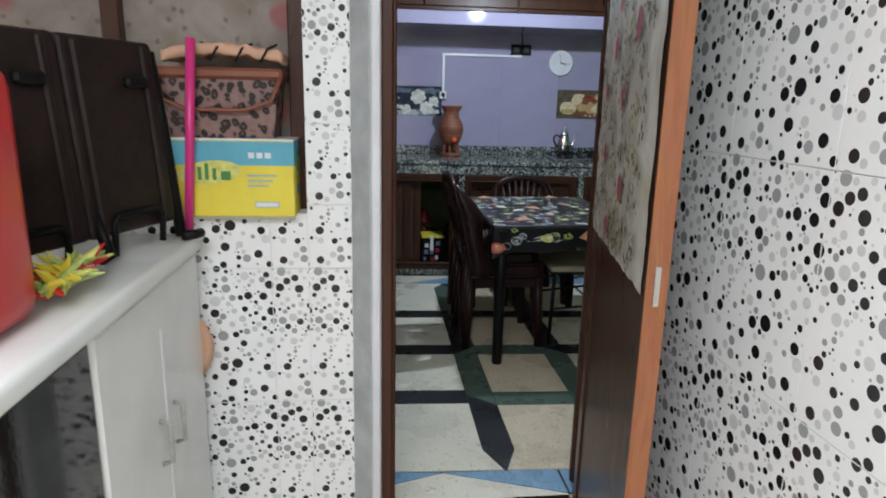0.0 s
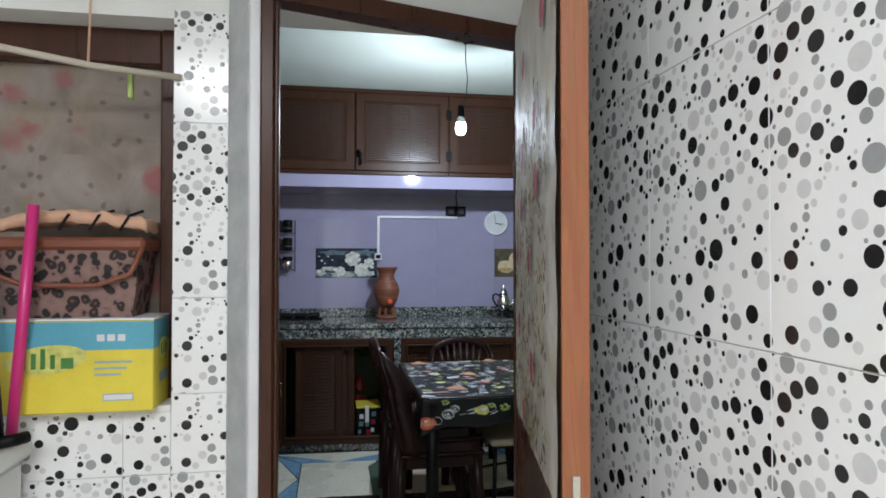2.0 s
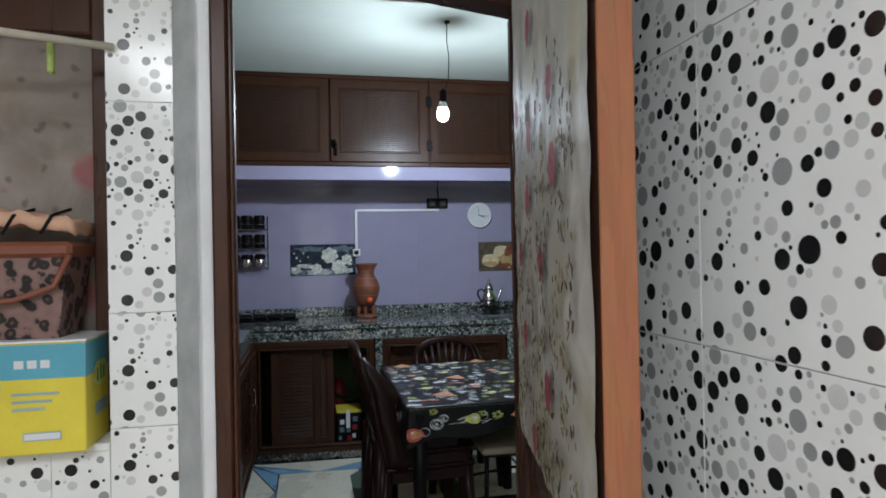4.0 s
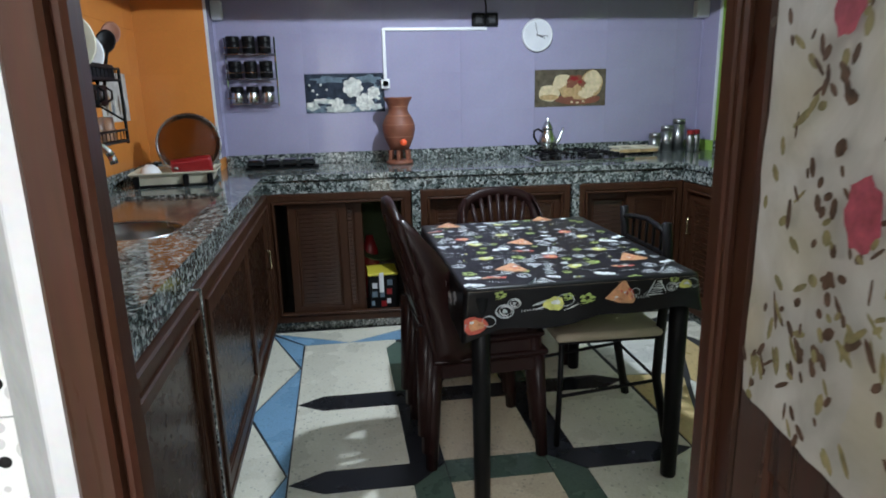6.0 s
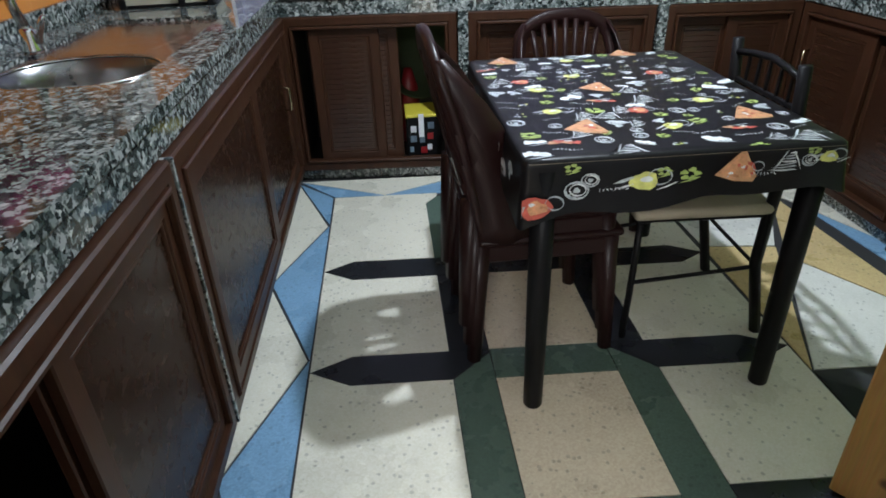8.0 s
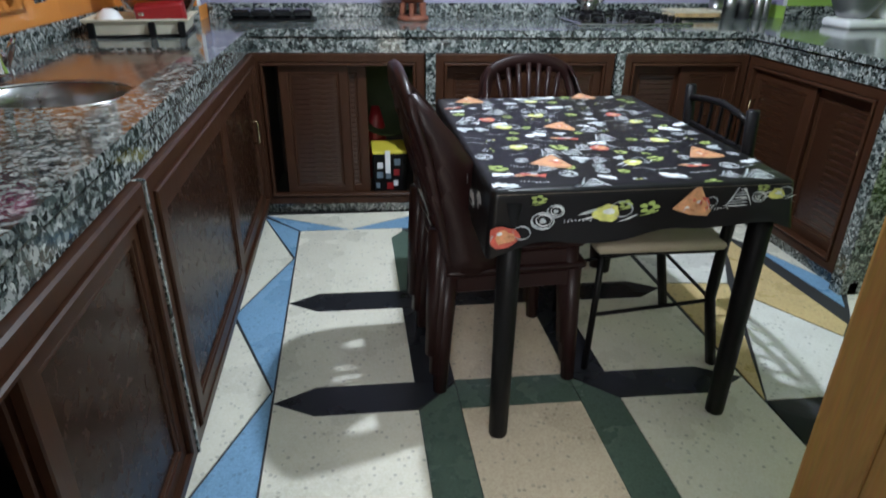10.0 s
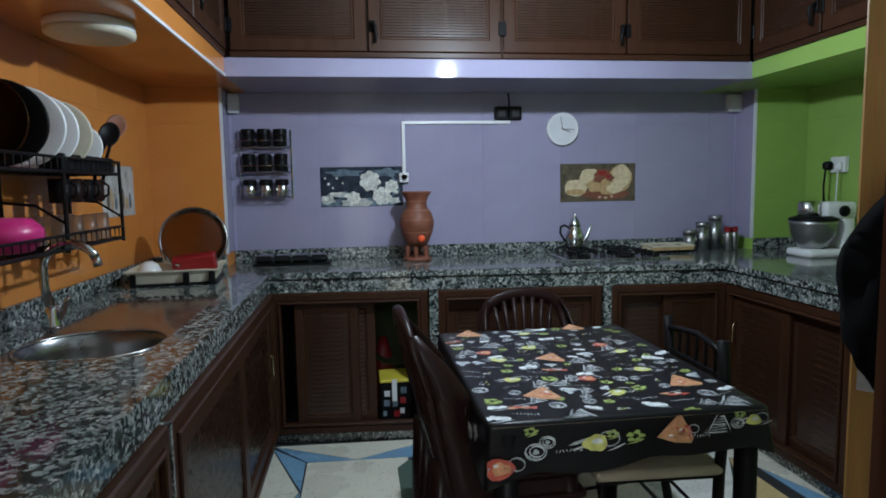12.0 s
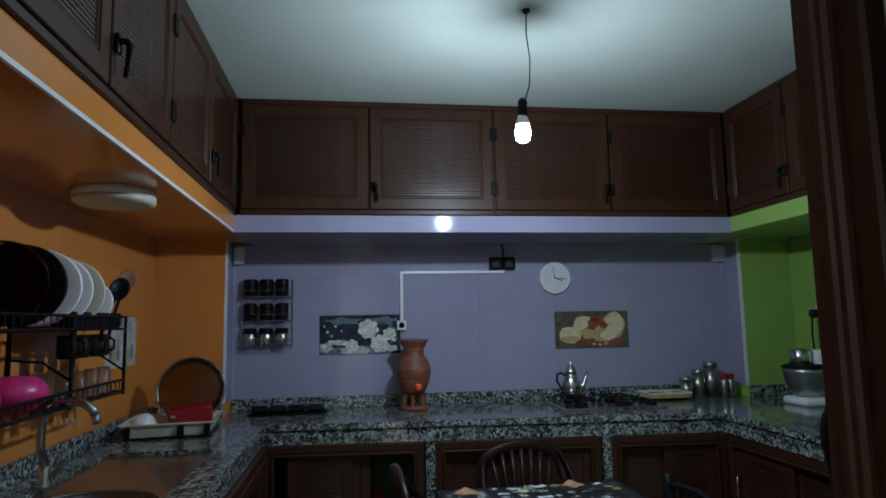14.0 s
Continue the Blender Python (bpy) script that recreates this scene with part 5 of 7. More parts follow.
# small lettering, leaves and rings scattered between the large prints
tries = 0
while tries < 900:
    tries += 1
    u, v = rng.uniform(TX0 + 0.03, TX1 - 0.03), rng.uniform(TY0 + 0.03, TY1 - 0.03)
    if any(abs(u - a) < 0.044 and abs(v - c) < 0.037 for a, c in taken):
        continue
    taken.append((u, v))
    turn, sc = rng.uniform(-0.5, 0.5), rng.uniform(0.6, 0.95)
    motif(rng.choice(("marks", "ring", "mushroom", "herb", "wedge", "marks", "sprinkle", "cloud")), lambda a, c, lift: (u + sc * (a * math.cos(turn) - c * math.sin(turn)), v + sc * 1.3 * (a * math.sin(turn) + c * math.cos(turn)), TT + 0.0006 + lift))
FRONT = (("tomato", 0.03, 0.108, 1.5), ("ring", 0.155, 0.072, 1.35), ("ring", 0.195, 0.05, 1.0), ("lemon", 0.36, 0.06, 1.4), ("herb", 0.42, 0.04, 0.8), ("herb", 0.5, 0.05, 1.1), ("pizza", 0.64, 0.042, 1.05), ("tomato", 0.67, 0.048, 1.0),
         ("wedge", 0.8, 0.035, 0.9), ("ring", 0.87, 0.035, 0.9), ("lemon", 0.93, 0.03, 0.9), ("herb", 0.14, 0.02, 0.8), ("marks", 0.27, 0.075, 1.0), ("marks", 0.73, 0.06, 0.9), ("herb", 0.88, 0.012, 0.7))
for kind, p, dz, sc in FRONT:
    u, zc = TX0 + p * (TX1 - TX0), TT - dz
    motif(kind, lambda a, c, lift: (min(max(u + a * sc, TX0 - 0.008), TX1 + 0.008), TY0 - 0.0165 - 0.1 * (dz - 0.04) + 0.1 * c * sc - lift, min(zc + c * sc, TT - 0.006)))
SKIRT = ("tomato", "ring", "herb", "wedge", "cloud", "lemon", "pepper", "mushroom")
for i in range(11):
    v = TY0 + 0.06 + i * (TY1 - TY0 - 0.12) / 10
    zc = TT - (0.07 if i % 2 else 0.045)
    motif(SKIRT[(i * 5 + 7) % 8], lambda a, c, lift: (TX0 - 0.0205 + 0.08 * c - lift, v - a * 1.1, zc + c * 1.1))
    motif(SKIRT[(i * 5 + 3) % 8], lambda a, c, lift: (TX1 + 0.0205 - 0.08 * c + lift, v + a, zc + c))
for k, b in prints.items():
    tagged(part("print_" + k, b, M_PRINT[k], cloth), kind="stuff")
part("seam", boxes((TX0 + 0.01, TX1 - 0.01, TY0 - 0.0052, TY0 - 0.002, TT - 0.0105, TT - 0.0095)), M_TAUPE, cloth)

# ---- chairs ----
def plastic_chair():
    """Moulded stacking chair that faces +x, standing at the origin."""
    t = thing("plastic_chair", "maroon moulded plastic chair with a slatted back", "chair", "plastic chairs")
    bm = box(bmesh.new(), -0.2, 0.22, -0.205, 0.205, 0.395, 0.42, bevel=0.012, seg=2)
    part("seat", bm, M_MAROON, t, smooth=True)
    bm = boxes((-0.17, 0.205, -0.2, -0.18, 0.345, 0.395), (-0.17, 0.205, 0.18, 0.2, 0.345, 0.395), (0.19, 0.21, -0.19, 0.19, 0.345, 0.395), bevel=0.004)
    part("seat_frame", bm, M_MAROON, t)
    for sx, sy in ((1, -1), (1, 1), (-1, -1), (-1, 1)):
        x0, y0 = 0.185 * sx - 0.005, 0.175 * sy
        bm = bmesh.new()
        tube(bm, [(x0, y0, 0.4), (x0 + 0.012 * sx, y0 + 0.008 * sy, 0.2), (x0 + 0.022 * sx, y0 + 0.014 * sy, 0.0)], [0.032, 0.027, 0.022], 8)
        part("leg", bm, M_MAROON, t, smooth=True)
    # a broad flat arch, its inner edge nearer the middle of the back
    bm = bmesh.new()
    path = [(-0.185, -0.2, 0.4, 0.04), (-0.2, -0.212, 0.48, 0.042), (-0.222, -0.216, 0.58, 0.045), (-0.245, -0.21, 0.66, 0.048)]
    path += [(-0.262 - 0.02 * math.sin(radians(a)), -0.205 * math.cos(radians(a)), 0.70 + 0.125 * math.sin(radians(a)), 0.05 + 0.012 * math.sin(radians(a))) for a in range(12, 169, 12)]
    path += [(x, -y, z, w) for x, y, z, w in reversed(path[:4])]
    loops = []
    for x, y, z, w in path:
        d = Vector((0, -y, min(0.0, 0.66 - z) * 1.35)).normalized()
        p, q = Vector((x, y, z)), Vector((x, y, z)) + d * w
        loops.append([bm.verts.new(k) for k in (p + Vector((0.004, 0, 0)), p + Vector((0.014, 0, 0)) + d * 0.006, q + Vector((0.012, 0, 0)), q + Vector((-0.006, 0, 0)), p + Vector((-0.012, 0, 0)) + d * 0.006)])
    for a, c in zip(loops, loops[1:]):
        for k in range(5):
            bm.faces.new((a[k], a[(k + 1) % 5], c[(k + 1) % 5], c[k]))
    bm.faces.new(loops[0]), bm.faces.new(loops[-1])
    part("back_frame", bm, M_MAROON, t, smooth=True)
    # side flanges that sweep forward from the back to the seat
    for sy in (-1, 1):
        bm = bmesh.new()
        loops = []
        for z, rear, fore, y in ((0.4, -0.2, -0.03, 0.2), (0.46, -0.205, -0.06, 0.206), (0.53, -0.215, -0.085, 0.208), (0.6, -0.23, -0.11, 0.206), (0.66, -0.245, -0.15, 0.202), (0.72, -0.262, -0.205, 0.192), (0.77, -0.275, -0.25, 0.17)):
            mid = (rear + fore) / 2
            loops.append([bm.verts.new(k) for k in ((rear, y * sy, z), (mid, (y + 0.006) * sy, z), (fore, (y - 0.004) * sy, z), (fore, (y - 0.014) * sy, z), (mid, (y - 0.006) * sy, z), (rear, (y - 0.012) * sy, z))])
        for a, c in zip(loops, loops[1:]):
            for k in range(6):
                bm.faces.new((a[k], a[(k + 1) % 6], c[(k + 1) % 6], c[k]))
        bm.faces.new(loops[0]), bm.faces.new(loops[-1])
        part("side_flange", bm, M_MAROON, t, smooth=True)
    part("back_rail", tube(bmesh.new(), [(-0.195, -0.19, 0.47), (-0.215, 0, 0.475), (-0.195, 0.19, 0.47)], 0.016, 8), M_MAROON, t, smooth=True)
    for i in range(7):
        y = -0.1 + i * 0.0333
        bm = bmesh.new()
        tube(bm, [(-0.207, y * 0.75, 0.475), (-0.243, y * 1.1, 0.62), (-0.272, y * 1.3, 0.785 - 1.1 * (y * 1.35) ** 2 * 2.2)], [0.009, 0.011, 0.012], 6)
        part("slat", bm, M_MAROON, t, smooth=True)
    return t


chair = plastic_chair()
chair.matrix_basis = pose(1.14, 4.17, 0, 0, 0, 2)
for i in (1, 2):
    c = copy_thing(chair, pose(1.14 - 0.014 * i, 4.17 + 0.004 * i, 0.068 * i, 0, 0, 2 + 0.6 * i))
    c["label"] = "maroon moulded plastic chair stacked on another chair"
far_chair = copy_thing(chair, pose(1.5, 4.92, 0, 0, 0, -88) @ Matrix.Diagonal((1.0, 1.1, 1.0, 1.0)))
far_chair["label"] = "maroon moulded plastic chair at the far end of the table"


def metal_chair(m):
    """Dining chair of black tube with a beige seat; faces +x at the origin."""
    t = thing("metal_chair", "black metal dining chair with a beige padded seat", "chair")
    part("seat", box(bmesh.new(), -0.2, 0.21, -0.205, 0.205, 0.42, 0.455, bevel=0.016, seg=3), M_BEIGE, t, "worn beige padded seat", smooth=True)
    for sy in (-1, 1):
        part("front_leg", tube(bmesh.new(), [(0.18, 0.17 * sy, 0.42), (0.185, 0.175 * sy, 0.25), (0.195, 0.18 * sy, 0.0)], 0.011, 8), M_BLACKMETAL, t, smooth=True)
        part("rear_leg", tube(bmesh.new(), [(-0.19, 0.185 * sy, 0.84), (-0.205, 0.185 * sy, 0.65), (-0.19, 0.185 * sy, 0.43), (-0.185, 0.185 * sy, 0.25), (-0.235, 0.19 * sy, 0.0)], 0.018, 8), M_BLACKMETAL, t, smooth=True)
        part("stretcher", tube(bmesh.new(), [(0.19, 0.177 * sy, 0.2), (-0.19, 0.185 * sy, 0.24)], 0.007, 6), M_BLACKMETAL, t)
    part("seat_frame", tube(bmesh.new(), [(0.19, -0.18, 0.415), (0.19, 0.18, 0.415), (-0.19, 0.185, 0.415), (-0.19, -0.185, 0.415)], 0.009, 6, closed=True), M_BLACKMETAL, t)
    part("stretcher", tube(bmesh.new(), [(-0.19, -0.185, 0.24), (-0.19, 0.185, 0.24)], 0.007, 6), M_BLACKMETAL, t)
    part("top_rail", tube(bmesh.new(), [(-0.19, -0.185, 0.8), (-0.2, -0.1, 0.812), (-0.206, 0.0, 0.82), (-0.2, 0.1, 0.812), (-0.19, 0.185, 0.8)], 0.01, 8), M_BLACKMETAL, t, smooth=True)
    part("back_rail", tube(bmesh.new(), [(-0.2, -0.185, 0.72), (-0.205, 0.185, 0.72)], 0.008, 6), M_BLACKMETAL, t)
    part("back_rail", tube(bmesh.new(), [(-0.2, -0.185, 0.55), (-0.2, 0.185, 0.55)], 0.008, 6), M_BLACKMETAL, t)
    for i in range(5):
        y = -0.12 + 0.06 * i
        part("spindle", tube(bmesh.new(), [(-0.2, y, 0.55), (-0.205, y, 0.81)], 0.006, 6), M_BLACKMETAL, t)
    t.matrix_basis = m
    return t


metal_chair(pose(1.62, 4.2, 0, 0, 0, 178))

# ---- lamp ----
lamp = thing("pendant_bulb", "bare lit bulb hanging from a thin wire", "lamp", at=(1.36, 4.41, CEIL))
part("hook", lathe(bmesh.new(), 1.365, 4.41, [(0.012, CEIL - 0.012), (0.016, CEIL - 0.004), (0.016, CEIL)], 12), M_BLACK, lamp)
part("wire", tube(bmesh.new(), [(1.365, 4.41, CEIL - 0.01), (1.362, 4.41, CEIL - 0.1), (1.372, 4.405, CEIL - 0.2), (1.366, 4.402, CEIL - 0.3), (1.345, 4.4, BULB[2] + 0.12)], 0.0025, 6), M_BLACK, lamp)
part("collar", lathe(bmesh.new(), 1.333, 4.4, [(0.016, BULB[2] + 0.064), (0.022, BULB[2] + 0.048), (0.0275, BULB[2] + 0.03), (0.025, BULB[2] + 0.026)], 24), M_WHITE, lamp, "opaque white bulb base", smooth=True)
part("socket", lathe(bmesh.new(), 1.335, 4.4, [(0.012, BULB[2] + 0.13), (0.018, BULB[2] + 0.12), (0.018, BULB[2] + 0.06)], 14), M_BLACK, lamp)
bulb = part("bulb", lathe(bmesh.new(), 1.333, 4.4, [(0.022, BULB[2] + 0.028), (0.03, BULB[2] + 0.008), (0.03, BULB[2] - 0.005), (0.024, BULB[2] - 0.03), (0.008, BULB[2] - 0.04)], 20), M_BULB, lamp, "glowing cool white bulb", smooth=True)
bulb.visible_shadow = False
sl = thing("ceiling_light", "unlit round white light under the orange bulkhead", "lamp", at=(-0.13, 4.5, SOFFIT))
part("base", lathe(bmesh.new(), -0.13, 4.5, [(0.13, SOFFIT), (0.135, SOFFIT - 0.01), (0.135, SOFFIT - 0.03)], 32), M_WHITE, sl, smooth=True)
part("diffuser", lathe(bmesh.new(), -0.13, 4.5, [(0.136, SOFFIT - 0.03), (0.134, SOFFIT - 0.042), (0.12, SOFFIT - 0.05), (0.02, SOFFIT - 0.053)], 32), M_CREAM, sl, smooth=True)

# ---- things on the lilac wall ----
FACE = BACK - 0.004


def print_plate(name, label, x0, x1, z0, z1, base, blobs):
    """A printed tile: a flat plate and printed shapes a hair proud of it."""
    t = thing(name, label, "picture tile", at=((x0 + x1) / 2, FACE, z0))
    part("plate", boxes((x0 + 0.001, x1 - 0.001, FACE - 0.002, BACK + 0.001, z0 + 0.001, z1 - 0.001)), base, t)
    lift = 0.0
    for mat, shapes in blobs:
        for u, v, ru, rv, wob in shapes:
            bm = bmesh.new()
            lift += 0.00006
            pts = []
            for k in range(16):
                a = k * math.tau / 16
                f = 1 + wob * math.sin(5 * a + u * 40)
                pts.append((min(max(x0 + (x1 - x0) * u + ru * f * math.cos(a), x0 + 0.003), x1 - 0.003), min(max(z0 + (z1 - z0) * v + rv * f * math.sin(a), z0 + 0.003), z1 - 0.003)))
            bm.faces.new([bm.verts.new((x, FACE - 0.0024 - lift, z)) for x, z in pts])
            part("printed_shape", bm, mat, t)
    return t


rr = random.Random(3)
RX0, RX1, RZ0, RZ1 = T0, T0 + TW, ROWS_Z[1][0], ROWS_Z[1][1]
rose_layers = [
    (M_INKDARK, [(0.12, 0.1, 0.07, 0.028, 0.3), (0.3, 0.3, 0.05, 0.02, 0.3), (0.62, 0.1, 0.15, 0.025, 0.2), (0.9, 0.5, 0.03, 0.05, 0.3), (0.3, 0.85, 0.1, 0.02, 0.3), (0.8, 0.85, 0.07, 0.025, 0.3)]),
    (M_ROSESHADE, [(0.08, 0.18, 0.045, 0.025, 0.2), (0.25, 0.3, 0.08, 0.012, 0.15), (0.35, 0.1, 0.05, 0.022, 0.2), (0.5, 0.1, 0.06, 0.025, 0.15), (0.88, 0.14, 0.04, 0.02, 0.2)]),
    (M_PETAL, [(0.06, 0.22, 0.022, 0.013, 0.2), (0.2, 0.34, 0.05, 0.008, 0.1), (0.33, 0.28, 0.03, 0.012, 0.15), (0.1, 0.58, 0.008, 0.008, 0), (0.2, 0.72, 0.007, 0.007, 0), (0.06, 0.72, 0.006, 0.006, 0), (0.15, 0.48, 0.006, 0.006, 0), (0.27, 0.6, 0.006, 0.006, 0), (0.92, 0.35, 0.01, 0.01, 0)]),
]
# each rose: overlapping petals round a centre, ring within ring
for cu, cv, size in ((0.4, 0.22, 0.032), (0.74, 0.26, 0.045), (0.86, 0.5, 0.032), (0.6, 0.64, 0.05)):
    for ring_n, dist, petal in ((7, 0.78, 0.5), (5, 0.45, 0.42), (3, 0.16, 0.3)):
        for k in range(ring_n):
            a = k * math.tau / ring_n + dist * 9
            du, dv = dist * size * math.cos(a) / TW, dist * size * math.sin(a) / TH
            rose_layers.append((M_ROSESHADE, [(cu + du, cv + dv, petal * size, petal * size * 0.9, 0.06)]))
            rose_layers.append((M_PETAL, [(cu + du * 1.08, cv + dv * 1.08, petal * size * 0.86, petal * size * 0.76, 0.06)]))
print_plate("picture_tile", "tile printed with ivory roses on a dark blue ground", RX0, RX1, RZ0, RZ1, M_NIGHT, rose_layers)
QX0 = T0 + 3 * TW
print_plate("picture_tile", "tile printed with cheese and bread on a board", QX0, QX0 + TW, RZ0, RZ1, M_TAUPE, [
    (M_TERRA, [(0.6, 0.2, 0.16, 0.035, 0.03)]),
    (M_BREAD, [(0.4, 0.62, 0.075, 0.06, 0.06), (0.8, 0.62, 0.075, 0.085, 0.05), (0.64, 0.3, 0.06, 0.03, 0.1)]),
    (M_CHEESE, [(0.39, 0.66, 0.066, 0.05, 0.06), (0.81, 0.66, 0.062, 0.072, 0.05), (0.2, 0.36, 0.072, 0.05, 0.04), (0.72, 0.36, 0.055, 0.035, 0.05), (0.2, 0.5, 0.06, 0.02, 0.04)]),
    (M_BREAD, [(0.46, 0.42, 0.055, 0.04, 0.1), (0.2, 0.26, 0.066, 0.018, 0.03), (0.56, 0.5, 0.05, 0.03, 0.15)]),
    (M_TERRA, [(0.56, 0.72, 0.055, 0.032, 0.15), (0.5, 0.58, 0.03, 0.02, 0.2), (0.66, 0.62, 0.028, 0.02, 0.2)]),
    (M_DARKRED, [(0.55, 0.75, 0.03, 0.014, 0.2), (0.63, 0.66, 0.016, 0.01, 0.2)]),
    (M_CHEESE, [(0.52, 0.12, 0.01, 0.006, 0.2), (0.6, 0.1, 0.012, 0.006, 0.2), (0.68, 0.13, 0.01, 0.006, 0.2)]),
])

clock = thing("wall_clock", "round white wall clock with thin dark hands", "clock", at=(1.962, FACE, 1.655))
face_m = Matrix.Translation((1.962, FACE, 1.655)) @ pose(0, 0, 0, 90, 0, 0)
part("case", turned(lathe(bmesh.new(), 0, 0, [(0.09, 0), (0.1, 0.004), (0.101, 0.02), (0.096, 0.03), (0.09, 0.03), (0.088, 0.024)], 36), face_m), M_WHITE, clock, smooth=True)
part("dial", turned(lathe(bmesh.new(), 0, 0, [(0.089, 0.024), (0.089, 0.0255), (0.001, 0.0256)], 36), face_m), M_TRIM, clock)
for ang, ln, w in ((112, 0.05, 0.005), (95, 0.07, 0.0035), (-12, 0.075, 0.0025)):
    part("clock_hand", turned(boxes((-w / 2, w / 2, -0.01, ln, 0.026, 0.0275)), face_m @ pose(0, 0, 0, 0, 0, -ang)), M_BLACK, clock)

sock = thing("wall_socket", "white surface socket fed by white cable trunking", "socket", at=(0.985, FACE, 1.38))
part("socket_box", boxes((0.958, 1.014, FACE - 0.035, FACE, 1.348, 1.405), bevel=0.004), M_WHITE, sock)
part("socket_face", turned(lathe(bmesh.new(), 0, 0, [(0.019, 0), (0.021, 0.002), (0.017, 0.004), (0.016, -0.004)], 20), Matrix.Translation((0.986, FACE - 0.035, 1.378)) @ pose(0, 0, 0, 90, 0, 0)), M_TRIM, sock)
part("trunking", boxes((0.978, 0.998, FACE - 0.014, FACE, 1.405, 1.705), bevel=0.002), M_WHITE, sock)
part("trunking", boxes((0.998, 1.637, FACE - 0.014, FACE, 1.69, 1.708), bevel=0.002), M_WHITE, sock)
sw = thing("double_switch", "pair of dark grey surface switches below the bulkhead", "switch", at=(1.62, FACE, 1.75))
for x in (1.54, 1.624):
    part("switch_box", boxes((x, x + 0.08, FACE - 0.035, FACE, 1.712, 1.79), bevel=0.005), M_BLACK, sw)
    part("rocker", boxes((x + 0.018, x + 0.062, FACE - 0.039, FACE - 0.034, 1.728, 1.774), bevel=0.002), M_JOINT, sw)
part("cable", tube(bmesh.new(), [(1.63, FACE - 0.015, 1.79), (1.632, FACE - 0.012, 1.83), (1.622, FACE - 0.02, SOFFIT - 0.001)], 0.005, 6), M_BLACK, sw)
for x0, lab in ((-0.004, "small white junction box high in the corner"), (3.03, "small white junction box high in the corner")):
    jb = thing("junction_box", lab, "box", "junction boxes", at=(x0 + 0.05, FACE, 1.8))
    part("box_body", boxes((x0, x0 + 0.1 if x0 > 1 else x0 + 0.06, FACE - 0.05, FACE, 1.755, 1.86), bevel=0.005), M_WHITE, jb)
    part("cover", boxes((x0 + 0.006, (x0 + 0.094) if x0 > 1 else x0 + 0.054, FACE - 0.054, FACE - 0.05, 1.762, 1.853), bevel=0.002), M_TRIM, jb)

rack = thing("spice_rack", "chrome wire spice rack fixed to the lilac tiles", "rack", at=(0.19, FACE, 1.26))
for x in (0.045, 0.335):
    part("upright", tube(bmesh.new(), [(x, FACE - 0.006, 1.26), (x, FACE - 0.006, 1.66)], 0.004, 6), M_CHROME, rack)
for z in (1.275, 1.42, 1.56):
    part("shelf", tube(bmesh.new(), [(0.045, FACE - 0.006, z), (0.045, FACE - 0.085, z), (0.335, FACE - 0.085, z), (0.335, FACE - 0.006, z)], 0.003, 6, closed=True), M_CHROME, rack)
    part("guard", tube(bmesh.new(), [(0.045, FACE - 0.006, z + 0.035), (0.045, FACE - 0.088, z + 0.035), (0.335, FACE - 0.088, z + 0.035), (0.335, FACE - 0.006, z + 0.035)], 0.0025, 6), M_CHROME, rack)
    part("shelf_wire", tube(bmesh.new(), [(0.045, FACE - 0.045, z), (0.335, FACE - 0.045, z)], 0.0025, 6), M_CHROME, rack)
for j, z in enumerate((1.279, 1.424, 1.564)):
    for i in range(3):
        x = 0.1 + 0.09 * i
        y = FACE - 0.046
        jar = thing("spice_jar", "small dark spice jar with a black lid" if j else "small clear spice jar with a steel lid", "jar", "spice jars", at=(x, y, z))
        part("jar_body", lathe(bmesh.new(), x, y, [(0.034, z), (0.037, z + 0.004), (0.037, z + 0.062), (0.03, z + 0.07)], 18), M_BLACK if j else M_STEEL, jar, smooth=True)
        part("lid", lathe(bmesh.new(), x, y, [(0.038, z + 0.066), (0.038, z + 0.094), (0.034, z + 0.098)], 18), M_BLACK, jar)

# ---- on the worktop ----
px, py = 1.04, 5.83
pot = thing("clay_water_jar", "terracotta water jar with an orange tap on a clay stand", "jar", at=(px, py, TOP))
part("stand", lathe(bmesh.new(), px, py, [(0.075, TOP), (0.082, TOP + 0.006), (0.078, TOP + 0.02), (0.06, TOP + 0.026), (0.02, TOP + 0.026)], 28), M_TERRA, pot, smooth=True)
for i in range(6):
    a = i * math.tau / 6 + 0.3
    part("stand_leg", tube(bmesh.new(), [(px + 0.062 * math.cos(a), py + 0.062 * math.sin(a), TOP + 0.02), (px + 0.056 * math.cos(a), py + 0.056 * math.sin(a), TOP + 0.085)], [0.012, 0.014], 8), M_TERRA, pot)
part("body", lathe(bmesh.new(), px, py, [(0.03, TOP + 0.085), (0.056, TOP + 0.09), (0.07, TOP + 0.115), (0.088, TOP + 0.16), (0.098, TOP + 0.205), (0.097, TOP + 0.235), (0.086, TOP + 0.268), (0.067, TOP + 0.295), (0.058, TOP + 0.315), (0.059, TOP + 0.34), (0.07, TOP + 0.366), (0.084, TOP + 0.386), (0.086, TOP + 0.395), (0.076, TOP + 0.395), (0.05, TOP + 0.33), (0.02, TOP + 0.32)], 40), M_TERRA, pot, smooth=True)
for z, r in ((TOP + 0.165, 0.0905), (TOP + 0.285, 0.0765), (TOP + 0.235, 0.0975), (TOP + 0.34, 0.0605)):
    part("band", lathe(bmesh.new(), px, py, [(r - 0.004, z - 0.005), (r + 0.0012, z), (r - 0.004, z + 0.006)], 40, cap=False), M_TERRALIGHT, pot, "paler ring of clay", smooth=True)
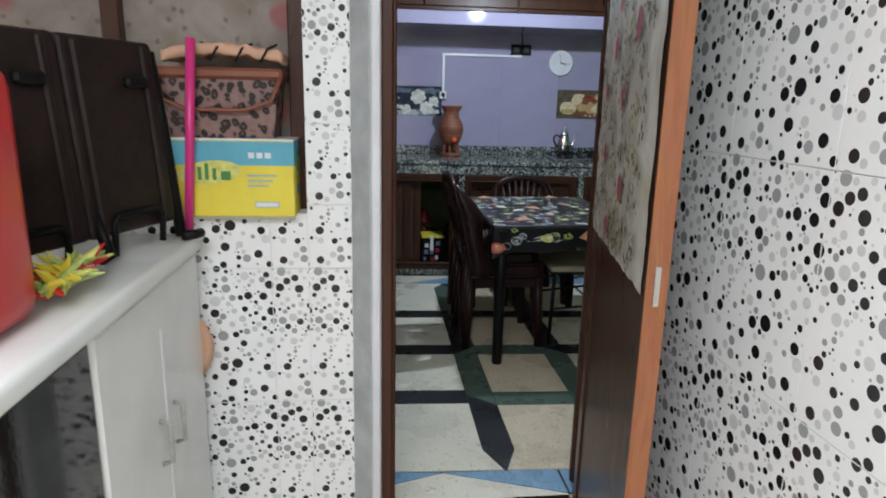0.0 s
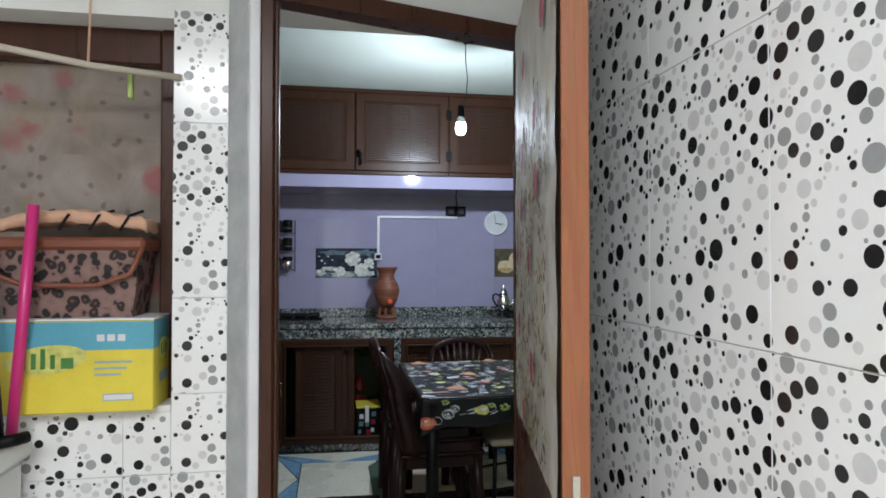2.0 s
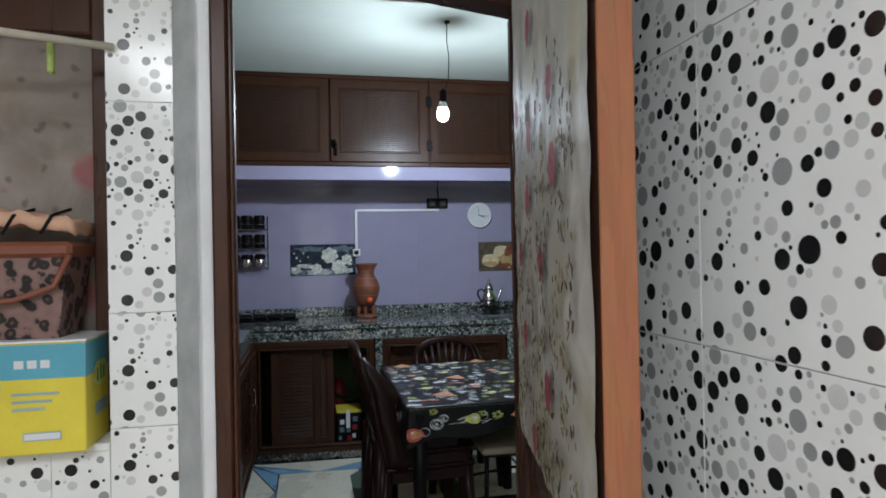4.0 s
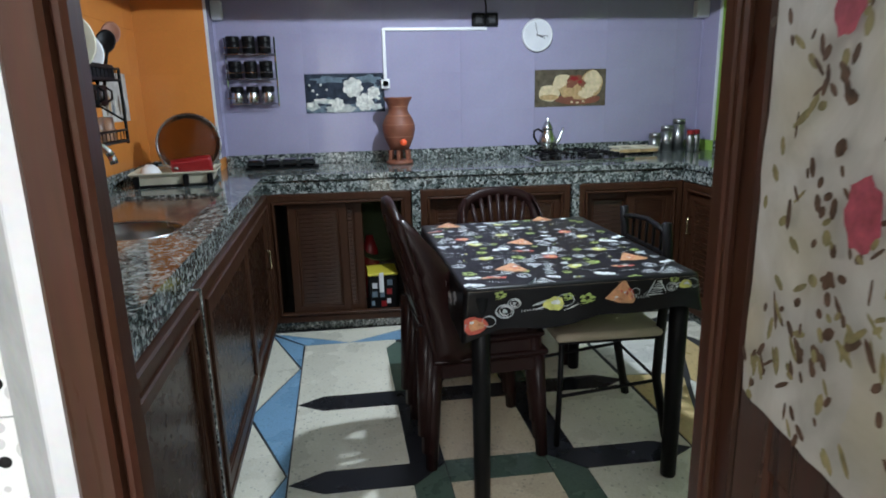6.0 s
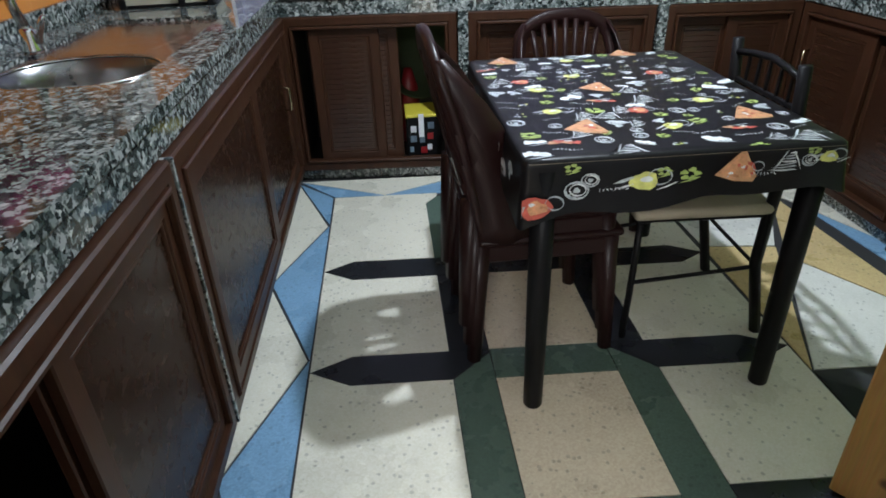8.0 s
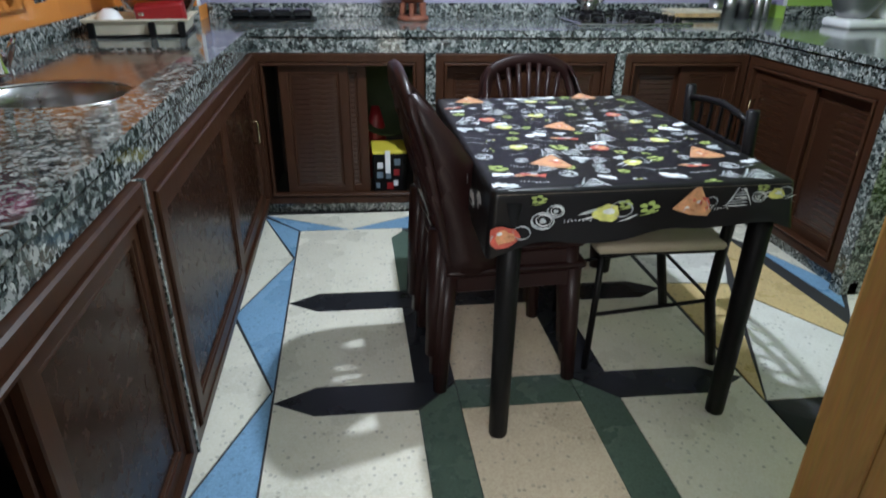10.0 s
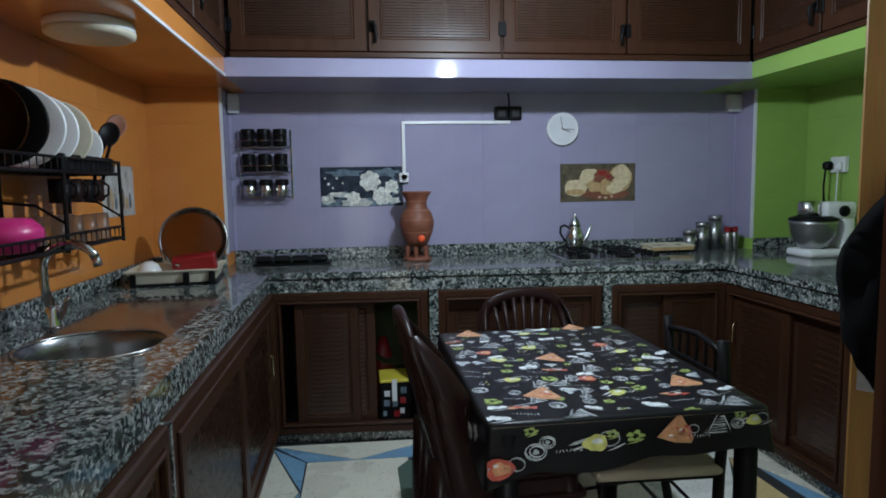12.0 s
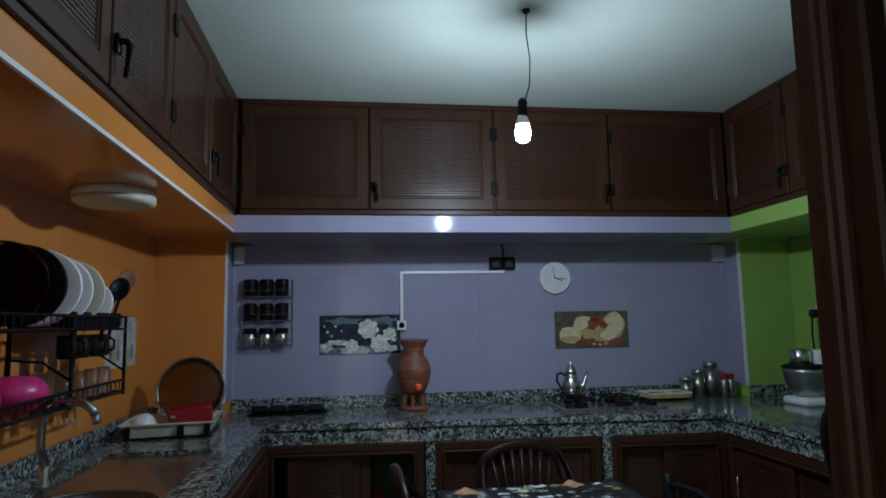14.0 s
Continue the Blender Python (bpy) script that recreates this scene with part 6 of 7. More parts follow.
part("tap", turned(lathe(bmesh.new(), 0, 0, [(0.012, 0), (0.014, 0.012), (0.02, 0.016), (0.02, 0.026), (0.012, 0.03)], 16), Matrix.Translation((px + 0.015, py - 0.088, TOP + 0.135)) @ pose(0, 0, 0, 90, 0, 0)), M_REDSPOT, pot, "bright orange tap", smooth=True)

g = thing("dish_set", "black tray holding four dark glass dishes", "tray", at=(0.34, 5.84, TOP))
part("tray", boxes((0.13, 0.55, 5.78, 5.93, TOP, TOP + 0.012), bevel=0.004), M_BLACK, g)
for i in range(4):
    x0 = 0.14 + 0.1 * i
    part("dish", boxes((x0, x0 + 0.094, 5.79, 5.92, TOP + 0.014, TOP + 0.055), bevel=0.012), M_DARKGLASS, g, "dark glass dish")

hob = thing("gas_hob", "steel gas hob with black pan supports let into the granite", "hob", at=(2.13, 5.7, TOP))
HX0, HX1, HY0, HY1 = 1.83, 2.42, 5.52, 5.9
part("plate", boxes((HX0, HX1, HY0, HY1, TOP, TOP + 0.012), bevel=0.005), M_STEEL, hob)
for x, y, r in ((1.96, 5.8, 0.045), (1.96, 5.62, 0.035), (2.2, 5.8, 0.035), (2.2, 5.62, 0.05)):
    b = part("burner", lathe(bmesh.new(), x, y, [(r, TOP + 0.012), (r, TOP + 0.022), (r * 0.85, TOP + 0.03), (0.004, TOP + 0.031)], 20), M_BLACK, hob, smooth=True)
for x in (1.96, 2.2):
    for k, y in enumerate((5.58, 5.71, 5.84)):
        part("pan_support", tube(bmesh.new(), [(x - 0.1, y, TOP + 0.014), (x - 0.095, y, TOP + 0.045), (x + 0.095, y, TOP + 0.045), (x + 0.1, y, TOP + 0.014)], 0.005, 6), M_BLACKMETAL, hob)
    for dx in (-0.07, 0.0, 0.07):
        part("pan_support", tube(bmesh.new(), [(x + dx, 5.55, TOP + 0.014), (x + dx, 5.56, TOP + 0.045), (x + dx, 5.87, TOP + 0.045), (x + dx, 5.88, TOP + 0.014)], 0.005, 6), M_BLACKMETAL, hob)
for i in range(4):
    part("knob", lathe(bmesh.new(), 2.36, 5.57 + 0.08 * i, [(0.018, TOP + 0.012), (0.016, TOP + 0.034), (0.012, TOP + 0.036)], 14), M_BLACK, hob, smooth=True)

tx, ty, tz = 1.975, 5.83, TOP + 0.05
tp = thing("teapot", "engraved silver Moroccan teapot standing on the hob", "teapot", at=(tx, ty, tz))
part("body", lathe(bmesh.new(), tx, ty, [(0.03, tz), (0.042, tz + 0.004), (0.038, tz + 0.012), (0.053, tz + 0.035), (0.056, tz + 0.06), (0.045, tz + 0.09), (0.034, tz + 0.115), (0.036, tz + 0.122), (0.02, tz + 0.124)], 28), M_STEEL, tp, smooth=True)
part("lid", lathe(bmesh.new(), tx, ty, [(0.036, tz + 0.123), (0.033, tz + 0.14), (0.018, tz + 0.168), (0.008, tz + 0.178), (0.01, tz + 0.186), (0.005, tz + 0.196), (0.002, tz + 0.205)], 24), M_STEEL, tp, smooth=True)
part("spout", tube(bmesh.new(), [(tx + 0.045, ty, tz + 0.035), (tx + 0.075, ty, tz + 0.055), (tx + 0.09, ty, tz + 0.1), (tx + 0.105, ty, tz + 0.135)], [0.016, 0.012, 0.008, 0.006], 10), M_STEEL, tp, smooth=True)
part("handle", tube(bmesh.new(), [(tx - 0.035, ty, tz + 0.112), (tx - 0.06, ty, tz + 0.13), (tx - 0.085, ty, tz + 0.12), (tx - 0.088, ty, tz + 0.085), (tx - 0.065, ty, tz + 0.045), (tx - 0.05, ty, tz + 0.03)], 0.007, 8), M_BLACKMETAL, tp, "darkened handle", smooth=True)

td = thing("serving_tray", "cream two-part serving tray on a dark base beside the hob", "tray", at=(2.55, 5.86, TOP))
part("base", boxes((2.44, 2.68, 5.79, 5.92, TOP, TOP + 0.014), bevel=0.004), M_BLACK, td, "dark base")
for x0, x1 in ((2.44, 2.578), (2.582, 2.7)):
    part("tray_body", boxes((x0, x1, 5.78, 5.93, TOP + 0.014, TOP + 0.03), bevel=0.006), M_CHEESE, td)
    part("tray_rim", tube(bmesh.new(), [(x0, 5.775, TOP + 0.042), (x1, 5.775, TOP + 0.042), (x1, 5.935, TOP + 0.042), (x0, 5.935, TOP + 0.042)], 0.007, 6, closed=True), M_CREAM, td)
    part("divider", boxes((x0, x1, 5.775, 5.782, TOP + 0.016, TOP + 0.04), bevel=0.002), M_BREAD, td)
for x, h, r in ((2.75, 0.125, 0.038), (2.833, 0.17, 0.038), (2.917, 0.21, 0.039)):
    c = thing("canister", "tall brushed steel storage canister with a lid", "canister", "steel canisters", at=(x, 5.92, TOP))
    part("body", lathe(bmesh.new(), x, 5.92, [(r, TOP), (r, TOP + h - 0.03)], 28), M_DARKSTEEL, c, smooth=True)
    part("lid", lathe(bmesh.new(), x, 5.92, [(r + 0.002, TOP + h - 0.03), (r + 0.002, TOP + h - 0.004), (r - 0.004, TOP + h), (0.004, TOP + h)], 28), M_DARKSTEEL, c, smooth=True)
for x, y in ((2.955, 5.84), (3.01, 5.86)):
    c = thing("jar", "small steel jar with a dark red lid beside the canisters", "jar", "jars by the canisters", at=(x, y, TOP))
    part("body", lathe(bmesh.new(), x, y, [(0.02, TOP), (0.024, TOP + 0.005), (0.024, TOP + 0.1), (0.018, TOP + 0.112)], 18), M_DARKSTEEL, c, smooth=True)
    part("lid", lathe(bmesh.new(), x, y, [(0.02, TOP + 0.112), (0.021, TOP + 0.138), (0.012, TOP + 0.142)], 18), M_DARKRED, c)

mx, my = 3.195, 5.42
mixer = thing("stand_mixer", "white stand mixer with a steel bowl on the worktop", "mixer", at=(mx + 0.08, my, TOP))
part("base", box(bmesh.new(), mx - 0.09, mx + 0.2, my - 0.1, my + 0.1, TOP, TOP + 0.045, bevel=0.018, seg=3), M_WHITE, mixer, smooth=True)
part("column", box(bmesh.new(), mx + 0.12, mx + 0.2, my - 0.075, my + 0.075, TOP + 0.04, TOP + 0.22, bevel=0.02, seg=3), M_WHITE, mixer, smooth=True)
part("head", box(bmesh.new(), mx + 0.02, mx + 0.205, my - 0.075, my + 0.075, TOP + 0.2, TOP + 0.3, bevel=0.02, seg=3), M_WHITE, mixer, smooth=True)
part("motor_cap", lathe(bmesh.new(), mx - 0.03, my, [(0.055, TOP + 0.2), (0.055, TOP + 0.3), (0.045, TOP + 0.306)], 24), M_STEEL, mixer, smooth=True)
part("bowl", lathe(bmesh.new(), mx, my, [(0.06, TOP + 0.046), (0.075, TOP + 0.06), (0.108, TOP + 0.12), (0.12, TOP + 0.18), (0.123, TOP + 0.2), (0.116, TOP + 0.198), (0.02, TOP + 0.06)], 36), M_DARKSTEEL, mixer, smooth=True)
part("splash_guard", lathe(bmesh.new(), mx, my, [(0.12, TOP + 0.197), (0.125, TOP + 0.21), (0.09, TOP + 0.225), (0.05, TOP + 0.225)], 36), M_BLACK, mixer, "dark splash guard", smooth=True)
part("dial", turned(lathe(bmesh.new(), 0, 0, [(0.03, 0), (0.03, 0.012), (0.022, 0.018)], 20), Matrix.Translation((mx + 0.12, my - 0.075, TOP + 0.25)) @ pose(0, 0, 0, 90, 0, 0)), M_BLACK, mixer, "dark speed dial", smooth=True)
so = thing("wall_socket", "white wall socket with a black plug and hanging cable", "socket", at=(RIGHT, 5.58, 1.4))
part("socket_box", boxes((RIGHT - 0.035, RIGHT - 0.004, 5.5, 5.61, 1.36, 1.45), bevel=0.004), M_WHITE, so)
part("plug", boxes((RIGHT - 0.085, RIGHT - 0.034, 5.575, 5.62, 1.375, 1.425), bevel=0.012), M_BLACK, so, "black plug")
part("cable", tube(bmesh.new(), [(RIGHT - 0.07, 5.6, 1.38), (RIGHT - 0.075, 5.605, 1.28), (RIGHT - 0.07, 5.6, 1.15), (RIGHT - 0.09, 5.58, TOP + 0.005)], 0.006, 6), M_BLACK, so)
part("adapter", boxes((RIGHT - 0.06, RIGHT - 0.034, 5.51, 5.55, 1.37, 1.42), bevel=0.006), M_WHITE, so, "white plug")
part("cable", tube(bmesh.new(), [(RIGHT - 0.05, 5.53, 1.37), (RIGHT - 0.05, 5.535, 1.2), (RIGHT - 0.06, 5.55, TOP + 0.004)], 0.004, 6), M_TRIM, so)

# draining tray
dm = pose(-0.13, 5.33, TOP, 0, 0, 6) @ Matrix.Diagonal((1.1, 1.0, 1.0, 1.0))
dt = thing("draining_tray", "cream plastic draining tray with a black base", "tray", at=(-0.14, 5.33, TOP))
bm = boxes((-0.165, 0.165, -0.16, 0.16, 0.0, 0.012), bevel=0.003)
part("base", turned(bm, dm), M_BLACK, dt, "black base")
bm = bmesh.new()
for r0, r1 in (((-0.18, 0.18), (-0.175, 0.175)),):
    lo = [(-0.165, -0.16), (0.165, -0.16), (0.165, 0.16), (-0.165, 0.16)]
    ringz = [(0.93, 0.012), (1.0, 0.05), (1.09, 0.066), (1.09, 0.072), (0.97, 0.06), (0.9, 0.022)]
    rings = []
    for sc, z in ringz:
        rings.append([bm.verts.new((x * sc, y * sc, z)) for x, y in lo])
    for a, c in zip(rings, rings[1:]):
        for k in range(4):
            bm.faces.new((a[k], a[(k + 1) % 4], c[(k + 1) % 4], c[k]))
    bm.faces.new(rings[0]), bm.faces.new(rings[-1])
part("tray_body", turned(bm, dm), M_CREAM, dt)
for x in (-0.15, 0.05, 0.15):
    part("foot", turned(boxes((x - 0.012, x + 0.012, -0.178, -0.162, 0.0, 0.06), bevel=0.004), dm), M_BLACK, dt, "black foot")
pl_m = Matrix.Translation((-0.09, 5.46, TOP + 0.185)) @ pose(0, 0, 0, 76, 0, 8)
lid = thing("glass_pan_lid", "round brown glass lid propped in the draining tray", "lid", at=(-0.105, 5.46, TOP + 0.03))
part("lid_glass", turned(lathe(bmesh.new(), 0, 0, [(0.15, 0.0), (0.12, 0.014), (0.06, 0.024), (0.005, 0.027)], 40), pl_m), M_AMBER, lid, smooth=True)
part("rim", turned(tube(bmesh.new(), [(0.155 * math.cos(i * math.tau / 48), 0.155 * math.sin(i * math.tau / 48), 0) for i in range(48)], 0.0062, 8, closed=True), pl_m), M_BOWL, lid, "dark rim", smooth=True)
rb = thing("cutlery_basket", "red plastic cutlery basket lying in the draining tray", "basket", at=(-0.06, 5.36, TOP + 0.03))
bm = box(bmesh.new(), -0.1, 0.095, -0.04, 0.04, 0.0, 0.085, bevel=0.012, seg=2)
part("basket_body", turned(bm, Matrix.Translation((-0.06, 5.37, TOP + 0.035)) @ pose(0, 0, 0, 8, -6, 8)), M_DARKRED, rb)
wb = thing("bowl", "upturned white bowl in the draining tray", "bowl", at=(-0.25, 5.26, TOP + 0.03))
part("bowl_body", lathe(bmesh.new(), -0.25, 5.29, [(0.055, TOP + 0.03), (0.052, TOP + 0.055), (0.038, TOP + 0.085), (0.018, TOP + 0.1), (0.002, TOP + 0.1)], 28), M_WHITE, wb, smooth=True)
lad = thing("ladle", "steel ladle resting on the draining tray", "ladle", at=(-0.2, 5.3, TOP + 0.05))
part("handle", tube(bmesh.new(), [(-0.12, 5.3, TOP + 0.075), (-0.2, 5.36, TOP + 0.09), (-0.22, 5.38, TOP + 0.14)], [0.006, 0.006, 0.008], 8), M_STEEL, lad, smooth=True)

# ---- dish rack over the sink ----
RKX0, RKX1, RY0, RY1 = LEFT + 0.012, -0.2, 3.86, 4.86
rk = thing("dish_rack", "black wire dish rack with two shelves on the orange wall", "rack", at=(RKX0, 4.4, 1.2))
ZT, ZB = 1.39, 1.145
for z in (ZT, ZB):
    part("shelf_frame", tube(bmesh.new(), [(RKX0, RY0, z), (RKX1, RY0, z), (RKX1, RY1, z), (RKX0, RY1, z)], 0.006, 6, closed=True), M_BLACKMETAL, rk)
    part("guard_rail", tube(bmesh.new(), [(RKX1, RY0, z + 0.045), (RKX1, RY1, z + 0.045)], 0.005, 6), M_BLACKMETAL, rk)
    for i in range(1, 24):
        y = RY0 + (RY1 - RY0) * i / 24
        part("wire", tube(bmesh.new(), [(RKX0, y, z), (RKX1, y, z), (RKX1, y, z + 0.045)], 0.0025, 4), M_BLACKMETAL, rk)
for y in (RY0, 4.39, RY1):
    for x in (RKX0, RKX1):
        part("post", tube(bmesh.new(), [(x, y, ZB - 0.012), (x, y, ZT + 0.05)], 0.007, 6), M_BLACKMETAL, rk)
    part("curved_brace", tube(bmesh.new(), [(RKX0, y, ZB + 0.15), (RKX0 + 0.1, y, ZB + 0.14), (RKX1, y, ZB + 0.08)], 0.005, 6), M_BLACKMETAL, rk)
part("tray", boxes((RKX0 + 0.01, RKX1 - 0.01, 4.42, RY1 - 0.02, ZT + 0.005, ZT + 0.06), bevel=0.004), M_BLACK, rk, "black cutlery tray")
prof_plate = [(0.05, 0.0), (0.07, 0.0), (0.115, 0.014), (0.122, 0.018), (0.115, 0.02), (0.068, 0.006), (0.005, 0.005)]
for y, r, mat, lab in ((4.13, 1.02, M_AMBER, "brown glass plate standing in the dish rack"), (4.24, 1.03, M_BLACK, "black plate standing in the dish rack"), (4.35, 1.02, M_WHITE, "white plate standing in the dish rack"),
                       (4.45, 0.98, M_WHITE, "white plate standing in the dish rack"), (4.56, 0.96, M_CREAM, "cream plate standing in the dish rack"), (4.72, 0.72, M_WHITE, "small white plate standing in the dish rack")):
    p = thing("plate", lab, "plate", "plates in the dish rack", at=(-0.29, y, ZT))
    m = Matrix.Translation((-0.29, y, ZT + 0.008 + 0.122 * r)) @ pose(0, 0, 0, 84, 0, 14) @ Matrix.Scale(r, 4)
    part("plate_body", turned(lathe(bmesh.new(), 0, 0, prof_plate, 36), m), mat, p, smooth=True)
for y, dz, mat in ((4.84, 0.2, M_TERRALIGHT), (4.76, 0.16, M_BLACK)):
    s_ = thing("serving_spoon", "long-handled spoon standing in the dish rack", "spoon", "spoons in the dish rack", at=(-0.28, y, ZT))
    bm = tube(bmesh.new(), [(-0.26, y - 0.02, ZT - 0.1), (-0.27, y + 0.08, ZT + 0.05), (-0.28, y + 0.21, ZT + dz - 0.03)], 0.007, 8)
    part("handle", bm, M_BLACK, s_)
    part("spoon_bowl", turned(lathe(bmesh.new(), 0, 0, [(0.006, 0), (0.03, 0.006), (0.034, 0.014), (0.028, 0.01), (0.004, 0.004)], 20, 1.0, 1.4), Matrix.Translation((-0.28, y + 0.24, ZT + dz)) @ pose(0, 0, 0, 70, 20, 20) @ Matrix.Scale(1.15, 4)), mat, s_, smooth=True)
for y, r in ((4.0, 0.085), (4.23, 0.1)):
    p = thing("bowl", "bright pink plastic bowl on the lower rack shelf", "bowl", "pink bowls", at=(-0.3, y, ZB))
    part("bowl_body", lathe(bmesh.new(), -0.3, y, [(0.03, ZB + 0.004), (r * 0.7, ZB + 0.01), (r, ZB + 0.05), (r * 0.98, ZB + 0.075), (r * 0.7, ZB + 0.105), (0.02, ZB + 0.11)], 28), M_PINK, p, smooth=True)
for i in range(7):
    x, y = -0.25 - 0.1 * (i % 2), 4.46 + 0.055 * i
    p = thing("drinking_glass", "clear upturned drinking glass on the lower rack shelf", "glass", "glasses in the dish rack", at=(x, y, ZB))
    part("glass_body", lathe(bmesh.new(), x, y, [(0.026, ZB + 0.004), (0.029, ZB + 0.006), (0.024, ZB + 0.1), (0.002, ZB + 0.1), (0.002, ZB + 0.094), (0.021, ZB + 0.094), (0.0255, ZB + 0.004)], 18, cap=False), M_FROST, p, smooth=True)
for i in range(4):
    y = 4.5 + 0.09 * i
    p = thing("mug", "dark red mug hanging below the plate shelf", "mug", "mugs in the dish rack", at=(-0.3, y, ZB + 0.12))
    part("mug_body", lathe(bmesh.new(), -0.26, y, [(0.03, ZT - 0.1), (0.034, ZT - 0.095), (0.034, ZT - 0.02), (0.03, ZT - 0.02), (0.03, ZT - 0.09), (0.002, ZT - 0.092)], 18), M_MAROON if i % 2 else M_BLACK, p, smooth=True)
    part("handle", tube(bmesh.new(), [(-0.228, y, ZT - 0.03), (-0.208, y, ZT - 0.045), (-0.21, y, ZT - 0.075), (-0.228, y, ZT - 0.085)], 0.005, 6), M_MAROON if i % 2 else M_BLACK, p)
# added boards stand in for the shadows that glasses cast below the rack
for y in (4.02, 4.2):
    p = thing("chopping_board", "added pine board in place of shadow shapes below the dish rack", "board", "boards under the rack", at=(LEFT + 0.02, y, 1.0))
    part("board", box(bmesh.new(), LEFT + 0.006, LEFT + 0.022, y - 0.06, y + 0.06, 1.0, 1.15, bevel=0.006), M_PINE, p)
pt = thing("picture_tile", "tile printed with pale spice jars on the orange wall", "picture tile", at=(LEFT, 5.3, 1.2))
part("plate", boxes((LEFT + 0.004, LEFT + 0.0062, 5.19, 5.58, ROWS_Z[1][0], ROWS_Z[1][1])), M_PALEPRINT, pt)
for i in range(7):
    y, h = 5.25 + 0.045 * i, 0.04 + 0.012 * math.sin(i * 2.1)
    bm = bmesh.new()
    bm.faces.new([bm.verts.new((LEFT + 0.0068, y + 0.016 * math.cos(a), ROWS_Z[1][0] + 0.03 + h + h * math.sin(a))) for a in [k * math.tau / 12 for k in range(12)]])
    part("printed_jar", bm, (M_TAUPE, M_BREAD, M_INKDARK, M_PETAL)[i % 4], pt)

# ---- corridor ----
ck = thing("cooker", "white enamelled cooker with a dark oven door and bottle cupboard", "cooker", at=(-0.35, 1.9, 0))
CX, CY0, CY1, CT = -0.055, 1.2, 2.535, 0.94
part("body", boxes((-0.66, CX - 0.02, CY0, CY1, 0.03, CT - 0.03), bevel=0.006), M_ENAMEL, ck)
part("cupboard_door", boxes((CX - 0.02, CX, 1.865, CY1 - 0.004, 0.04, CT - 0.04), bevel=0.008), M_ENAMEL, ck, "white cupboard door")
part("oven_door", boxes((CX - 0.02, CX - 0.002, CY0 + 0.01, 1.858, 0.1, CT - 0.04), bevel=0.008), M_DARKGLASS, ck, "dark glass oven door")
bm = box(bmesh.new(), -0.67, CX + 0.02, CY0 - 0.01, CY1 + 0.005, CT - 0.035, CT + 0.012, bevel=0.016, seg=3)
part("hob_top", bm, M_ENAMEL, ck, "rounded white hob top", smooth=True)
part("door_edge", boxes((CX - 0.002, CX + 0.004, 2.195, 2.205, 0.05, 0.79), bevel=0.0015), M_TRIM, ck, "raised edge between the two doors")
for y in (2.15, 2.25):
    part("handle", tube(bmesh.new(), [(CX, y, 0.58), (CX + 0.022, y, 0.575), (CX + 0.022, y, 0.475), (CX, y, 0.47)], 0.006, 8), M_PLATE, ck, smooth=True)

lm = Matrix.Translation((-0.045, 2.44, CT + 0.012)) @ pose(0, 0, 0, -5, 0, 68)
fl = thing("folding_panel", "dark brown embossed plastic panel with black feet standing on the cooker", "panel", at=(-0.15, 2.2, CT + 0.012))
part("panel", turned(box(bmesh.new(), -0.304, -0.03, 0, 0.035, 0.06, 0.5, bevel=0.014, seg=3), lm), M_BROWNLID, fl)
part("panel", turned(box(bmesh.new(), -0.58, -0.304, 0, 0.034, 0.06, 0.5, bevel=0.014, seg=3), lm), M_BROWNLID, fl)
for x0 in (-0.3, -0.58):
    part("rib", turned(boxes((x0 + 0.02, x0 + 0.045, -0.01, 0.002, 0.07, 0.49), bevel=0.006), lm), M_BROWNLID, fl)
    part("rib", turned(boxes((x0 + 0.22, x0 + 0.24, -0.008, 0.002, 0.07, 0.49), bevel=0.005), lm), M_BROWNLID, fl)
    part("leg_frame", turned(tube(bmesh.new(), [(x0 + 0.02, 0.01, 0.12), (x0 + 0.02, -0.015, 0.018), (x0 + 0.02, 0.012, 0.012)], 0.013, 8), lm), M_BLACK, fl, "black leg frame", smooth=True)
    part("carry_handle", turned(tube(bmesh.new(), [(x0 + 0.05, 0.0, 0.015), (x0 + 0.05, -0.012, 0.09), (x0 + 0.065, -0.014, 0.105), (x0 + 0.19, -0.014, 0.105), (x0 + 0.205, -0.012, 0.09), (x0 + 0.205, 0.0, 0.02)], 0.008, 8), lm), M_BLACK, fl, "black carry handle", smooth=True)
    part("clasp", turned(boxes((x0 + 0.15, x0 + 0.22, -0.02, 0.002, 0.39, 0.415), bevel=0.006), lm), M_BLACK, fl, "black clasp")
part("edge_rail", turned(tube(bmesh.new(), [(-0.012, 0.012, 0.015), (-0.018, 0.015, 0.3), (-0.03, 0.015, 0.48)], 0.014, 8), lm), M_BLACK, fl, "black edge rail", smooth=True)
part("foot", turned(tube(bmesh.new(), [(-0.02, 0.0, 0.016), (0.012, -0.012, 0.014), (0.034, -0.018, 0.014)], 0.013, 8), lm), M_BLACK, fl, "black foot", smooth=True)
rc = thing("jerrycan", "red plastic jerrycan standing on the cooker", "jerrycan", at=(-0.23, 1.72, CT + 0.012))
part("can", box(bmesh.new(), -0.36, -0.105, 1.6, 1.84, CT + 0.012, 1.38, bevel=0.05, seg=4), M_RED, rc, smooth=True)
part("neck", lathe(bmesh.new(), -0.23, 1.7, [(0.03, 1.37), (0.03, 1.41), (0.034, 1.412), (0.034, 1.44)], 16), M_RED, rc)
du = thing("duster", "yellow and red feather duster lying on the cooker", "duster", at=(-0.13, 2.0, CT + 0.012))
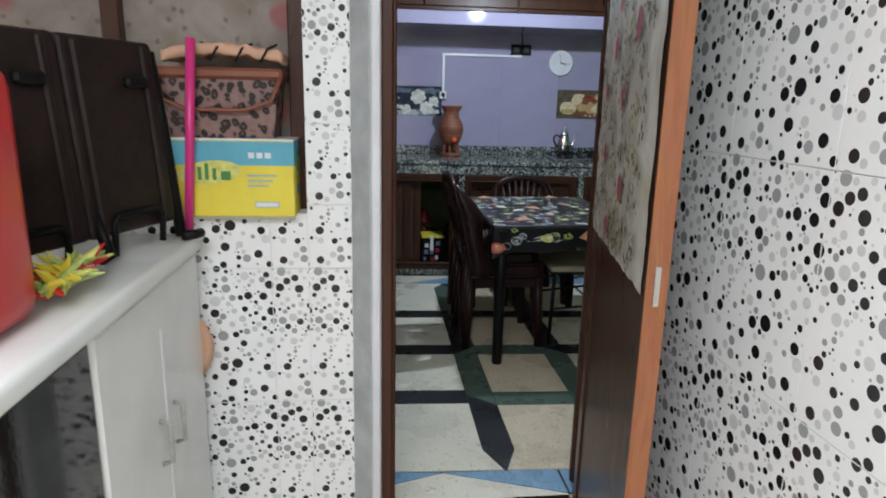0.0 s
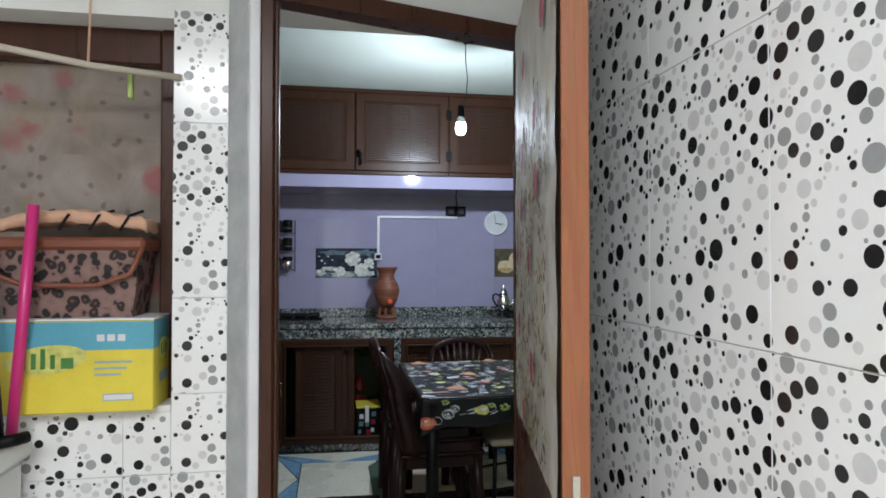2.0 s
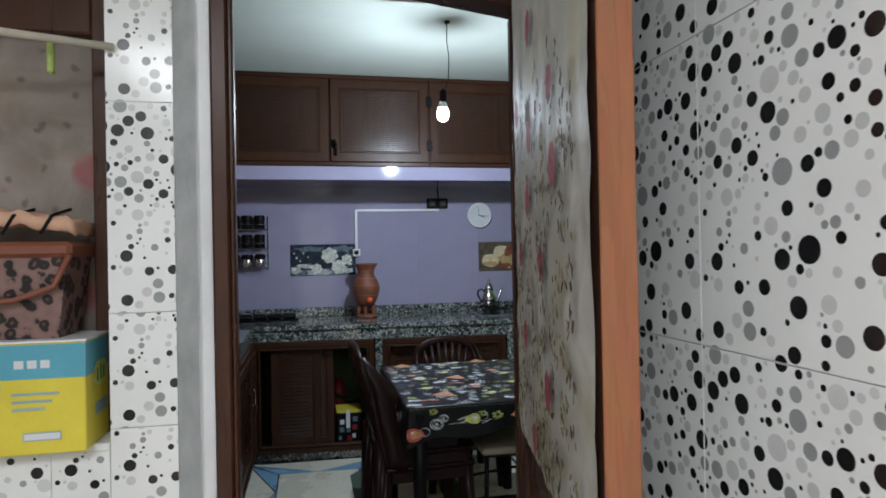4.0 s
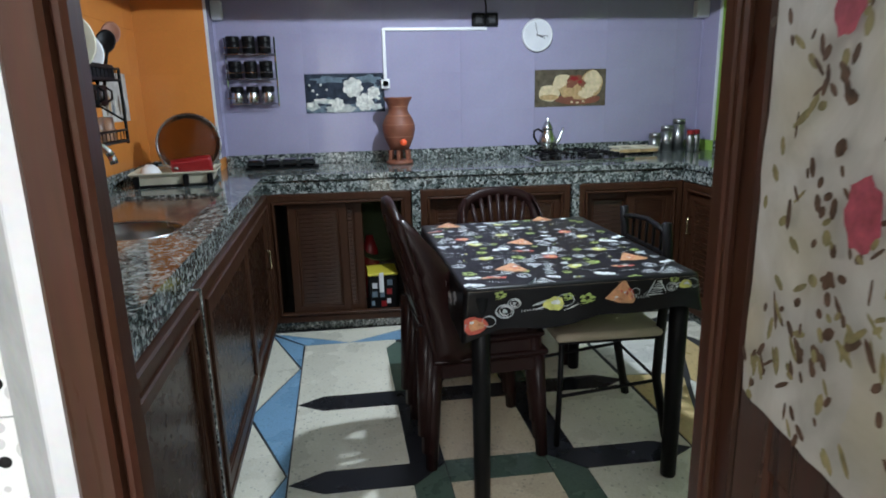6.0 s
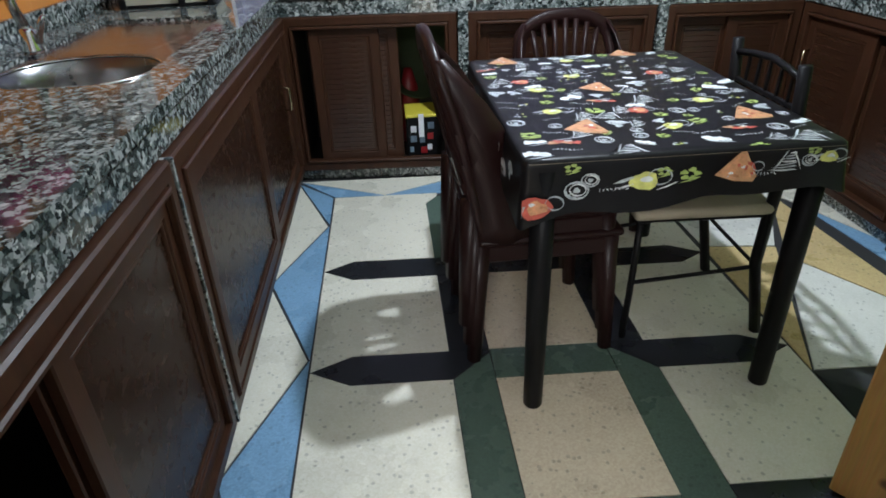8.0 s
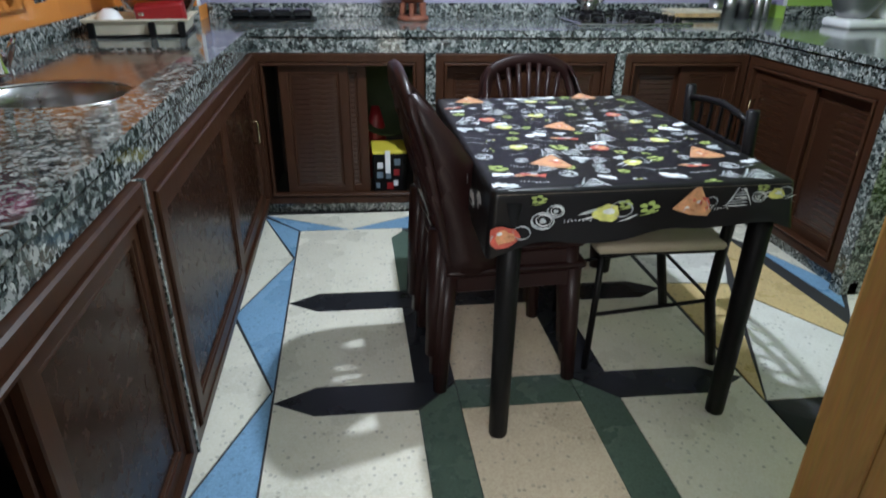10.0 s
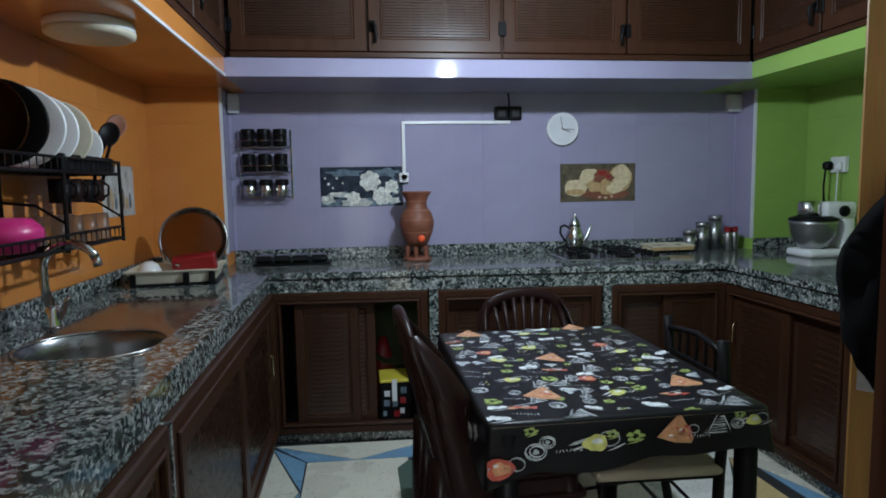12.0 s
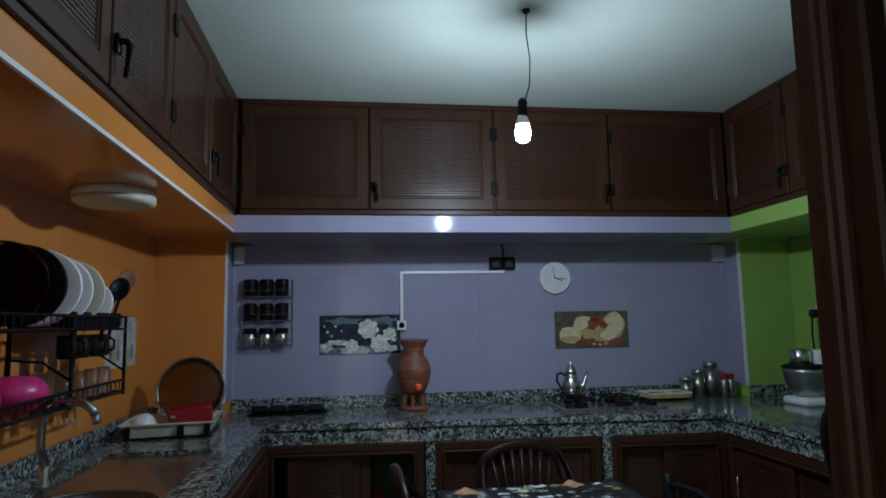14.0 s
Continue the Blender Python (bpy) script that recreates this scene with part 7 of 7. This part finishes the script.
for i in range(60):
    a, e = rr.uniform(0, math.tau), rr.uniform(0.1, 1.2)
    c0 = Vector((-0.13, 1.95 + rr.uniform(-0.07, 0.07), CT + 0.04))
    tip = c0 + Vector((math.cos(a) * math.cos(e), math.sin(a) * math.cos(e) * 1.3, math.sin(e) * 0.6)) * rr.uniform(0.06, 0.105)
    tip.z = max(tip.z, CT + 0.018)
    part("tuft", tube(bmesh.new(), [c0, (c0 + tip) / 2 + Vector((0, 0, 0.006)), tip], [0.012, 0.009, 0.002], 5), (M_YELLOW, M_RED, M_PRINT["yellow"], M_PRINT["green"])[i % 4], du)
st = thing("broom_handle", "bright pink broom handle leaning against the box", "broom", at=(-0.056, 2.478, 0.952))
part("stick", tube(bmesh.new(), [(-0.056, 2.478, CT + 0.012), (-0.02, 2.487, 1.47)], 0.012, 12), M_PINK, st, smooth=True)
pb_ = thing("basin", "peach plastic basin wedged behind the cooker", "basin", at=(-0.03, 2.6, 0.3))
part("rim", turned(lathe(bmesh.new(), 0, 0, [(0.02, 0), (0.11, 0.0), (0.135, 0.02), (0.11, 0.012)], 28), Matrix.Translation((-0.155, 2.535, 0.62)) @ pose(0, 0, 0, 90, 0, 0)), M_PEACH, pb_, smooth=True)

# window beside the door
wn_ = thing("window_1", "brown framed window covered with flowered film beside the door", "window", kind="structure", at=(-0.25, 2.7, WIN_B))
part("window_frame", boxes((WIN_R - 0.05, WIN_R - 0.001, 2.64, 2.72, WIN_B, WIN_T), bevel=0.004), M_FRAME, wn_)
part("window_frame", boxes((WIN_L + 0.001, WIN_L + 0.05, 2.64, 2.72, WIN_B, WIN_T), bevel=0.004), M_FRAME, wn_)
part("window_frame", boxes((WIN_L + 0.05, WIN_R - 0.05, 2.645, 2.715, WIN_T - 0.09, WIN_T - 0.001), bevel=0.004), M_FRAME, wn_)
part("window_frame", boxes((WIN_L + 0.05, WIN_R - 0.05, 2.645, 2.715, WIN_B + 0.001, WIN_B + 0.05), bevel=0.004), M_FRAME, wn_)
part("mullion", boxes((-0.3, -0.25, 2.65, 2.71, WIN_B + 0.05, WIN_T - 0.09), bevel=0.004), M_FRAME, wn_)
bm = bmesh.new()
grid = [[bm.verts.new((WIN_L + 0.04 + (WIN_R - WIN_L - 0.08) * i / 24, 2.685 + 0.006 * noise.noise(Vector((i * 0.6, j * 0.6, 5.0))), WIN_B + 0.03 + (WIN_T - WIN_B - 0.1) * j / 20)) for i in range(25)] for j in range(21)]
for j in range(20):
    for i in range(24):
        bm.faces.new((grid[j][i], grid[j][i + 1], grid[j + 1][i + 1], grid[j + 1][i]))
part("plastic_film", bm, M_FILM_WINDOW, wn_, "film printed with red flowers", smooth=True)
setting("sill", boxes((WIN_L, WIN_R, 2.553, 2.64, WIN_B - 0.012, WIN_B + 0.004), bevel=0.002), M_PLASTER, "white window sill", "sill")

bx = thing("carton", "yellow and blue printed milk carton box on the sill", "box", at=(0.02, 2.58, WIN_B + 0.004))
X0, X1, Y0, Y1, ZZ0, ZZ1 = -0.1, 0.225, 2.507, 2.645, WIN_B + 0.004, 1.212
part("carton_body", boxes((X0, X1, Y0, Y1, ZZ0, ZZ1), bevel=0.002), M_YELLOW, bx)
part("blue_band", boxes((X0 - 0.0008, X1 + 0.0008, Y0 - 0.0008, Y1, 1.145, ZZ1 - 0.003)), M_SKYCARD, bx, "blue upper band")
part("top_flap", boxes((X0 - 0.002, X1 + 0.002, Y0 - 0.002, Y1 + 0.01, ZZ1, ZZ1 + 0.004)), M_WHITE, bx, "white top flap")
bm = bmesh.new()
bm.faces.new([bm.verts.new((0.0 + 0.085 * math.cos(a), Y0 - 0.0014, 1.125 + 0.032 * math.sin(a) + 0.1 * 0.085 * math.cos(a))) for a in [k * math.tau / 24 for k in range(24)]])
part("logo_shape", bm, M_PRINT["yellow"], bx, "yellow rounded logo shape")
for i, (u, w, h) in enumerate(((-0.055, 0.014, 0.042), (-0.03, 0.01, 0.035), (-0.011, 0.01, 0.045), (0.009, 0.01, 0.032), (0.031, 0.026, 0.024))):
    part("logo_bar", boxes((u, u + w, Y0 - 0.0022, Y0 - 0.0016, 1.105, 1.105 + h)), M_GREENPRINT, bx)
for i in range(3):
    part("text_bar", boxes((0.1, 0.18 - 0.012 * i, Y0 - 0.0014, Y0 - 0.0008, 1.115 - 0.014 * i, 1.12 - 0.014 * i)), M_INK, bx)
for i in range(3):
    part("printed_badge", boxes((0.105 + 0.022 * i, 0.121 + 0.022 * i, Y0 - 0.0018, Y0 - 0.0012, 1.165, 1.18)), M_TRIM, bx)
part("printed_panel", boxes((0.118, 0.183, Y0 - 0.0014, Y0 - 0.0008, 1.03, 1.046)), M_INK, bx)
part("printed_panel", boxes((X1 + 0.0008, X1 + 0.0014, Y0 + 0.05, Y0 + 0.12, 1.06, 1.085)), M_INK, bx)
bm = bmesh.new()
bm.faces.new([bm.verts.new((X1 + 0.0014, Y0 + 0.085 + 0.045 * math.cos(a), 1.14 + 0.026 * math.sin(a))) for a in [k * math.tau / 24 for k in range(24)]])
part("logo_shape", bm, M_PRINT["yellow"], bx, "yellow rounded logo shape")
for i in range(3):
    part("logo_bar", boxes((X1 + 0.0015, X1 + 0.0021, Y0 + 0.06 + 0.018 * i, Y0 + 0.068 + 0.018 * i, 1.125, 1.15 + 0.006 * (i % 2))), M_GREENPRINT, bx)
part("printed_panel", boxes((0.1205, 0.1805, Y0 - 0.002, Y0 - 0.0014, 1.0325, 1.0435)), M_TRIM, bx)

bk = thing("storage_basket", "leopard print plastic basket with a rust-orange rim on the carton", "basket", at=(0.03, 2.578, ZZ1 + 0.004))
BZ = ZZ1 + 0.004
bm = bmesh.new()
lo = [(-0.1, 2.538), (0.17, 2.538), (0.17, 2.658), (-0.1, 2.658)]
rings = []
for gr, z in ((0.0, BZ), (0.02, BZ + 0.17), (0.016, BZ + 0.17), (-0.004, BZ + 0.006)):
    rings.append([bm.verts.new((x + (gr if x > 0 else -gr), y + (gr * 0.5 if y > 2.578 else -gr * 0.5), z)) for x, y in lo])
for a, c in zip(rings, rings[1:]):
    for k in range(4):
        bm.faces.new((a[k], a[(k + 1) % 4], c[(k + 1) % 4], c[k]))
bm.faces.new(rings[0]), bm.faces.new(rings[-1])
part("basket_body", bm, M_LEOPARD, bk)
part("rim", boxes((-0.13, 0.2, 2.518, 2.678, BZ + 0.155, BZ + 0.185), bevel=0.008), M_RUST, bk, "rust-orange rim")
part("handle", tube(bmesh.new(), [(-0.125, 2.523, BZ + 0.16), (-0.11, 2.516, BZ + 0.1), (-0.05, 2.514, BZ + 0.075), (0.1, 2.514, BZ + 0.075), (0.17, 2.516, BZ + 0.1), (0.195, 2.523, BZ + 0.16)], 0.006, 8), M_RUST, bk, "rust-orange hoop handle", smooth=True)
fc = thing("folded_cloth", "folded peach cloth with dark stripes lying on the basket", "cloth", at=(0.05, 2.578, BZ + 0.186))
bm = bmesh.new()
grid = [[bm.verts.new((-0.11 + 0.31 * i / 30, 2.528 + 0.12 * j / 8, BZ + 0.2 + 0.02 * math.sin(i / 30 * 3.1) + 0.012 * noise.noise(Vector((i * 0.4, j * 0.5, 2))))) for i in range(31)] for j in range(9)]
for j in range(8):
    for i in range(30):
        bm.faces.new((grid[j][i], grid[j][i + 1], grid[j + 1][i + 1], grid[j + 1][i]))
ext = bmesh.ops.extrude_face_region(bm, geom=list(bm.faces))
bmesh.ops.translate(bm, verts=[v for v in ext["geom"] if isinstance(v, bmesh.types.BMVert)], vec=(0, 0, 0.025))
part("cloth", bm, M_PEACH, fc, smooth=True)
for i in range(4):
    x = -0.05 + 0.065 * i
    part("stripe", tube(bmesh.new(), [(x, 2.526, BZ + 0.2), (x + 0.02, 2.525, BZ + 0.235), (x + 0.035, 2.578, BZ + 0.25)], 0.0035, 5), M_BLACK, fc)

ln = thing("clothes_line", "beige cord strung across the window", "cord", at=(0.3, 2.58, 1.8))
part("cord", tube(bmesh.new(), [(-1.17, 1.9, 2.02), (-0.6, 2.2, 1.88), (-0.15, 2.42, 1.81), (0.1, 2.49, 1.785), (0.27, 2.552, 1.785)], 0.008, 8), M_CORD, ln, smooth=True)
part("cord", tube(bmesh.new(), [(0.075, 2.54, 2.42), (0.077, 2.54, 2.1), (0.07, 2.535, 1.79)], 0.003, 6), M_PEACH, ln, "thin hanging string")
part("peg", box(bmesh.new(), 0.15, 0.162, 2.55, 2.566, 1.73, 1.8, bevel=0.003), M_PRINT["green"], ln, "green clothes peg")
